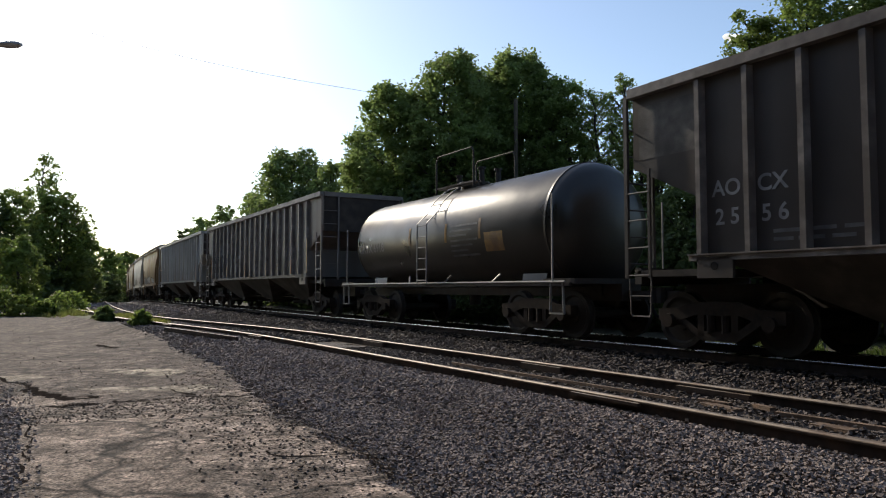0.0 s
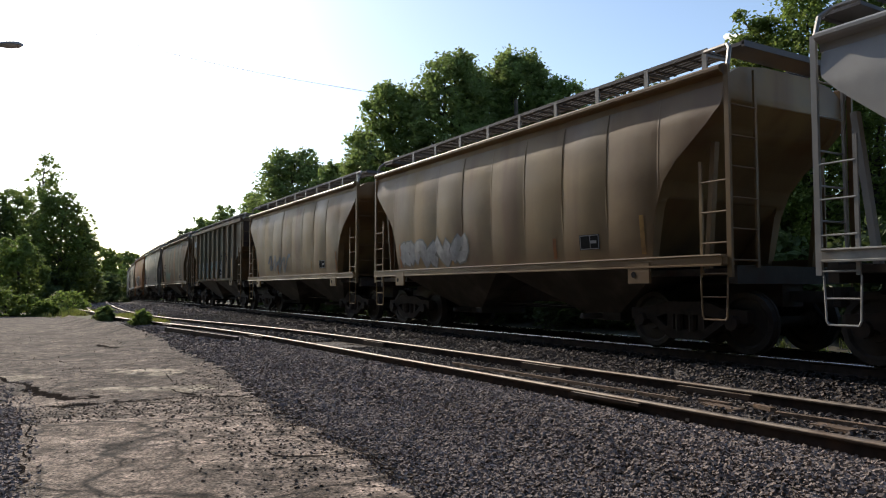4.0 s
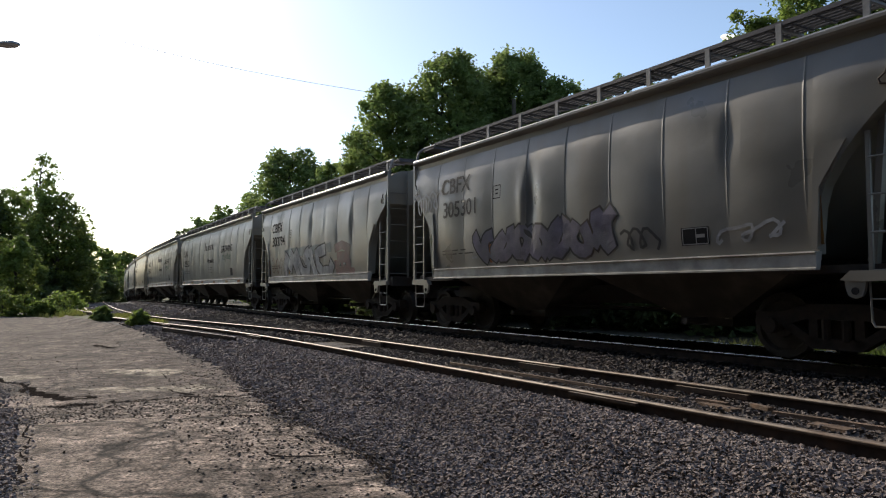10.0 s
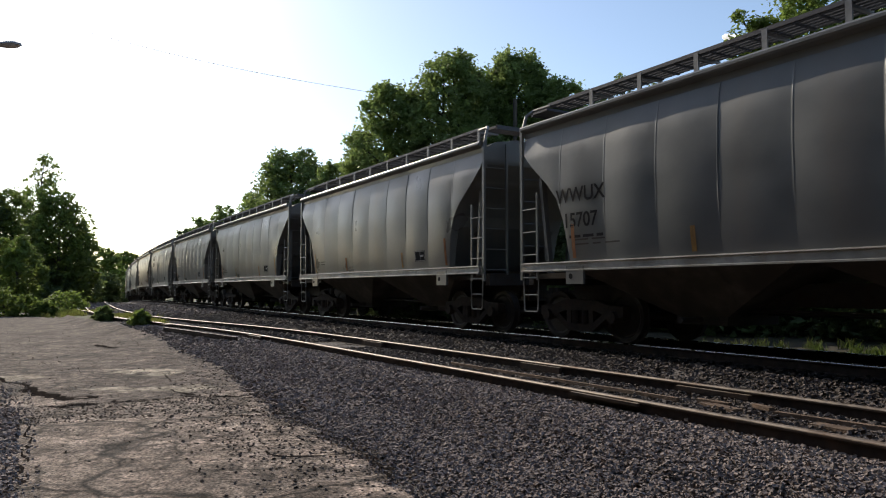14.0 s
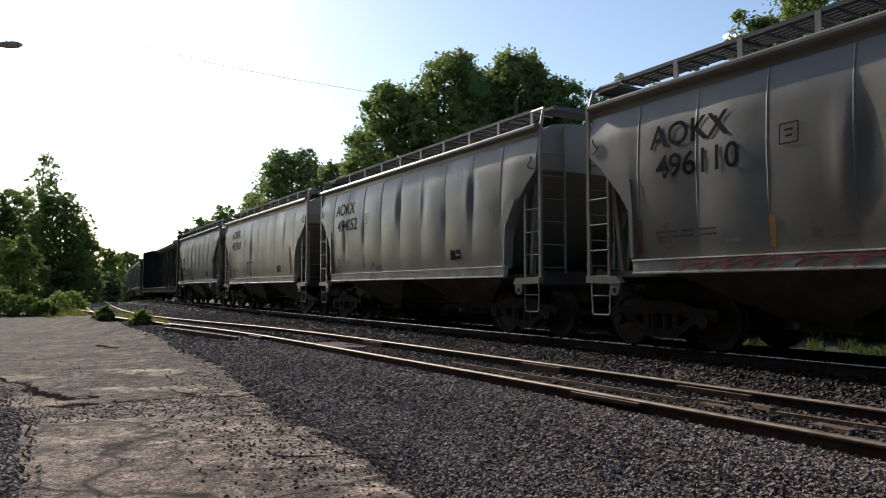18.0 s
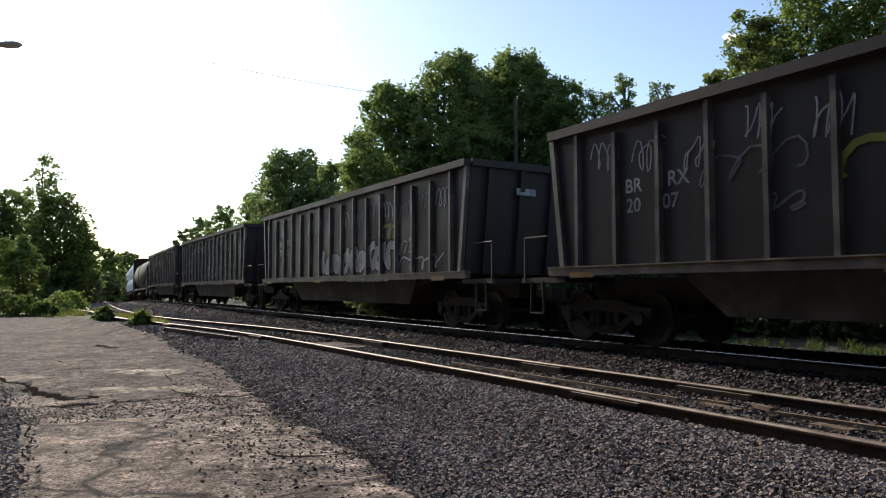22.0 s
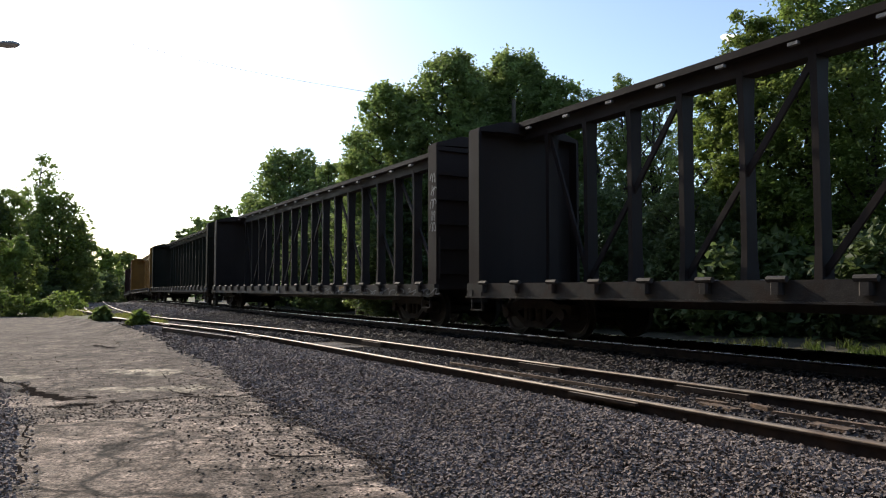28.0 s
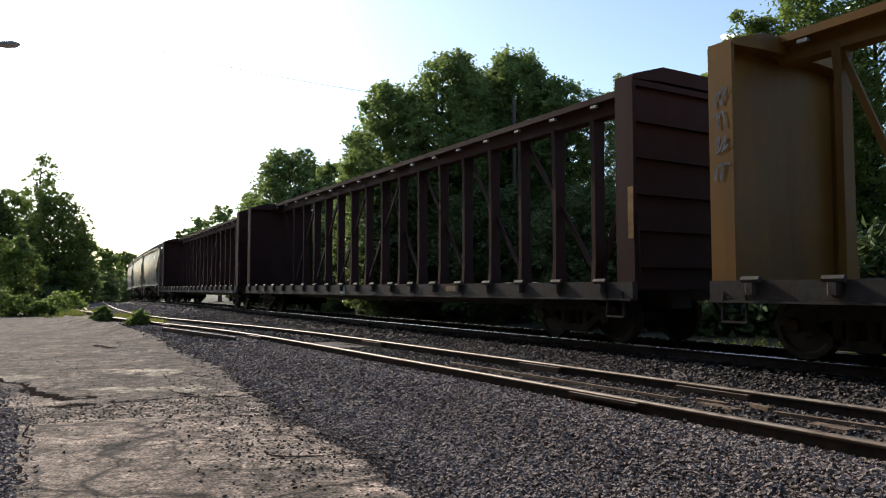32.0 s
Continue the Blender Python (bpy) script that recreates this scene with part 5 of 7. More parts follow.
def stroke_mesh(pts, width, material, z=0.0):
    """One thick drawn stroke along x, y points."""
    P = [Vector((*p, z)) for p in pts]
    fine = [P[0]]
    for p, q in zip(P, P[1:]):
        cut = max(1, int((q - p).length / 0.2))
        fine += [p.lerp(q, (c + 1) / cut) for c in range(cut)]
    v = []
    for i, p in enumerate(fine):
        d = (fine[min(i + 1, len(fine) - 1)] - fine[max(i - 1, 0)])
        d = d.normalized() if d.length > 1e-6 else Vector((1, 0, 0))
        n = Vector((-d.y, d.x, 0)) * width / 2
        cap = d * width * (-0.35 if i == 0 else 0.35 if i == len(fine) - 1 else 0)
        v += [p + cap + n, p + cap - n]
    return Geo().add(v, [(2 * c, 2 * c + 1, 2 * c + 3, 2 * c + 2) for c in range(len(fine) - 1)]).mesh("graffiti", material)


def graffiti(k, from_left, z, n, w, h, fill, outline="black", thick=0.16, seed=0, bowed=True, flat_y=1.44):
    """Spray paint, w metres wide and h high: thin looping scrawl, or a row of fat outlined bends where thick is large."""
    r = random.Random(seed * 7 + k)
    car, _, _ = cars[k]
    half = SCALE * (ENDS[k] - ENDS[k - 1] if k else 19.6) / 2 - 0.75
    if thick >= 0.18:
        n = max(n, round(w / 0.62))
        cw = w / n
        fat = min(0.26, cw * 0.4)
        for i in range(n):
            tall, lift = h * r.uniform(0.75, 1.05) - fat, r.uniform(-0.04, 0.05)
            turns, ph, lean = r.uniform(0.8, 1.9), r.uniform(0, 6.28), r.uniform(-0.05, 0.25)
            pts = []
            for q in range(17):
                u = q / 16
                y = 0.5 + 0.5 * math.sin(ph + 2 * math.pi * turns * u)
                x = 0.1 + 0.8 * u + 0.22 * math.sin(2.3 * ph + 2 * math.pi * turns * 1.4 * u)
                pts.append((i * cw + x * cw + lean * y * tall, fat / 2 + lift + y * tall))
            if outline:
                on_side(car, stroke_mesh(pts, fat + 0.085, outline), half - from_left, z, bowed, "graffiti_outline", flat_y, k)
            on_side(car, stroke_mesh(pts, fat, fill), half - from_left, z, bowed, "graffiti", flat_y, k).location.y = 0.005
        return
    a, b, c = r.uniform(1.6, 2.4) * n, r.uniform(0, 6), r.uniform(0.3, 0.6)
    steps = 10 * n
    line = []
    for i in range(steps + 1):
        q = i / steps
        line.append((w * q + c * w / n * math.sin(a * 2 * math.pi * q * 0.5 + b), h * (0.5 + 0.42 * math.sin(a * math.pi * q + 1.3 * b) + 0.14 * math.sin(11.7 * q * n + b))))
    on_side(car, stroke_mesh(line, thick, fill), half - from_left, z, bowed, "graffiti", flat_y, k).location.y = 0.006


def bars(k, from_left, z, w, rows=2, material="ink", bowed=True, flat_y=1.43, h=0.05, gap=0.11):
    """Small stencilled data that cannot be read: rows of short bars."""
    r = random.Random(k * 31 + int(from_left * 10))
    for i in range(rows):
        a = from_left
        while a < from_left + w * r.uniform(0.8, 1.0):
            b = r.uniform(0.12, 0.4)
            panel(k, a + b / 2, z - i * gap, b, h, material, bowed, flat_y, "data_line")
            a += b + r.uniform(0.06, 0.12)


def test_box(k, from_left, z, w=0.5, h=0.26, bowed=True, flat_y=1.43):
    """The black test-date stencil with its pale lines."""
    panel(k, from_left, z, w, h, "black", bowed, flat_y, "test_stencil")
    for dx, dz, ww, hh in ((0, h / 2 - 0.015, w * 0.9, 0.014), (0, -h / 2 + 0.015, w * 0.9, 0.014), (-w * 0.45, 0, 0.014, h * 0.9), (w * 0.45, 0, 0.014, h * 0.9), (0.02, 0, 0.014, h * 0.8), (0.1, 0.0, w * 0.3, 0.05)):
        panel(k, from_left + dx, z + dz, ww, hh, "spray_grey", bowed, flat_y + 0.004, "stencil_line")
        if bowed:
            cars[k][0].children[-1].location.y = 0.004


def emblem(k, from_left, z):
    """A small framed equipment mark."""
    for dx, dz, w, h in ((-0.13, 0, 0.018, 0.27), (0.13, 0, 0.018, 0.27), (0, 0.13, 0.27, 0.018), (0, -0.13, 0.27, 0.018), (0, 0.045, 0.12, 0.03), (0, -0.035, 0.1, 0.03)):
        panel(k, from_left + dx, z + dz, w, h, "ink", name="emblem_line")


def upright_strips(k, spots, bowed=True, flat_y=1.45):
    """Upright reflective strips, faded yellow to rust."""
    for i, (fl, z, h) in enumerate(spots):
        panel(k, fl, z + h / 2, 0.09, h, "yellow_strip" if (k + i) % 2 else "rust_mark", bowed, flat_y, "reflective_strip")


def piece(k, text, from_left, z, w, h, fill, outline, bowed=True, flat_y=1.44, grow=0.05, lean=0.15):
    """Fat sprayed block letters, w by h metres, with an outline."""
    car, _, _ = cars[k]
    half = SCALE * (ENDS[k] - ENDS[k - 1] if k else 19.6) / 2 - 0.75
    for i, (material, fat) in enumerate(((outline, grow + 0.045), (fill, grow))):
        if not material:
            continue
        me = text_mesh(text, 1.0, material, fat / h * 0.6)
        xs = [v.co.x for v in me.vertices]
        zs_ = [v.co.y for v in me.vertices]
        kx, kz = w / (max(xs) - min(xs)), h / 0.72
        for v in me.vertices:
            v.co.x, v.co.y = v.co.x * kx + v.co.y * kz * lean, v.co.y * kz + 0.05 * math.sin(2.2 * v.co.x)
        cut_fine(me, 0.16)
        on_side(car, me, half - from_left - w / 2, z, bowed, "graffiti_outline" if i == 0 else "graffiti", flat_y, k).location.y = 0.006 * i


def strokes(k, from_left, z, w, h, lines, width, fill, outline, name):
    """Broad sprayed strokes drawn in a box w by h metres, outlined where a colour is given."""
    half = SCALE * (ENDS[k] - ENDS[k - 1]) / 2 - 0.75
    for line in lines:
        pts = [(x * w, y * h) for x, y in line]
        if outline:
            on_side(cars[k][0], stroke_mesh(pts, width + 0.1, outline), half - from_left, z, True, name + "_outline", k=k).location.y = 0.006
        on_side(cars[k][0], stroke_mesh(pts, width, fill), half - from_left, z, True, name, k=k).location.y = 0.012 if outline else 0.002


def marks(k, rows, material="ink", bowed=True, flat_y=1.43):
    """Lettering: text, middle from the car's end, height of its foot, size."""
    for text, fl, z, size in rows:
        letters(k, text, fl, z, size, material, bowed, flat_y)


# ribbed open hoppers and the first tank car
marks(0, [("AO", 1.78, 2.28, 0.32), ("CX", 2.5, 2.28, 0.32), ("2 5", 1.79, 1.87, 0.32), ("5 6", 2.53, 1.87, 0.32)], "spray_grey", False)
panel(0, 0.75, 3.45, 1.25, 0.85, "worn_rib", False, 1.424, "faded_patch")
bars(0, 2.5, 1.72, 1.4, 2, "dim_white", False)
for i in range(6):
    panel(2, 1.78 + i * 0.808, 2.12, 0.62, 1.0, "grey_paint", False, 1.424, "buffed_patch")
marks(2, [("CE", 1.83, 2.28, 0.44), ("FX", 2.53, 2.28, 0.44), ("30", 1.83, 1.78, 0.44), ("10", 2.55, 1.78, 0.44), ("18", 3.35, 1.76, 0.44)], "black", False)
graffiti(2, 3.2, 1.85, 4, 1.3, 0.65, "purple", None, 0.05, 19, False, 1.433)
upright_strips(2, [(1.4, 1.5, 1.0), (4.6, 1.5, 0.5), (8.0, 1.5, 0.5), (11.2, 1.5, 0.5), (14.4, 1.5, 0.5), (16.1, 1.5, 1.2)], False, 1.536)
panel(2, 5.6, 2.3, 0.62, 0.14, "spray_grey", False, 1.43)
panel(2, 6.4, 2.4, 0.62, 0.16, "spray_grey", False, 1.43)
test_box(2, 12.6, 1.95, 0.5, 0.3, False)
graffiti(2, 13.2, 2.0, 3, 1.6, 0.5, "purple", None, 0.05, 21, False, 1.433)
for fl, z, w, h, m in ((2.6, 2.55, 0.6, 0.75, "dark_grey_paint"), (3.4, 2.62, 0.62, 0.7, "dark_grey_paint"), (4.2, 2.4, 0.62, 0.5, "dull_grey_paint"), (7.4, 3.0, 0.62, 0.5, "dull_grey_paint"), (9.1, 2.0, 0.62, 0.7, "dull_grey_paint")):
    panel(3, fl, z, w, h, m, False, 1.426, "buffed_patch")
bars(3, 2.35, 1.82, 0.5, 3, "black", False, 1.43, 0.07, 0.1)
bars(3, 3.2, 1.85, 0.45, 3, "dark_grey_paint", False, 1.43)
bars(3, 4.1, 1.95, 0.6, 3, "black", False, 1.43, 0.07, 0.12)
upright_strips(3, [(1.55, 1.5, 0.9), (4.7, 1.5, 0.45), (7.9, 1.5, 0.45), (11.0, 1.5, 0.45), (14.2, 1.5, 0.45), (15.7, 1.5, 0.9)], False, 1.536)
test_box(3, 14.6, 1.8, 0.62, 0.4, False)
graffiti(3, 7.5, 1.5, 6, 4.5, 0.5, "purple", None, 0.06, 18, False, 1.43)

# smooth hoppers
for k, (kind, colour, label) in enumerate(TRAIN):
    L = 2 * (SCALE * (ENDS[k] - ENDS[k - 1] if k else 19.6) / 2 - 0.75)
    if kind == H2:
        upright_strips(k, [(1.5, 1.5, 0.6), (L * 0.36, 1.5, 0.38), (L * 0.68, 1.5, 0.38), (L - 1.46, 1.5, 0.62)])
        test_box(k, L - 2.7, 1.76)
        if k > 9:
            bars(k, 1.55, 1.82, 0.9, 2, "dark_grey_paint", h=0.028, gap=0.08)
    elif kind in ("panel_hopper", "dented_hopper"):
        upright_strips(k, [(1.12, 1.5, 0.55), (3.46, 1.5, 0.43), (L - 1.12, 1.5, 0.6)])
        test_box(k, L - 3.0, 1.72)
        bars(k, 1.5, 1.82, 1.0, 2, "dark_grey_paint", h=0.028, gap=0.08)
        emblem(k, 3.75, 2.95)
        panel(k, 2.85, 1.63, 0.22, 0.05, "spray_grey", True, 1.45, "placard_tab")
bars(20, 1.4, 1.88, 0.8, 1)
marks(4, [("LEHX", 1.78, 2.40, 0.38), ("1056", 1.8, 1.96, 0.38)])
graffiti(4, 1.0, 2.85, 3, 0.9, 0.5, "ink", None, 0.025, 41)
graffiti(4, 2.2, 1.5, 4, 2.2, 0.65, "dim_white", "black", 0.2, 1)
graffiti(4, 4.5, 1.5, 3, 2.0, 0.62, "grey_paint", "black", 0.2, 2)
graffiti(4, 7.7, 1.5, 2, 1.5, 0.45, "spray_grey", "black", 0.2, 3)
panel(4, 5.75, 2.85, 0.5, 1.5, "rust_mark", True, 1.45, "rust_run")
marks(5, [("1800", 1.6, 2.1, 0.3)], "dark_grey_paint")
graffiti(5, 2.7, 1.5, 4, 2.8, 0.72, "dull_grey_paint", "black", 0.2, 3)
bars(5, 5.8, 1.85, 1.4, 2, "dull_grey_paint", h=0.035, gap=0.08)
graffiti(6, 1.5, 1.5, 5, 3.2, 0.7, "spray_grey", "blue_grey_paint", 0.2, 4)
graffiti(7, 3.0, 1.6, 4, 2.4, 0.6, "dim_white", None, 0.14, 5)
panel(8, 0.7, 3.54, 0.95, 0.32, "spray_grey", False, 1.426, "buffed_patch")
for i in range(6):
    panel(8, 1.8 + i * 1.1, 1.95, 0.9, 0.85, "dull_grey_paint", False, 1.426, "buffed_patch")
graffiti(8, 3.4, 1.5, 5, 3.2, 0.8, "teal", "black", 0.07, 6, False, 1.433)
graffiti(8, 7.2, 2.2, 3, 1.4, 0.5, "black", None, 0.07, 7, False, 1.433)
test_box(8, 7.1, 1.78, 0.55, 0.36, False)
upright_strips(8, [(1.33, 1.5, 0.85), (3.3, 1.45, 0.5), (6.6, 1.45, 0.5), (9.9, 1.5, 0.9)], False, 1.536)
marks(9, [("RGCX", 2.05, 2.43, 0.38), ("20210", 2.05, 1.96, 0.38)])
graffiti(9, 2.7, 1.55, 4, 1.9, 0.55, "green_ink", None, 0.17, 43)
bars(9, 8.3, 1.55, 1.0, 2, "black", h=0.07)
marks(10, [("RGCX", 2.03, 2.40, 0.43), ("20270", 2.12, 1.96, 0.43)], "black")
graffiti(10, 3.3, 1.68, 3, 0.8, 0.35, "black", None, 0.06, 44)
piece(11, "NAHKZY", 2.95, 1.46, 4.5, 0.9, "black", "white", grow=0.04)
bars(11, 2.45, 1.86, 0.4, 3, "spray_grey", h=0.03, gap=0.06)
graffiti(12, 1.1, 2.95, 5, 2.4, 0.75, "ink", None, 0.085, 9)
graffiti(12, 2.4, 1.6, 3, 1.8, 1.5, "ink", None, 0.14, 10)
graffiti(12, 6.4, 2.45, 7, 2.1, 0.85, "ink", None, 0.1, 46)
graffiti(12, 8.5, 2.4, 2, 0.9, 1.2, "ink", None, 0.1, 47)
marks(12, [("LEHX", 1.9, 2.40, 0.38), ("1068", 1.9, 1.96, 0.36)])
marks(13, [("RGCX", 2.2, 2.38, 0.43), ("20251", 2.28, 1.97, 0.43)], "black")
graffiti(13, 3.3, 1.48, 2, 1.4, 0.7, "dull_grey_paint", "white", 0.2, 11)
panel(13, 4.95, 1.8, 0.28, 0.34, "rust_mark")
graffiti(13, 5.7, 1.48, 4, 2.0, 0.7, "spray_grey", "black", 0.19, 48)
graffiti(13, 8.5, 1.75, 5, 1.9, 0.6, "black", None, 0.04, 49)
# the owner's lettering, one plain zigzag mark in each bay, and sprayed panels
for i in range(8):
    fl = 1.72 + i * 1.12
    for zz in (3.52, 3.02):
        for dx, w in ((-0.13, 0.055), (0.13, 0.055)):
            panel(14, fl + dx, zz, w, 0.34, "black", False, 1.43, "owner_mark")
        panel(14, fl, zz + (0.1 if i % 2 else -0.05), 0.26, 0.055, "black", False, 1.432, "owner_mark")
marks(14, [("LE", 1.82, 2.6, 0.36), ("HX", 2.52, 2.62, 0.36), ("51", 1.93, 2.12, 0.36), ("98", 2.6, 2.14, 0.36)], "black", False)
panel(14, 1.8, 2.72, 0.6, 0.36, "spray_grey", False, 1.425, "buffed_patch")
for i in range(6):
    panel(14, 1.75 + i * 1.12, 1.85, 0.95, 0.85, "teal" if i > 2 else "dull_grey_paint", False, 1.425, "spray_band")
for i, ch in enumerate("ASGN"):
    piece(14, ch, 3.3 + i * 1.13, 1.5, 0.75, 0.72, "spray_orange", "black", False, 1.432, 0.06)
graffiti(14, 7.9, 2.25, 1, 0.7, 0.9, "spray_grey", None, 0.05, 62, False, 1.433)
graffiti(14, 9.2, 2.0, 3, 0.7, 0.55, "black", None, 0.08, 63, False, 1.433)
test_box(14, 8.2, 1.6, 0.5, 0.3, False)
marks(15, [("CBFX", 2.1, 3.12, 0.5), ("305301", 2.33, 2.58, 0.5)], "dark_grey_paint")
graffiti(15, 0.3, 2.75, 4, 1.1, 0.5, "spray_grey", None, 0.05, 50)
graffiti(15, 2.9, 1.5, 5, 4.2, 0.8, "purple", "dark_grey_paint", 0.2, 12)
graffiti(15, 7.3, 1.55, 3, 0.7, 0.35, "dark_grey_paint", None, 0.05, 51)
graffiti(15, 9.2, 1.6, 3, 1.0, 0.25, "spray_grey", None, 0.05, 52)
marks(16, [("CBFX", 2.13, 3.1, 0.5), ("303794", 2.37, 2.58, 0.5)])
mist = [[(0.02 + 0.13 * i, 0.98 + 0.05 * (i % 2)), (0.14 + 0.13 * i, 1.04)] for i in range(7)]
strokes(16, 3.1, 1.46, 4.9, 0.78, mist, 0.3, "teal_mist", None, "spray_mist")
blot = [[(0.1, 0.9), (0.5, 1.0), (0.9, 0.85)], [(0.2, 0.6), (0.85, 0.6)], [(0.05, 0.3), (0.9, 0.3)], [(0.1, 0.05), (1.1, 0.0)]]
strokes(16, 7.95, 1.45, 1.25, 0.85, blot, 0.27, "red_mist", None, "spray_mist")
wild = [[(0.0, 0.02), (0.04, 0.9), (0.13, 0.25), (0.19, 0.95), (0.29, 0.0)], [(0.27, 0.95), (0.33, 0.5), (0.4, 0.02)],
        [(0.52, 0.95), (0.43, 0.75), (0.53, 0.45), (0.5, 0.03), (0.42, 0.06)], [(0.57, 0.98), (0.6, 0.5), (0.65, 0.0)],
        [(0.84, 1.0), (0.7, 0.88), (0.72, 0.3), (0.79, 0.02), (0.93, 0.04), (0.97, 0.3)]]
strokes(16, 3.1, 1.48, 4.75, 0.74, wild, 0.35, "spray_grey", "dark_grey_paint", "graffiti")
graffiti(16, 1.5, 1.5, 3, 1.3, 0.6, "red_mist", None, 0.04, 14)
for k, num in ((17, "855623"), (18, "855471")):
    marks(k, [("FURX", 2.02, 2.85, 0.5), (num, 2.36, 2.27, 0.5)], "black")
    bars(k, 1.5, 1.98, 1.9, 2, "dull_grey_paint", h=0.05)
    emblem(k, 4.03, 2.7)
    for i in range(6):
        panel(k, 7.5 + i * 0.36, 3.1 + (0.09 if i == 0 else 0), 0.2, 0.42 if i == 0 else 0.26, "dark_grey_paint", name="owner_mark")
        panel(k, 7.62 + i * 0.36, 3.0 if i % 2 else 3.2, 0.14, 0.05, "dark_grey_paint", name="owner_mark")
    marks(k, [("Wholesale", 8.82, 2.3, 0.34)])
    bars(k, 8.3, 2.06, 0.8, 4, "dull_grey_paint", h=0.035, gap=0.09)
    marks(k, [("GROWING", 12.45, 2.72, 0.46)], "black")
    marks(k, [("together", 12.45, 2.36, 0.46)], "green_ink")
    test_box(k, 13.3, 1.75, 0.5, 0.34)
    for fl in (1.65, 4.2, 7.0, 9.9, 12.6, 14.9):
        panel(k, fl, 1.3, 0.5, 0.1, "yellow_strip" if fl != 14.9 else "rust_mark", False, 1.603, "reflective_strip")
marks(19, [("AOKX", 2.07, 3.24, 0.5), ("494083", 2.3, 2.72, 0.5)])
marks(20, [("WWUX", 1.7, 2.5, 0.36), ("15707", 1.7, 2.05, 0.36)], "black")
marks(24, [("AOKX", 2.0, 3.25, 0.5), ("493919", 2.18, 2.74, 0.5)])
graffiti(24, 4.1, 1.55, 2, 0.5, 0.5, "dull_grey_paint", None, 0.04, 53)
marks(25, [("NAHX", 2.1, 2.5, 0.46), ("328", 1.85, 2.02, 0.46)], "black")
marks(26, [("AOKX", 2.12, 3.12, 0.5), ("496110", 2.28, 2.64, 0.5)], "black")
graffiti(26, 2.0, 1.23, 12, 3.9, 0.15, "red_spray", None, 0.03, 16, False, 1.603)
marks(27, [("AOKX", 2.12, 3.2, 0.5), ("494052", 2.35, 2.7, 0.5)])
marks(28, [("AOKX", 2.2, 3.25, 0.5), ("493818", 2.35, 2.73, 0.5)])
graffiti(28, 3.9, 1.6, 4, 1.1, 0.6, "dark_grey_paint", None, 0.05, 54)
panel(28, 10.0, 2.0, 0.14, 1.0, "rust_mark")
marks(29, [("TILX", 1.67, 2.47, 0.38), ("334760", 1.85, 2.0, 0.38)], "black")
graffiti(29, 2.5, 1.7, 4, 1.3, 0.35, "dark_grey_paint", None, 0.045, 17)

# gondolas: scrawled tags above, large throw-ups below
for k, num in ((31, "20 07"), (32, "20 15"), (33, ""), (34, "")):
    if num:
        marks(k, [("BR", 2.78, 2.52, 0.32), ("RX", 3.7, 2.54, 0.32), (num.split()[0], 2.78, 2.2, 0.32), (num.split()[1], 3.55, 2.2, 0.32)], "spray_grey", False, 1.462)
    else:
        for row, (word, z) in enumerate((("RM", 2.33), ("LX", 1.92))):
            panel(k, 3.12, z + 0.16, 0.72, 0.38, "spray_grey", False, 1.458, "reporting_panel")
            marks(k, [(word, 3.12, z, 0.44)], "black", False, 1.464)
    for i in range(14):
        graffiti(k, 1.85 + i * 1.0, 2.95 - 0.12 * (i % 3), 3, 0.55, 0.5, "spray_grey" if k == 31 or (i + k) % 3 == 0 else "dim_white", None, 0.028, 70 + i, False, 1.462)
    for fl in (1.6, 7.0, 15.0):
        panel(k, fl, 1.2, 0.6, 0.1, "yellow_strip", False, 1.556, "reflective_strip")
    bars(k, 9.5, 1.2, 3.0, 1, "dim_white", False, 1.556, 0.1)
graffiti(31, 4.2, 2.45, 3, 1.5, 0.45, "dim_white", None, 0.035, 80, False, 1.462)
graffiti(31, 5.1, 1.95, 2, 0.7, 0.25, "dim_white", None, 0.04, 98, False, 1.462)
graffiti(31, 6.3, 2.3, 3, 1.7, 0.5, "lime_spray", None, 0.1, 82, False, 1.462)
graffiti(31, 7.5, 1.4, 4, 2.9, 0.9, "silver_spray", "black", 0.2, 81, False, 1.462)
graffiti(31, 11.2, 1.36, 4, 3.2, 0.9, "silver_spray", "black", 0.2, 83, False, 1.462)
graffiti(31, 12.1, 2.4, 2, 0.8, 0.25, "lime_spray", None, 0.09, 97, False, 1.462)
graffiti(32, 6.9, 1.4, 6, 5.5, 0.85, "silver_spray", "black", 0.2, 85, False, 1.462)
graffiti(32, 11.8, 2.35, 2, 0.8, 0.4, "lime_spray", None, 0.09, 84, False, 1.462)
graffiti(32, 12.9, 1.85, 2, 0.6, 0.4, "spray_grey", None, 0.03, 96, False, 1.462)
graffiti(32, 12.9, 1.45, 4, 2.2, 0.35, "silver_spray", None, 0.05, 86, False, 1.462)
graffiti(33, 3.7, 2.95, 6, 3.6, 0.36, "spray_grey", None, 0.05, 87, False, 1.464)
graffiti(33, 7.4, 1.42, 4, 3.8, 0.85, "dim_white", "black", 0.2, 88, False, 1.462)
graffiti(33, 12.0, 1.6, 4, 2.8, 0.55, "dim_white", None, 0.06, 89, False, 1.462)
graffiti(34, 1.6, 1.5, 2, 0.9, 0.6, "spray_grey", None, 0.08, 90, False, 1.462)
graffiti(34, 4.0, 1.6, 3, 2.8, 0.6, "dim_white", None, 0.06, 91, False, 1.462)
graffiti(34, 7.8, 1.38, 5, 5.0, 1.2, "pink", "dim_white", 0.2, 92, False, 1.462)
graffiti(34, 13.1, 1.9, 4, 1.6, 0.5, "spray_grey", None, 0.05, 93, False, 1.462)


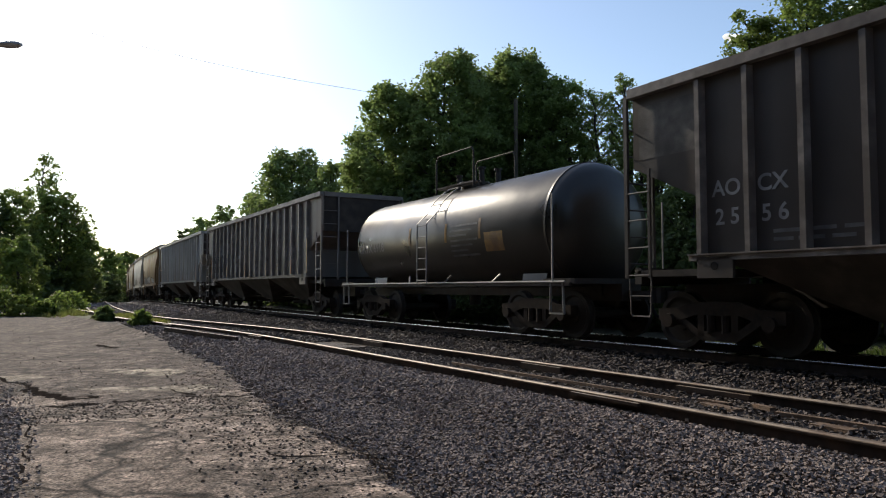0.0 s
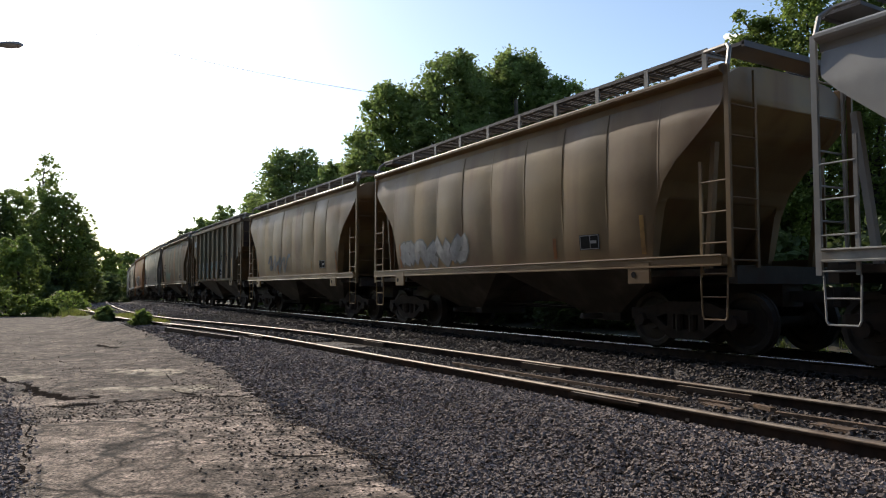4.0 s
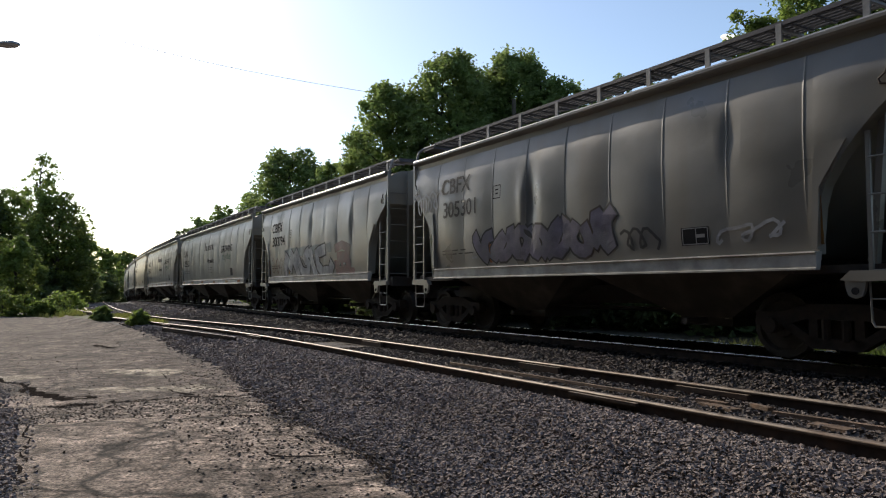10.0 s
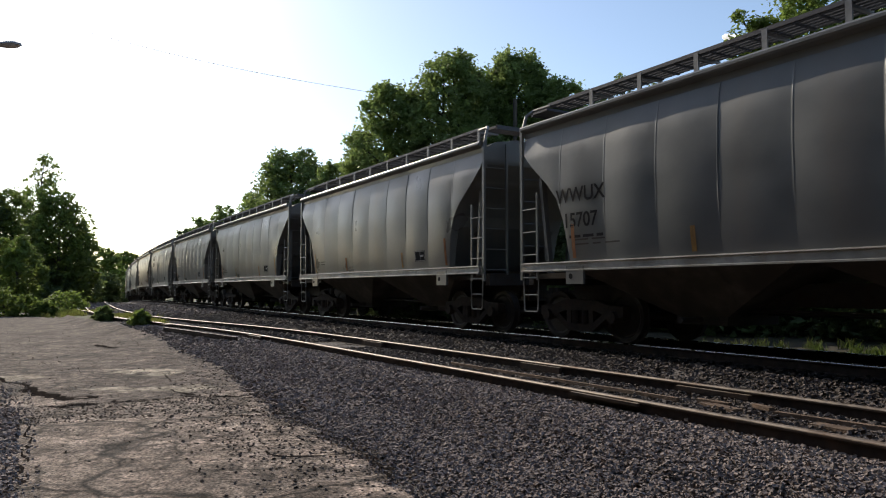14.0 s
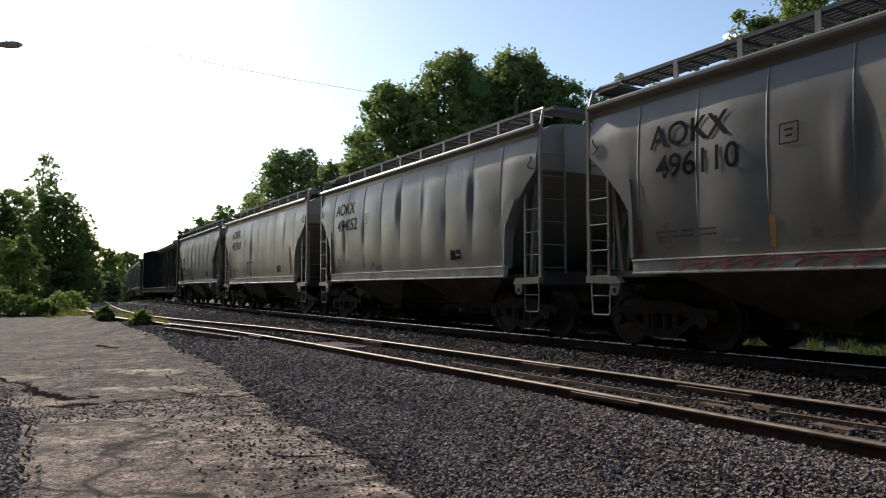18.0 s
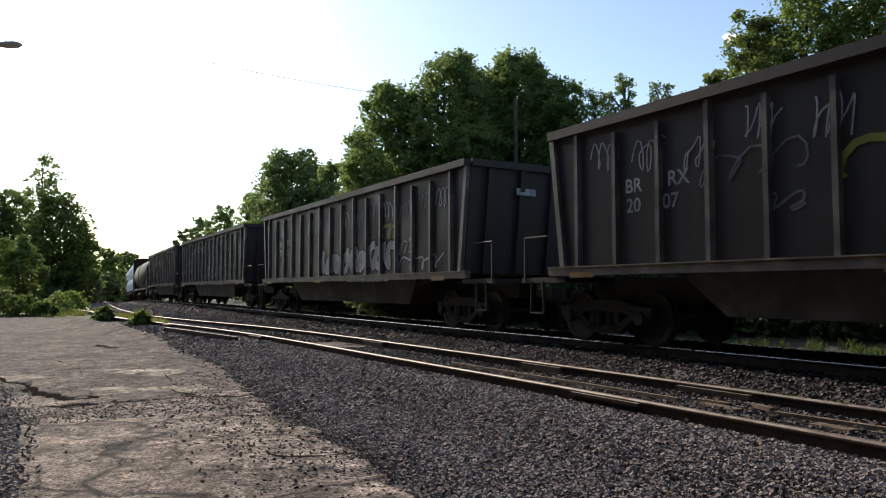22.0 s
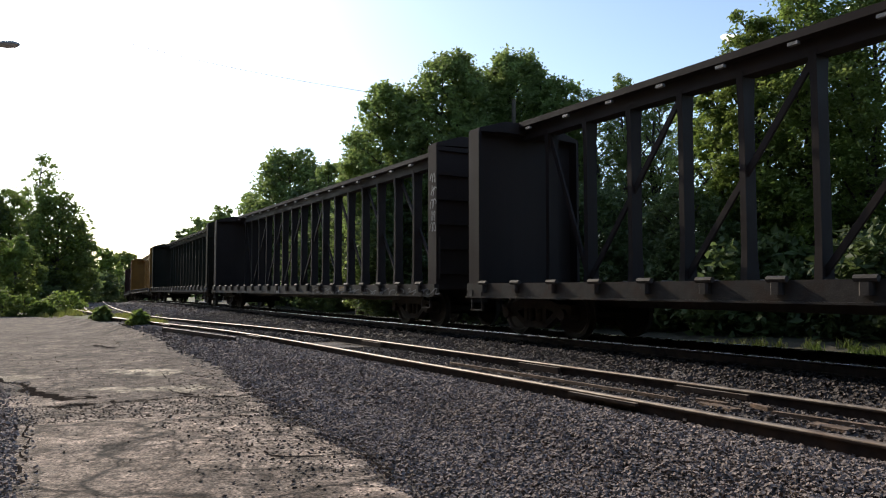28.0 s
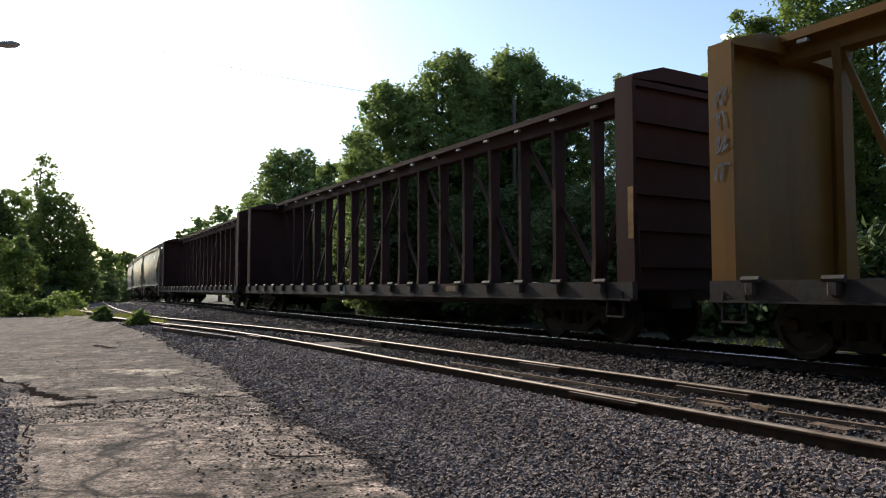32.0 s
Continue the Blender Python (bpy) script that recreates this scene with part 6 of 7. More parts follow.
def on_tank(k, text, fl, z, size, material, r, zc):
    """Lettering on the round flank of a tank car."""
    car = cars[k][0]
    x = SCALE * (ENDS[k] - ENDS[k - 1]) / 2 - 0.75 - fl
    me = text_mesh(text, size, material)
    for v in me.vertices:
        zz = z + v.co.y
        v.co = Vector((x - v.co.x, math.sqrt(max(0.01, (r + 0.008) ** 2 - (zz - zc) ** 2)), zz))
    part("lettering", me, None, car)


def tank_panel(k, fl, z, w, h, material, r, zc, name):
    """A painted patch on the round flank of a tank car."""
    car = cars[k][0]
    x = SCALE * (ENDS[k] - ENDS[k - 1]) / 2 - 0.75 - fl
    g, n = Geo(), 6
    rows = [z - h / 2 + h * j / n for j in range(n + 1)]
    g.add([(x - sx * w / 2, math.sqrt((r + 0.007) ** 2 - (zz - zc) ** 2), zz) for zz in rows for sx in (-1, 1)], [(2 * j, 2 * j + 1, 2 * j + 3, 2 * j + 2) for j in range(n)])
    part(name, g, material, car)


on_tank(1, "GATX 6918", 1.9, 2.0, 0.34, "spray_grey", 1.29, 2.24)
for i in range(7):
    tank_panel(1, 6.95 - 0.12 * (i % 3), 2.42 - i * 0.115, 1.15 - 0.2 * (i % 3), 0.045, "dim_white", 1.29, 2.24, "data_line")
tank_panel(1, 8.15, 1.98, 0.7, 0.42, "yellow_strip", 1.29, 2.24, "placard")
for fl, z in ((6.15, 2.28), (7.62, 2.3), (4.3, 2.3)):
    tank_panel(1, fl, z, 0.1, 0.46, "yellow_strip", 1.29, 2.24, "reflective_strip")
on_tank(35, "TGOX 155217", 2.7, 2.12, 0.44, "spray_grey", 1.5, 2.55)


def on_head(car, me, z, y, r, zc, tl):
    """Lays flat lettering on the dished head at a tank's -x end."""
    for v in me.vertices:
        yy, zz = y - v.co.x, z + v.co.y
        q = min(1.0, math.hypot(yy, zz - zc) / r)
        x = -tl + float(np.interp(q, [0.02, 0.35, 0.6, 0.82, 0.95, 1.0], [0, 0.03, 0.1, 0.22, 0.38, 0.6])) - 0.02
        v.co = Vector((x, yy, zz))
    part("lettering", me, None, car)


long_half = SCALE * 19.3 / 2 - 0.75
on_head(cars[35][0], text_mesh("TGOX 155217", 0.2, "spray_grey"), 3.3, 0.12, 1.5, 2.55, long_half - 0.4)
on_head(cars[35][0], text_mesh("- - -  - -", 0.14, "dim_white"), 3.12, 0.12, 1.5, 2.55, long_half - 0.4)
part("brake_cylinder", Geo().rod((-long_half + 0.75, 1.22, 1.42), (-long_half + 1.85, 1.22, 1.42), 0.17, 14).rod((-long_half + 0.72, 1.22, 1.42), (-long_half + 0.78, 1.22, 1.42), 0.19, 14), "walk_steel", cars[35][0], "pale dusty brake cylinder")
dia = [(-long_half + 2.2, 1.5, 1.75 + 0.2), (-long_half + 2.0, 1.5, 1.75), (-long_half + 2.2, 1.5, 1.55), (-long_half + 2.4, 1.5, 1.75)]
pl = Geo()
for p, q in zip(dia, dia[1:] + dia[:1]):
    pl.rod(p, q, 0.012, 5)
part("placard_holder", pl, "walk_steel", cars[35][0])
for k in (38, 39):
    for i in range(9):
        graffiti(k, 15.0 + i * 0.95, 0.8, 2, 0.8, 0.16, "dim_white", None, 0.035, 120 + i, False, 1.486)
for i in range(4):
    graffiti(40, 0.12, 2.5 + i * 0.35, 2, 0.2, 0.28, "dim_white", None, 0.03, 150 + i, False, 1.425)
for i in range(5):
    graffiti(38, 22.86, 2.3 + i * 0.3, 2, 0.22, 0.24, "spray_grey", None, 0.028, 140 + i, False, 1.425)
for k in range(37, 43):
    panel(k, 11.0, 0.9, 0.4, 0.3, "spray_grey", False, 1.49)
    panel(k, 17.5, 0.96, 0.6, 0.12, "yellow_strip", False, 1.49, "reflective_strip")
panel(41, 23.0, 2.2, 0.12, 0.85, "yellow_strip", False, 1.432, "reflective_strip")

# wrapped lumber on the loaded centre-beam car
packs = []


def pack_mesh(seed):
    """A strapped pack under plastic sheet: hanging folds, creases, tight straps."""
    r = np.random.default_rng(seed)
    g = Geo()
    nx_, nz_ = 61, 25
    L, Hh, D = 2.5, 1.52, 0.98
    folds = [(r.uniform(-1.2, 1.2), r.uniform(0.05, 0.16), r.uniform(-0.5, 0.5), r.uniform(0.04, 0.1)) for _ in range(11)]
    creases = [(r.uniform(-1.1, 1.1), r.uniform(0.2, 1.4), r.uniform(-0.9, 0.9), r.uniform(0.2, 0.5)) for _ in range(16)]
    waves = [(r.uniform(-9, 9), r.uniform(4, 13), r.uniform(0, 6.28)) for _ in range(7)]
    rings = []
    for i in range(nx_):
        x = -L / 2 + L * i / (nx_ - 1)
        ring = [(x, -D / 2, 0.0)]
        for j in range(nz_):
            z = Hh * j / (nz_ - 1)
            y = D / 2 - (0.0 if 0 < i < nx_ - 1 and 0 < j < nz_ - 1 else 0.05)
            sag = 1 - z / Hh
            y += 0.13 * math.sin(math.pi * min(1.0, 1.1 * z / Hh)) * (0.75 + 0.25 * math.sin(3.1 * x + seed)) - 0.1 * sag ** 3
            y -= 0.14 * math.exp(-((abs(x) - L / 2) / 0.09) ** 2)
            y += sum(0.014 * math.sin(a * x + b * z + c) for a, b, c in waves)
            for fx, fw, slant, dep in folds:
                d = abs(x - fx - slant * sag * sag) / fw
                y += dep * max(0.0, 1 - d) * min(1.0, 0.25 + 1.3 * sag)
            for cx, cz, slope, ln in creases:
                u, v = (x - cx), (z - cz) - slope * (x - cx)
                if abs(u) < ln:
                    y -= 0.04 * max(0.0, 1 - abs(v) / 0.06) * (1 - abs(u) / ln)
            for sx in (-0.8, 0.0, 0.8):
                y -= 0.03 * math.exp(-((x - sx) / 0.05) ** 2)
            ring.append((x, y + r.normal(0, 0.003), z))
        ring.append((x, -D / 2, Hh))
        rings.append(ring)
    g.loft(rings)
    me = g.mesh("lumber_pack", "wrap", True)
    me.set_sharp_from_angle(angle=radians(75))
    return me


pack_meshes = [pack_mesh(s) for s in range(5)]
for side in (1, -1):
    for row in range(2):
        for c in range(8):
            o = new("lumber_pack", pack_meshes[(c * 2 + row) % 5])
            tagged(o, "lumber pack wrapped in pale plastic, strapped on the car", "lumber pack", "lumber packs on the train")
            packs.append((o, pose(-9.1 + c * 2.6, side * 0.86, 1.07 + row * 1.56, 0, 0, 0 if side > 0 else 180)))


# ---- trees ----
def leaf_cloud(B, count, size, seed, env=None):
    """Leaves scattered over tufts of ellipsoid clumps: (x, y, z, rx, ry, rz) each."""
    r = np.random.default_rng(seed)
    B = np.array(B, float)
    area = (B[:, 3] * B[:, 4] * B[:, 5]) ** (2 / 3)
    pick = r.choice(len(B), count, p=area / area.sum())
    nt = 48
    tuft = r.normal(size=(len(B), nt, 3))
    tuft[:, :, 2] += 0.25
    tuft /= np.linalg.norm(tuft, axis=2)[:, :, None]
    tuft *= r.uniform(0.55, 1.2, (len(B), nt, 1))
    u = tuft[pick, r.integers(0, nt, count)] + r.normal(size=(count, 3)) * 0.2
    inner = r.random(count) < 0.22
    u[inner] *= r.uniform(0.3, 0.85, (inner.sum(), 1))
    P = B[pick, :3] + u * B[pick, 3:]
    if env:
        h, spread, low = env
        n2 = int(count * 0.42)
        f = r.beta(1.25, 1.35, n2)
        prof = np.sin(np.pi * (0.12 + 0.80 * f)) ** 0.7
        knots = r.normal(size=(n2 // 14 + 1, 3)) * (0.16, 0.16, 0.1)
        ang, rad = r.uniform(0, 2 * np.pi, n2), np.sqrt(r.uniform(0.1, 1.0, n2)) * spread * prof * 1.02
        Q = np.stack([rad * np.cos(ang), rad * np.sin(ang), h * (low + (1 - low) * f) - 0.2], 1)
        lead = Q[(np.arange(n2) // 14) * 14]
        Q = lead + r.normal(size=(n2, 3)) * 0.055 * spread * (1, 1, 0.8)
        P[:n2] = Q
    sz = size * r.uniform(0.55, 1.3, count)
    a = r.normal(size=(count, 3)) * (1, 1, 0.6)
    a /= np.linalg.norm(a, axis=1)[:, None]
    b = np.cross(a, r.normal(size=(count, 3)) * (0.5, 0.5, 1))
    b /= np.linalg.norm(b, axis=1)[:, None]
    n = np.cross(a, b)
    s = sz[:, None]
    V = np.stack([P - a * s * 0.6, P + b * s * 0.36 + n * s * 0.12, P + a * s * 0.6, P - b * s * 0.36 + n * s * 0.12], 1).reshape(-1, 3)
    return V, np.arange(count * 4).reshape(-1, 4)


def ground_at(x, y):
    S, d = to_track(np.array(x, float), np.array(y, float))
    return float(height(np.clip(S, -60, 160), np.clip(d, -80, 90)))


def tree(x, y, h, spread, leaves, size, colour, seed, label, low=0.2, clumps=20, name="tree", top=1.0):
    """A tapered trunk, limbs, and a crown of leaf tufts; low: where the crown begins, as a share of the height."""
    r = random.Random(seed)
    t = thing(name, label, name, "trees beside the track" if name == "tree" else "bushes beside the track")
    t.matrix_basis = pose(x, y, ground_at(x, y) - 0.08)
    g = Geo()
    bend = [(r.uniform(-0.03, 0.03) * h, r.uniform(-0.03, 0.03) * h) for _ in range(3)]
    spine = [(0, 0, 0, h * 0.022 + 0.02), (bend[0][0], bend[0][1], h * 0.3, h * 0.015 + 0.015), (bend[1][0], bend[1][1], h * 0.6, h * 0.009 + 0.01),
             (bend[2][0], bend[2][1], h * 0.92, 0.015)]
    g.loft([[(ox + rr * math.cos(k * math.pi / 4), oy + rr * math.sin(k * math.pi / 4), zz) for k in range(8)] for ox, oy, zz, rr in spine])
    B = []
    clumps = int(clumps * 2.2)
    for k in range(clumps):
        f = (k + 0.5) / clumps
        prof = (math.sin(math.pi * (0.12 + 0.80 * f)) ** 0.7) * (top if f > 0.7 else 1.0)
        ang = k * 2.39996 + r.uniform(-0.4, 0.4)
        s = spread * r.uniform(0.17, 0.34) * (0.6 + 0.4 * prof)
        out = max(0.0, spread * 1.12 * prof - s * 0.75) * math.sqrt(r.uniform(0.12, 1.0))
        bz = h * (low + (1 - low) * f) - s * 0.55
        bx, by = out * math.cos(ang), out * math.sin(ang)
        B.append((bx, by, bz, s, s, s * r.uniform(0.6, 0.85)))
        za = max(0.1 * h, bz - out * 0.7 - 0.3)
        if name == "tree":
            g.rod((bend[0][0] * 0.7, bend[0][1] * 0.7, za), (bx, by, bz), 0.012 + 0.0022 * h, 5)
    part("trunk", g, "bark", t, smoothed=True)
    V, F = leaf_cloud(B, leaves, size, seed, (h, spread, low))
    part("crown", big_mesh("crown", V, F, [colour]), None, t)
    return t


# bearing across (metres at 1265 m) , top above the eye likewise, half width, distance, leaves, leaf size, colour, crown start, clumps
SIGHT = [
    (690, 150, 78, 43, 17000, 0.34, "leaf", 0.1, 24), (640, 235, 46, 46, 8000, 0.34, "leaf", 0.08, 14),
    (795, 100, 88, 42, 24000, 0.34, "leaf", 0.1, 28), (855, 118, 70, 44, 12000, 0.34, "leaf", 0.1, 20), (915, 92, 78, 44, 22000, 0.34, "leaf", 0.12, 26), (965, 128, 60, 43, 9000, 0.3, "leaf", 0.12, 18), (860, 125, 76, 46, 8000, 0.36, "leaf", 0.08, 16),
    (1000, 140, 62, 42, 9000, 0.30, "leaf", 0.15, 18), (1060, 160, 52, 41, 7500, 0.22, "leaf", 0.15, 26), (1108, 134, 40, 38, 5600, 0.2, "leaf", 0.15, 24), (1172, 146, 46, 36, 6800, 0.19, "leaf", 0.15, 26),
    (1140, 200, 60, 37, 7000, 0.2, "leaf", 0.1, 24), (1230, 165, 46, 33, 7000, 0.18, "leaf", 0.1, 24),
    (1270, 120, 45, 27, 7500, 0.20, "leaf_light", 0.06, 14), (1345, 22, 78, 26, 19000, 0.19, "leaf_light", 0.05, 24), (1440, -30, 110, 25, 26000, 0.18, "leaf_light", 0.04, 28),
    (1560, -45, 130, 24, 24000, 0.18, "leaf_light", 0.04, 28), (1730, -60, 120, 24, 9000, 0.24, "leaf", 0.05, 20),
    (1050, 330, 120, 33, 9000, 0.28, "leaf_shaded", 0.02, 18), (1230, 330, 110, 29, 10000, 0.25, "leaf_shaded", 0.02, 18), (1400, 330, 120, 27, 10000, 0.24, "leaf_shaded", 0.02, 18),
    (1560, 300, 120, 26, 9000, 0.24, "leaf_shaded", 0.02, 18), (880, 330, 110, 38, 8000, 0.32, "leaf_shaded", 0.02, 16), (720, 330, 100, 42, 8000, 0.34, "leaf_shaded", 0.02, 16),
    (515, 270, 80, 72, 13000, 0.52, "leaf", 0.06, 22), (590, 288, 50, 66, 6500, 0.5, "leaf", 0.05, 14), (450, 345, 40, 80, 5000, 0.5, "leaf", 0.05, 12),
    (600, 380, 90, 60, 7000, 0.45, "leaf_shaded", 0.02, 14),
    (392, 366, 34, 95, 2600, 0.6, "leaf", 0.1, 12), (352, 386, 30, 105, 2400, 0.6, "leaf", 0.08, 12), (322, 405, 22, 115, 1800, 0.6, "leaf_shaded", 0.05, 10),
    (72, 276, 36, 64, 2200, 0.34, "leaf_light", 0.25, 16), (100, 345, 60, 62, 9500, 0.36, "leaf_light", 0.05, 22), (20, 335, 52, 66, 8000, 0.36, "leaf_light", 0.05, 20),
    (135, 395, 34, 66, 4500, 0.36, "leaf_light", 0.04, 14), (-60, 330, 80, 64, 9000, 0.4, "leaf_shaded", 0.05, 20), (28, 418, 46, 50, 7000, 0.26, "leaf_light", 0.05, 14),
    (185, 440, 32, 120, 3800, 0.7, "leaf_light", 0.03, 12), (225, 448, 30, 150, 3200, 0.8, "leaf_light", 0.03, 12), (262, 470, 30, 170, 2600, 0.8, "leaf", 0.03, 10),
    (150, 470, 30, 90, 3000, 0.5, "leaf", 0.03, 10), (60, 462, 60, 60, 5000, 0.34, "leaf_shaded", 0.0, 14), (130, 468, 45, 72, 4500, 0.4, "leaf_shaded", 0.0, 12), (180, 482, 36, 100, 3500, 0.5, "leaf_shaded", 0.0, 10),
    (225, 488, 36, 140, 3000, 0.7, "leaf_shaded", 0.0, 10), (262, 492, 30, 165, 2500, 0.8, "leaf_shaded", 0.0, 10),
]
for k, (px, py, hw, Z, nl, sz, colr, low, cl) in enumerate(SIGHT):
    near_by = 0.8 if 440 < px < 1250 else 0.88 if px > 1250 else 1.0
    Z, sz = Z * near_by, sz * near_by
    x = (px - 784) / 1265 * Z
    h = EYE + (511 - py) / 1265 * Z - ground_at(x, Z)
    fine = 1.6 if 590 < px < 1260 and colr != "leaf_shaded" else 1.1
    tree(x, Z, h * 1.03, hw * 1.08 / 1265 * Z, int(nl * 1.3 * fine), sz * 0.82 / math.sqrt(fine), colr, 20 + k, "broad-leaved tree in green leaf, growing beyond the tracks" if px > 300 else
         "dark green leafy tree growing beside the asphalt lane", low, cl)

# extra trees kept below the skyline, added to shade the ground beyond the train
for k, (S, d, h) in enumerate(((30, 17.5, 8.5), (40, 18.5, 8.0), (52, 18.0, 9.0), (66, 19.0, 9.0), (82, 20.0, 9.0))):
    x, y = from_track(np.array(S), np.array(d))
    tree(float(x), float(y), h, 3.2, 5000, 0.4, "leaf_shaded", 140 + k, "broad-leaved tree in green leaf, growing beyond the tracks", 0.05, 14)
# unseen wood added to close the lane's other side and darken the car sides
back = None
rb = random.Random(77)
for k in range(17):
    S, d = -34 + k * 4.6, -15.5 + rb.uniform(-1.5, 1.5)
    x, y = from_track(np.array(S), np.array(d))
    if back is None:
        back = tree(float(x), float(y), 19.0, 5.6, 5200, 1.2, "leaf_shaded", 160, "tall dark leafy tree out of view behind the lane, added to block skylight", 0.0, 30)
    else:
        copy_thing(back, pose(float(x), float(y), ground_at(float(x), float(y)) - 0.08, 0, 0, rb.uniform(0, 360)))

# more unseen trees past the camera, keeping low sky off the car ends
for S, d in ((-40, -9), (-44, -3), (-41, 2.5), (-43, 16.5), (-40, 22), (-38, 28), (-30, 31), (-22, 33)):
    x, y = from_track(np.array(float(S)), np.array(float(d)))
    copy_thing(back, pose(float(x), float(y), ground_at(float(x), float(y)) - 0.08, 0, 0, rb.uniform(0, 360)))

hedge = None
for k in range(20):
    S, d = -8 + k * 3.6, 18.5 + rb.uniform(-0.8, 1.2)
    x, y = from_track(np.array(S), np.array(d))
    x, y = float(x), float(y)
    if hedge is None:
        hedge = tree(x, y, 3.0, 2.4, 4200, 0.26, "leaf_shaded", 190, "dense green undergrowth, its leaf colour darkened for shade under the trees", 0.0, 16, "bush")
    else:
        copy_thing(hedge, pose(x, y, ground_at(x, y) - 0.08, 0, 0, rb.uniform(0, 360)))

# low bushes and weeds beside the lane
for k, (px, py, hw, hp, Z) in enumerate(((118, 558, 38, 36, 40), (185, 568, 19, 26, 28), (250, 573, 20, 28, 24), (68, 545, 14, 22, 50), (8, 562, 34, 50, 37), (48, 562, 30, 38, 37), (84, 562, 22, 26, 37))):
    x = (px - 784) / 1265 * Z
    tree(x, Z, hp / 1265 * Z * 1.1, hw / 1265 * Z, 1600 if hw > 15 else 900, 0.16, "leaf_light" if k > 3 else "leaf" if k % 2 else "leaf_light", 80 + k,
         "low leafy bush at the edge of the lane", 0.02, 9, "bush")
for k, (px, hp, Z) in enumerate(((965, 42, 31), (1350, 22, 24.5), (1440, 36, 23.5), (1520, 24, 23))):
    x = (px - 784) / 1265 * Z
    tree(x, Z, hp / 1265 * Z, hp / 1265 * Z * 0.8, 500, 0.12, "leaf_light", 95 + k, "small weedy bush at the far edge of the ballast", 0.05, 6, "bush")


def grass(name, spots, count, hgt, seed, label):
    """Upright bent blades over rectangles S0, S1, d0, d1."""
    r = np.random.default_rng(seed)
    VV = []
    for s0, s1, d0, d1, share in spots:
        n = int(count * share)
        clump = r.random((max(8, n // 40), 2))
        c = clump[r.integers(0, len(clump), n)] + r.normal(0, 0.012, (n, 2))
        S, d = s0 + (s1 - s0) * c[:, 0], d0 + (d1 - d0) * c[:, 1] + r.normal(0, 0.06, n)
        x, y = from_track(S, d)
        z = height(S, d) - 0.03
        ang = r.uniform(0, 2 * np.pi, n)
        hh = hgt * r.uniform(0.4, 1.2, n)
        lean = r.normal(0, 0.3, (n, 2)) * hh[:, None]
        wx, wy = np.cos(ang) * 0.016 * hgt / 0.3, np.sin(ang) * 0.016 * hgt / 0.3
        P = np.stack([x, y, z], 1)
        W = np.stack([wx, wy, np.zeros(n)], 1)
        mid = P + np.stack([lean[:, 0] * 0.4, lean[:, 1] * 0.4, hh * 0.6], 1)
        tip = P + np.stack([lean[:, 0], lean[:, 1], hh], 1)
        VV.append(np.stack([P - W, P + W, mid + W * 0.7, tip, mid - W * 0.7], 1))
    V = np.concatenate(VV).reshape(-1, 3)
    F = np.arange(len(V)).reshape(-1, 5)
    tagged(new(name, big_mesh(name, V, F, ["blade"])), label, "grass", kind="stuff")


grass("grass", [(-2, 5.5, 12.6, 13.8, 0.4), (6.5, 9.5, 12.7, 13.7, 0.14), (7, 13, 14.5, 17.0, 0.12)], 8000, 0.26, 5, "tall green grass at the far foot of the ballast")
grass("weeds", [(40, 70, 0.4, 2.0, 0.4)], 8000, 0.3, 6, "yellow-green weeds between the lane and the siding")


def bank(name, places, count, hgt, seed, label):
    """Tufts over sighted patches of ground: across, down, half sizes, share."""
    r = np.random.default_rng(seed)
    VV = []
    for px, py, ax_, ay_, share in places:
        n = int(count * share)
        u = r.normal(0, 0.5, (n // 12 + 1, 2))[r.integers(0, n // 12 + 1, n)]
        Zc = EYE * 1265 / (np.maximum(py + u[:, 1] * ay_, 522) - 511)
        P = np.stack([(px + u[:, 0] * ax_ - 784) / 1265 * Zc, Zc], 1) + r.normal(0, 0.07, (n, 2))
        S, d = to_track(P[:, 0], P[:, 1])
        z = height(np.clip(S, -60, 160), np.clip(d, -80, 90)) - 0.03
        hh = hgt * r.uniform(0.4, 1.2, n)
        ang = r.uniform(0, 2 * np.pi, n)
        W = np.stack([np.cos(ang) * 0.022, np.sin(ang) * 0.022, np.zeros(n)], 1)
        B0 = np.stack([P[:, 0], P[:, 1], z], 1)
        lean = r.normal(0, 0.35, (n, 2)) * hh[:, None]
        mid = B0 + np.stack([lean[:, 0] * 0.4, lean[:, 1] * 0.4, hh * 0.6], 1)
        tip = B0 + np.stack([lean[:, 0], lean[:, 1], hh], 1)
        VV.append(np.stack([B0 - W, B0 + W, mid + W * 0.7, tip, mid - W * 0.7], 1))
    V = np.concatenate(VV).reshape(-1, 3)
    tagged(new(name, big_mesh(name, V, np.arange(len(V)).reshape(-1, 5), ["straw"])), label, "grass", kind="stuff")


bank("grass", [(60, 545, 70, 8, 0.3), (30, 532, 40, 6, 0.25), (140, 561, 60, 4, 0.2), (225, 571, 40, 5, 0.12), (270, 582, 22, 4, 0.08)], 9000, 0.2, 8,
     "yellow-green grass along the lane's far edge")


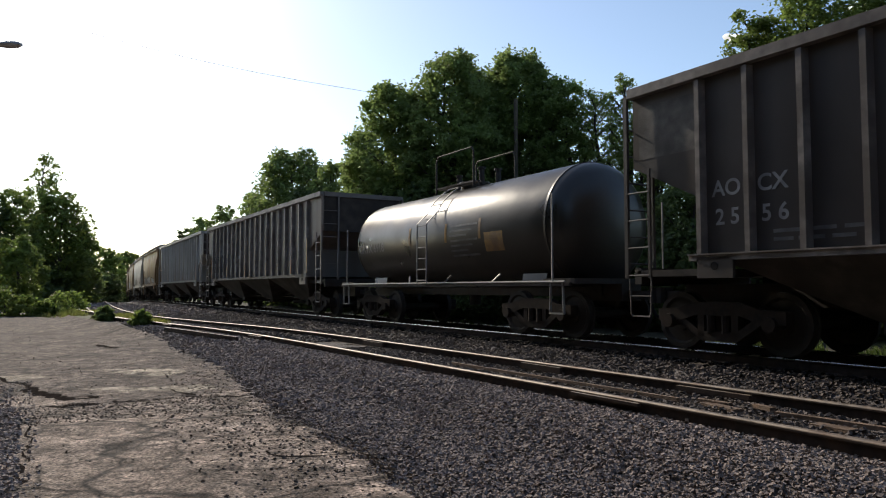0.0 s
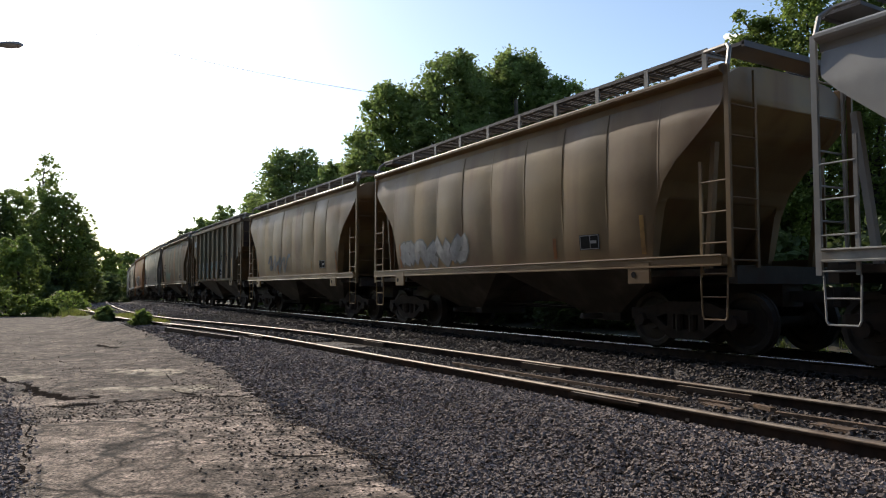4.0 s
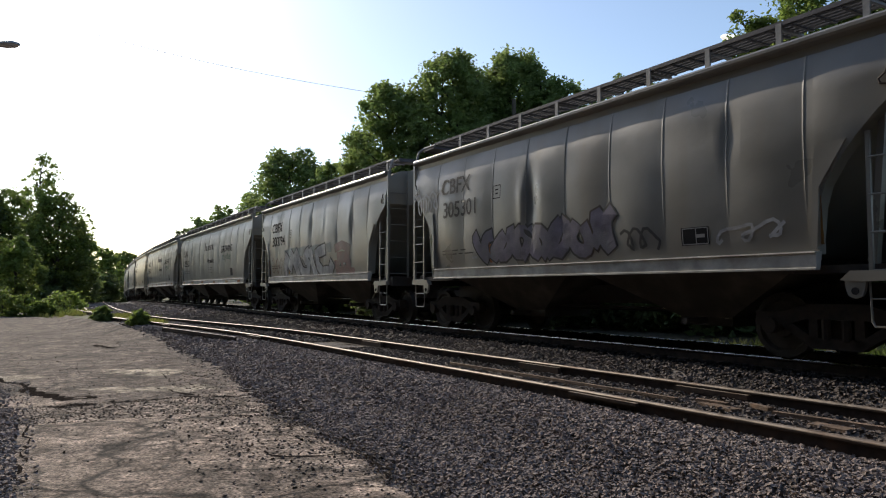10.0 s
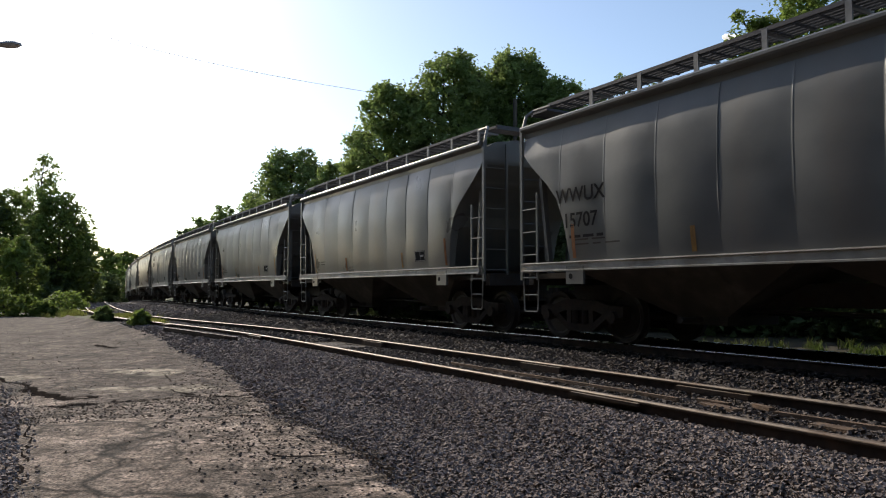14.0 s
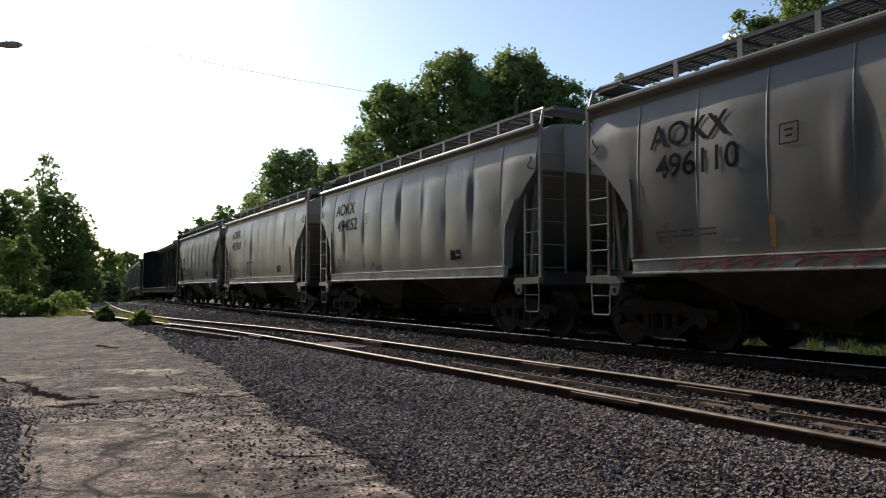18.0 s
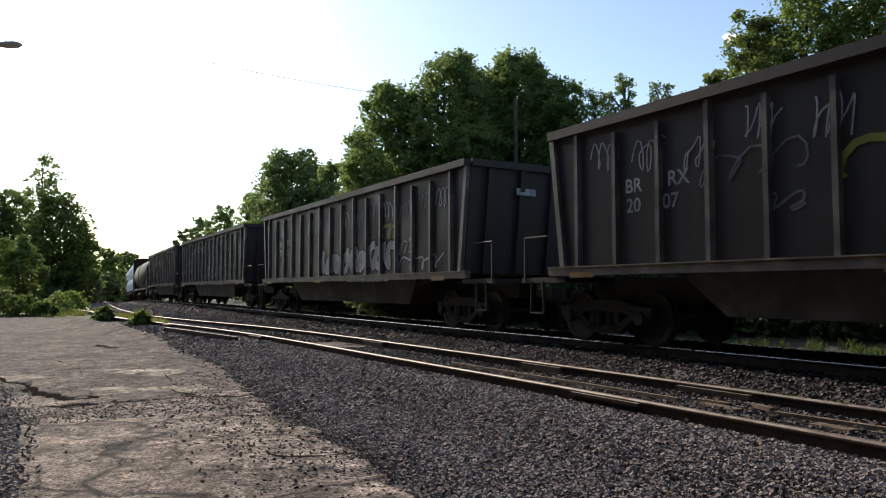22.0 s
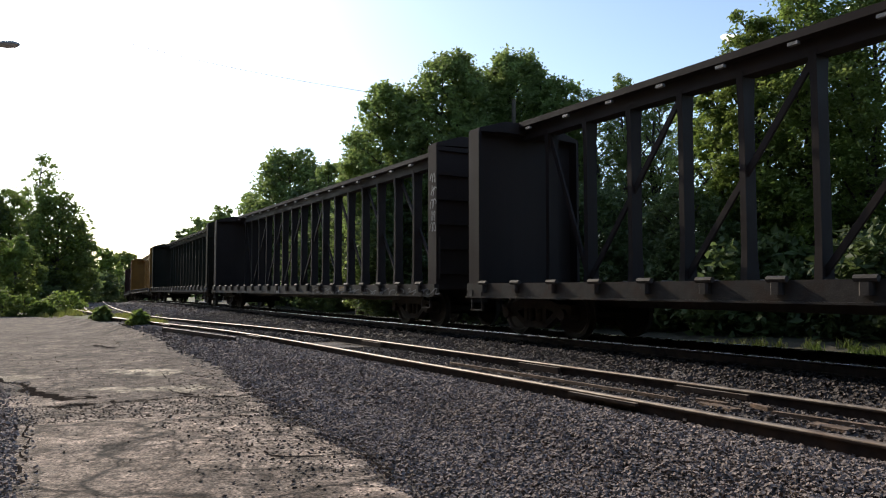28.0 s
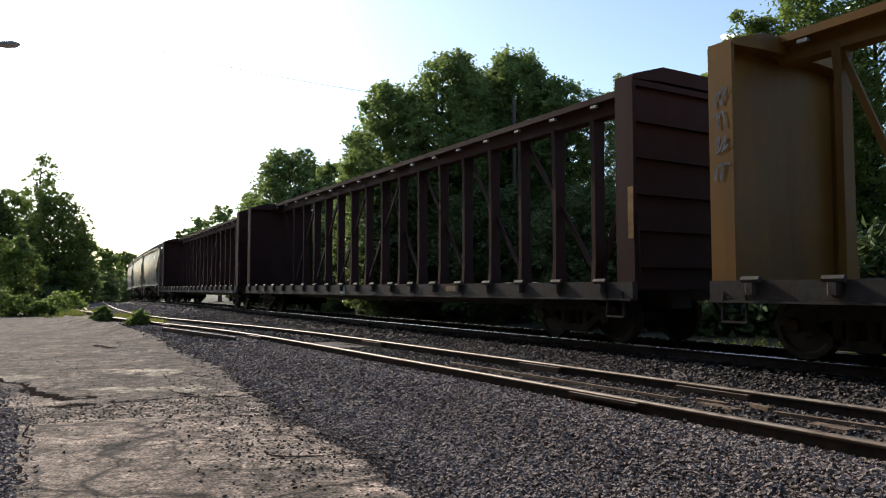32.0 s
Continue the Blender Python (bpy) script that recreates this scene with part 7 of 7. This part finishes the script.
# ---- ballast stones ----
def stones(name, spots, seed, label, material="stone", on_lane=False):
    """Broken stones: S0, S1, d0, d1, count, size each; d is counted from the siding where flag is set."""
    r = np.random.default_rng(seed)
    base = np.array([(a, b, c) for a in (-1, 1) for b in (-1, 1) for c in (-1, 1)], float)
    quads = np.array([(0, 1, 3, 2), (4, 6, 7, 5), (0, 4, 5, 1), (2, 3, 7, 6), (0, 2, 6, 4), (1, 5, 7, 3)])[:5]
    VV, FF, b = [], [], 0
    for s0, s1, d0, d1, n, size, edge in spots:
        S, d = r.uniform(s0, s1, n), r.uniform(d0, d1, n)
        if edge:
            lim = np.interp(S, EDGE_S, EDGE_D) + r.normal(0, 0.22, n) + 0.12
            keep = d > lim
            S, d = S[keep], d[keep]
            n = len(S)
        x, y = from_track(S, d)
        z = height(S, d) + (lane_bump(x, y) + 0.02 if on_lane else 0.0)
        sz = size * r.uniform(0.5, 1.25, n)
        v = base[None] * (1 + r.uniform(-0.42, 0.25, (n, 8, 3))) * (r.uniform(0.55, 1.1, (n, 1, 3)))
        q = r.normal(size=(n, 4))
        q /= np.linalg.norm(q, axis=1)[:, None]
        w, i, j, k = q.T
        R = np.stack([1 - 2 * (j * j + k * k), 2 * (i * j - k * w), 2 * (i * k + j * w), 2 * (i * j + k * w), 1 - 2 * (i * i + k * k), 2 * (j * k - i * w),
                      2 * (i * k - j * w), 2 * (j * k + i * w), 1 - 2 * (i * i + j * j)], 1).reshape(n, 3, 3)
        v = np.einsum("nab,nvb->nva", R, v) * sz[:, None, None] * 0.5 * (1, 1, 0.72)
        v += np.stack([x, y, z + sz * 0.12 + np.abs(r.normal(0, 0.2, n)) * sz], 1)[:, None, :]
        VV.append(v.reshape(-1, 3))
        FF.append((quads[None] + (np.arange(n) * 8)[:, None, None] + b).reshape(-1, 4))
        b += n * 8
    return tagged(new(name, big_mesh(name, np.concatenate(VV), np.concatenate(FF), [material])), label, "gravel", kind="stuff")


stones("ballast_stones", [(1.5, 8, 2.3, 5.4, 42000, 0.029, True), (8, 16, 2.4, 5.4, 34000, 0.039, True), (16, 28, 3.0, 5.0, 14000, 0.058, True), (28, 60, 3.2, 4.4, 5000, 0.09, False),
                          (36, 90, 3.6, 8.7, 8000, 0.11, False), (36, 60, 4.4, 8.6, 1000, 0.1, False)],
       11, "angular grey crushed-stone ballast along the tracks")
stones("siding_ballast", [(1.0, 14, 5.3, 6.7, 6000, 0.036, False), (1.0, 16, 6.7, 8.55, 19000, 0.042, False), (16, 36, 5.0, 8.55, 13000, 0.06, False)], 14, "dirty brown-grey ballast between the tracks", "stone_dirty")
stones("oily_ballast", [(2, 16, 8.5, 12.0, 5000, 0.055, False), (16, 50, 8.5, 12.0, 3000, 0.08, False)], 13, "near-black ballast stones under the train", "dark_bed")
stones("lane_edge_gravel", [(3.5, 12.0, -2.4, -0.1, 9000, 0.03, False), (3.5, 12.8, -0.4, 0.15, 1300, 0.022, False), (4.5, 10.0, -1.0, 0.0, 4500, 0.03, False)], 12,
       "pale crushed gravel along the lane's broken edge", "stone", True)
stones("loose_gravel", [(4, 16, 0.2, 3.2, 700, 0.022, False), (3.6, 8.5, 1.2, 2.7, 800, 0.024, False), (5, 9, 1.6, 2.7, 900, 0.02, False), (8.6, 10.0, -0.6, 2.3, 2200, 0.02, False), (8, 13, 2.0, 3.1, 700, 0.022, False),
                        (14, 30, -2, 3.4, 400, 0.026, False)], 15, "loose gravel spilled over the worn asphalt", "lane_stone", True)

# ---- cracks in the lane ----
def lane_point(px, py):
    Z = EYE * 1265 / (py - 511)
    S, d = to_track(np.array((px - 784) / 1265 * Z), np.array(Z))
    return float(S), float(d)


def crack(points, width, seed):
    """A broken, gravel-filled crack along a rough line."""
    r = random.Random(seed)
    P = [lane_point(*p) for p in points]
    line = []
    for (s0, d0), (s1, d1) in zip(P, P[1:]):
        n = max(3, int(math.hypot(s1 - s0, d1 - d0) / 0.12))
        line += [(s0 + (s1 - s0) * i / n + r.uniform(-0.04, 0.04), d0 + (d1 - d0) * i / n + r.uniform(-0.04, 0.04)) for i in range(n)]
    g = Geo()
    v = []
    for s_, d_ in line:
        w = width * r.uniform(0.3, 1.3)
        for q in (-1, 1):
            x, y = from_track(np.array(s_ + q * w * 0.8), np.array(d_ + q * w * 0.6))
            v.append((float(x), float(y), float(height(np.array(s_), np.array(d_)) + lane_bump(x, y)) + 0.0295))
    g.add(v, [(2 * i, 2 * i + 1, 2 * i + 3, 2 * i + 2) for i in range(len(line) - 1)])
    part("crack", g, "crack_dirt", road)


for k, (pts, w) in enumerate(((((52, 690), (75, 700), (95, 704), (120, 707), (160, 706), (200, 706)), 0.15), (((85, 722), (120, 721), (150, 719), (185, 716)), 0.12), (((200, 712), (245, 714), (290, 708), (330, 701)), 0.07),
                              (((330, 701), (372, 704), (425, 706), (470, 698)), 0.06), (((0, 668), (20, 678), (50, 684), (75, 696)), 0.07), (((395, 738), (450, 739), (505, 735)), 0.02),
                              (((470, 803), (520, 812), (590, 808), (640, 802)), 0.022), (((170, 612), (190, 616), (216, 619)), 0.2), (((300, 690), (330, 697), (352, 699)), 0.05), (((60, 745), (58, 790), (50, 830), (46, 870)), 0.02),
                              (((640, 802), (690, 830), (700, 850)), 0.03))):
    crack(pts, w, k)

# ---- track hardware ----
ties(main_track, lambda s: DM, ZM, 0.52, -2, 62, 3)
ties(side_track, siding, ZS + 0.01, 0.55, 0, 40, 4)


def side_bar(parent, s0, s1, off, name, w, h, dz, material="rail"):
    g = Geo()
    rings = []
    for s in np.linspace(s0, s1, 8):
        d = float(siding(s)) + off
        ring = []
        for a, z in ((-w / 2, -h), (w / 2, -h), (w / 2, 0), (-w / 2, 0)):
            x, y = from_track(np.array(s), np.array(d + a))
            ring.append((float(x), float(y), ZS + dz + z))
        rings.append(ring)
    g.loft(rings)
    for i in range(len(rings) - 1):
        g.m[i * 4 + 2] = 1
    return part(name, g, [material, "railtop"], parent)




def laid_bar(name, a, b, w, h, dz, materials=("rail", "railtop")):
    """A flat bar on the siding between two sighted places."""
    ends = []
    for px, py in (a, b):
        Z = (EYE - ZS - dz) * 1265 / (py - 511)
        ends.append(Vector(((px - 784) / 1265 * Z, Z, ZS + dz)))
    low = Vector((0, 0, -h))
    across = (ends[1] - ends[0]).cross(Vector((0, 0, 1))).normalized() * w / 2
    g = Geo().loft([[p + low - across, p + low + across, p + across, p - across] for p in ends])
    g.m[2] = 1
    part(name, g, list(materials), side_track)


laid_bar("guard_rail", (293, 579), (420, 596), 0.07, 0.12, -0.02)
laid_bar("switch_rail", (140, 548), (232, 565), 0.07, 0.12, 0.0)
RUSTY = ("rust_bar", "rust_bar")
laid_bar("guard_rail", (1195, 680), (1322, 698), 0.06, 0.05, -0.02)
laid_bar("joint_bar", (1008, 691), (1126, 712), 0.05, 0.03, -0.03)
laid_bar("rust_strip", (1365, 725), (1568, 754), 0.07, 0.04, -0.1, RUSTY)
laid_bar("rust_strip", (1232, 703), (1286, 711), 0.08, 0.04, -0.1, RUSTY)
laid_bar("rust_strip", (800, 640), (1195, 702), 0.05, 0.04, -0.09, RUSTY)
laid_bar("rust_strip", (1330, 712), (1360, 719), 0.07, 0.04, -0.08, RUSTY)
laid_bar("tie_plate", (1432, 745), (1500, 757), 0.16, 0.03, -0.12, RUSTY)
laid_bar("tie_plate", (1240, 709), (1300, 722), 0.14, 0.03, -0.12, RUSTY)
for s, off in ((17.2, -0.83), (14.0, 0.66), (24.0, -0.84), (12.2, 0.84), (8.5, 0.68)):
    side_bar(side_track, s - 0.45, s + 0.45, off, "joint_bar", 0.05, 0.09, -0.035)

# ---- lamp, cable and pole ----
lz, lx = 9.0, (6 - 784) / 1265 * 9.0
lamp = thing("street_lamp", "pale street lamp head on a thin arm", "street lamp")
lamp.matrix_basis = pose(lx, lz, 0)
lh = EYE + (511 - 72) / 1265 * lz
part("pole", Geo().rod((-1.3, 0, -0.1), (-1.3, 0, lh - 0.1), 0.045, 10), "galv", lamp)
part("arm", Geo().rod((-1.3, 0, lh - 0.12), (-0.1, 0, lh + 0.01), 0.018, 8), "galv", lamp)
head = Geo()
head.loft([[(a, rr * 0.07 * math.cos(k * math.pi / 6), lh + rr * 0.045 * math.sin(k * math.pi / 6)) for k in range(12)] for a, rr in ((-0.2, 0.3), (-0.16, 0.7), (-0.05, 1.0), (0.06, 0.9), (0.12, 0.4))])
part("lamp_head", head, "lamp_shell", lamp, smoothed=True)
far_pole = thing("utility_pole", "wooden utility pole carrying a cable among the trees", "utility pole")
far_pole.matrix_basis = pose(-3.3, 45.0, 0)
part("post", Geo().rod((0, 0, -0.5), (0, 0, EYE + 12.5), 0.12, 10), "wood_pole", far_pole)
part("crossarm", Geo().box(0, 0, EYE + 12.1, 1.6, 0.1, 0.12), "wood_pole", far_pole)
cable = thing("overhead_cable", "thin black overhead cable sagging across the sky", "cable")
g = Geo()
ca, cb = Vector((-26.1, 52.0, EYE + 18.9)), Vector((-3.3, 45.0, EYE + 12.3))
cpts = [ca.lerp(cb, i / 14) - Vector((0, 0, 0.35 * math.sin(math.pi * i / 14))) for i in range(15)]
g.loft([[p + Vector((0, 0.013 * math.cos(k * math.pi / 3), 0.013 * math.sin(k * math.pi / 3))) for k in range(6)] for p in cpts])
part("strand", g, "cable", cable)
px_ = (913 - 784) / 1265 * 33
pole = thing("utility_pole", "weathered wooden utility pole among the trees", "utility pole")
pole.matrix_basis = pose(px_, 33, 0)
part("post", Geo().rod((0, 0, -0.2), (0, 0, EYE + (511 - 172) / 1265 * 33), 0.1, 10), "wood_pole", pole)

def cloud(px, py, puffs, size, seed):
    """A small fair-weather cloud far beyond the trees: lumps grown together."""
    r = random.Random(seed)
    Z = 900.0
    c = Vector(((px - 784) / 1265 * Z, Z, EYE + (511 - py) / 1265 * Z))
    bm = bmesh.new()
    for k in range(puffs):
        q = size * r.uniform(0.35, 1.0)
        m = Matrix.Translation((r.uniform(-1.6, 1.6) * size, r.uniform(-1, 1) * size, r.uniform(-0.5, 0.8) * size)) @ Matrix.Diagonal((q * r.uniform(0.9, 1.5), q, q * r.uniform(0.5, 0.8), 1))
        bmesh.ops.create_icosphere(bm, subdivisions=3, radius=1.0, matrix=m)
    for v in bm.verts:
        v.co += Vector((r.uniform(-1, 1), r.uniform(-1, 1), r.uniform(-1, 1))) * size * 0.05
    me = bpy.data.meshes.new("cloud")
    bm.to_mesh(me)
    bm.free()
    me.shade_smooth()
    me.materials.append(M["cloud"])
    ob = tagged(new("cloud", me), "small white fair-weather cloud in the blue sky", "cloud", kind="structure")
    ob.location = c


M["cloud"].node_tree.nodes["Principled BSDF"].inputs["Emission Color"].default_value = (1.0, 0.98, 0.96, 1)
M["cloud"].node_tree.nodes["Principled BSDF"].inputs["Emission Strength"].default_value = 0.7   # glow in place of sunlight on the vapour, part of the distant sky
cloud(1308, 62, 14, 6.0, 1)
cloud(1538, 6, 14, 8.0, 2)


def motions():
    times = [i * 0.5 for i in range(65)]
    for car, start, base in cars:
        walk(car, [(t, car_pose(start - travel(t), base)) for t in times])
    host, start, base = cars[36]
    for o, offset in packs:
        walk(o, [(t, car_pose(start - travel(t), base) @ offset) for t in times])
    # wheels roll: all wheelsets at one end of a truck share one turning
    done = {}
    for car, start, base in cars:
        for tr in car.children:
            if not tr.name.startswith("truck"):
                continue
            for w in tr.children:
                if not w.name.startswith("wheelset"):
                    continue
                key = w.location.x > 0
                if key not in done:
                    walk(w, [(f / 30.0, pose(w.location.x, 0, 0.457) @ Matrix.Rotation(-travel(f / 30.0) / 0.457, 4, "Y")) for f in range(961)])
                    done[key] = w
                else:
                    src = done[key].animation_data
                    w.rotation_mode = "QUATERNION"
                    dst = w.animation_data_create()
                    dst.action = src.action
                    dst.action_slot = src.action_slot


motions()
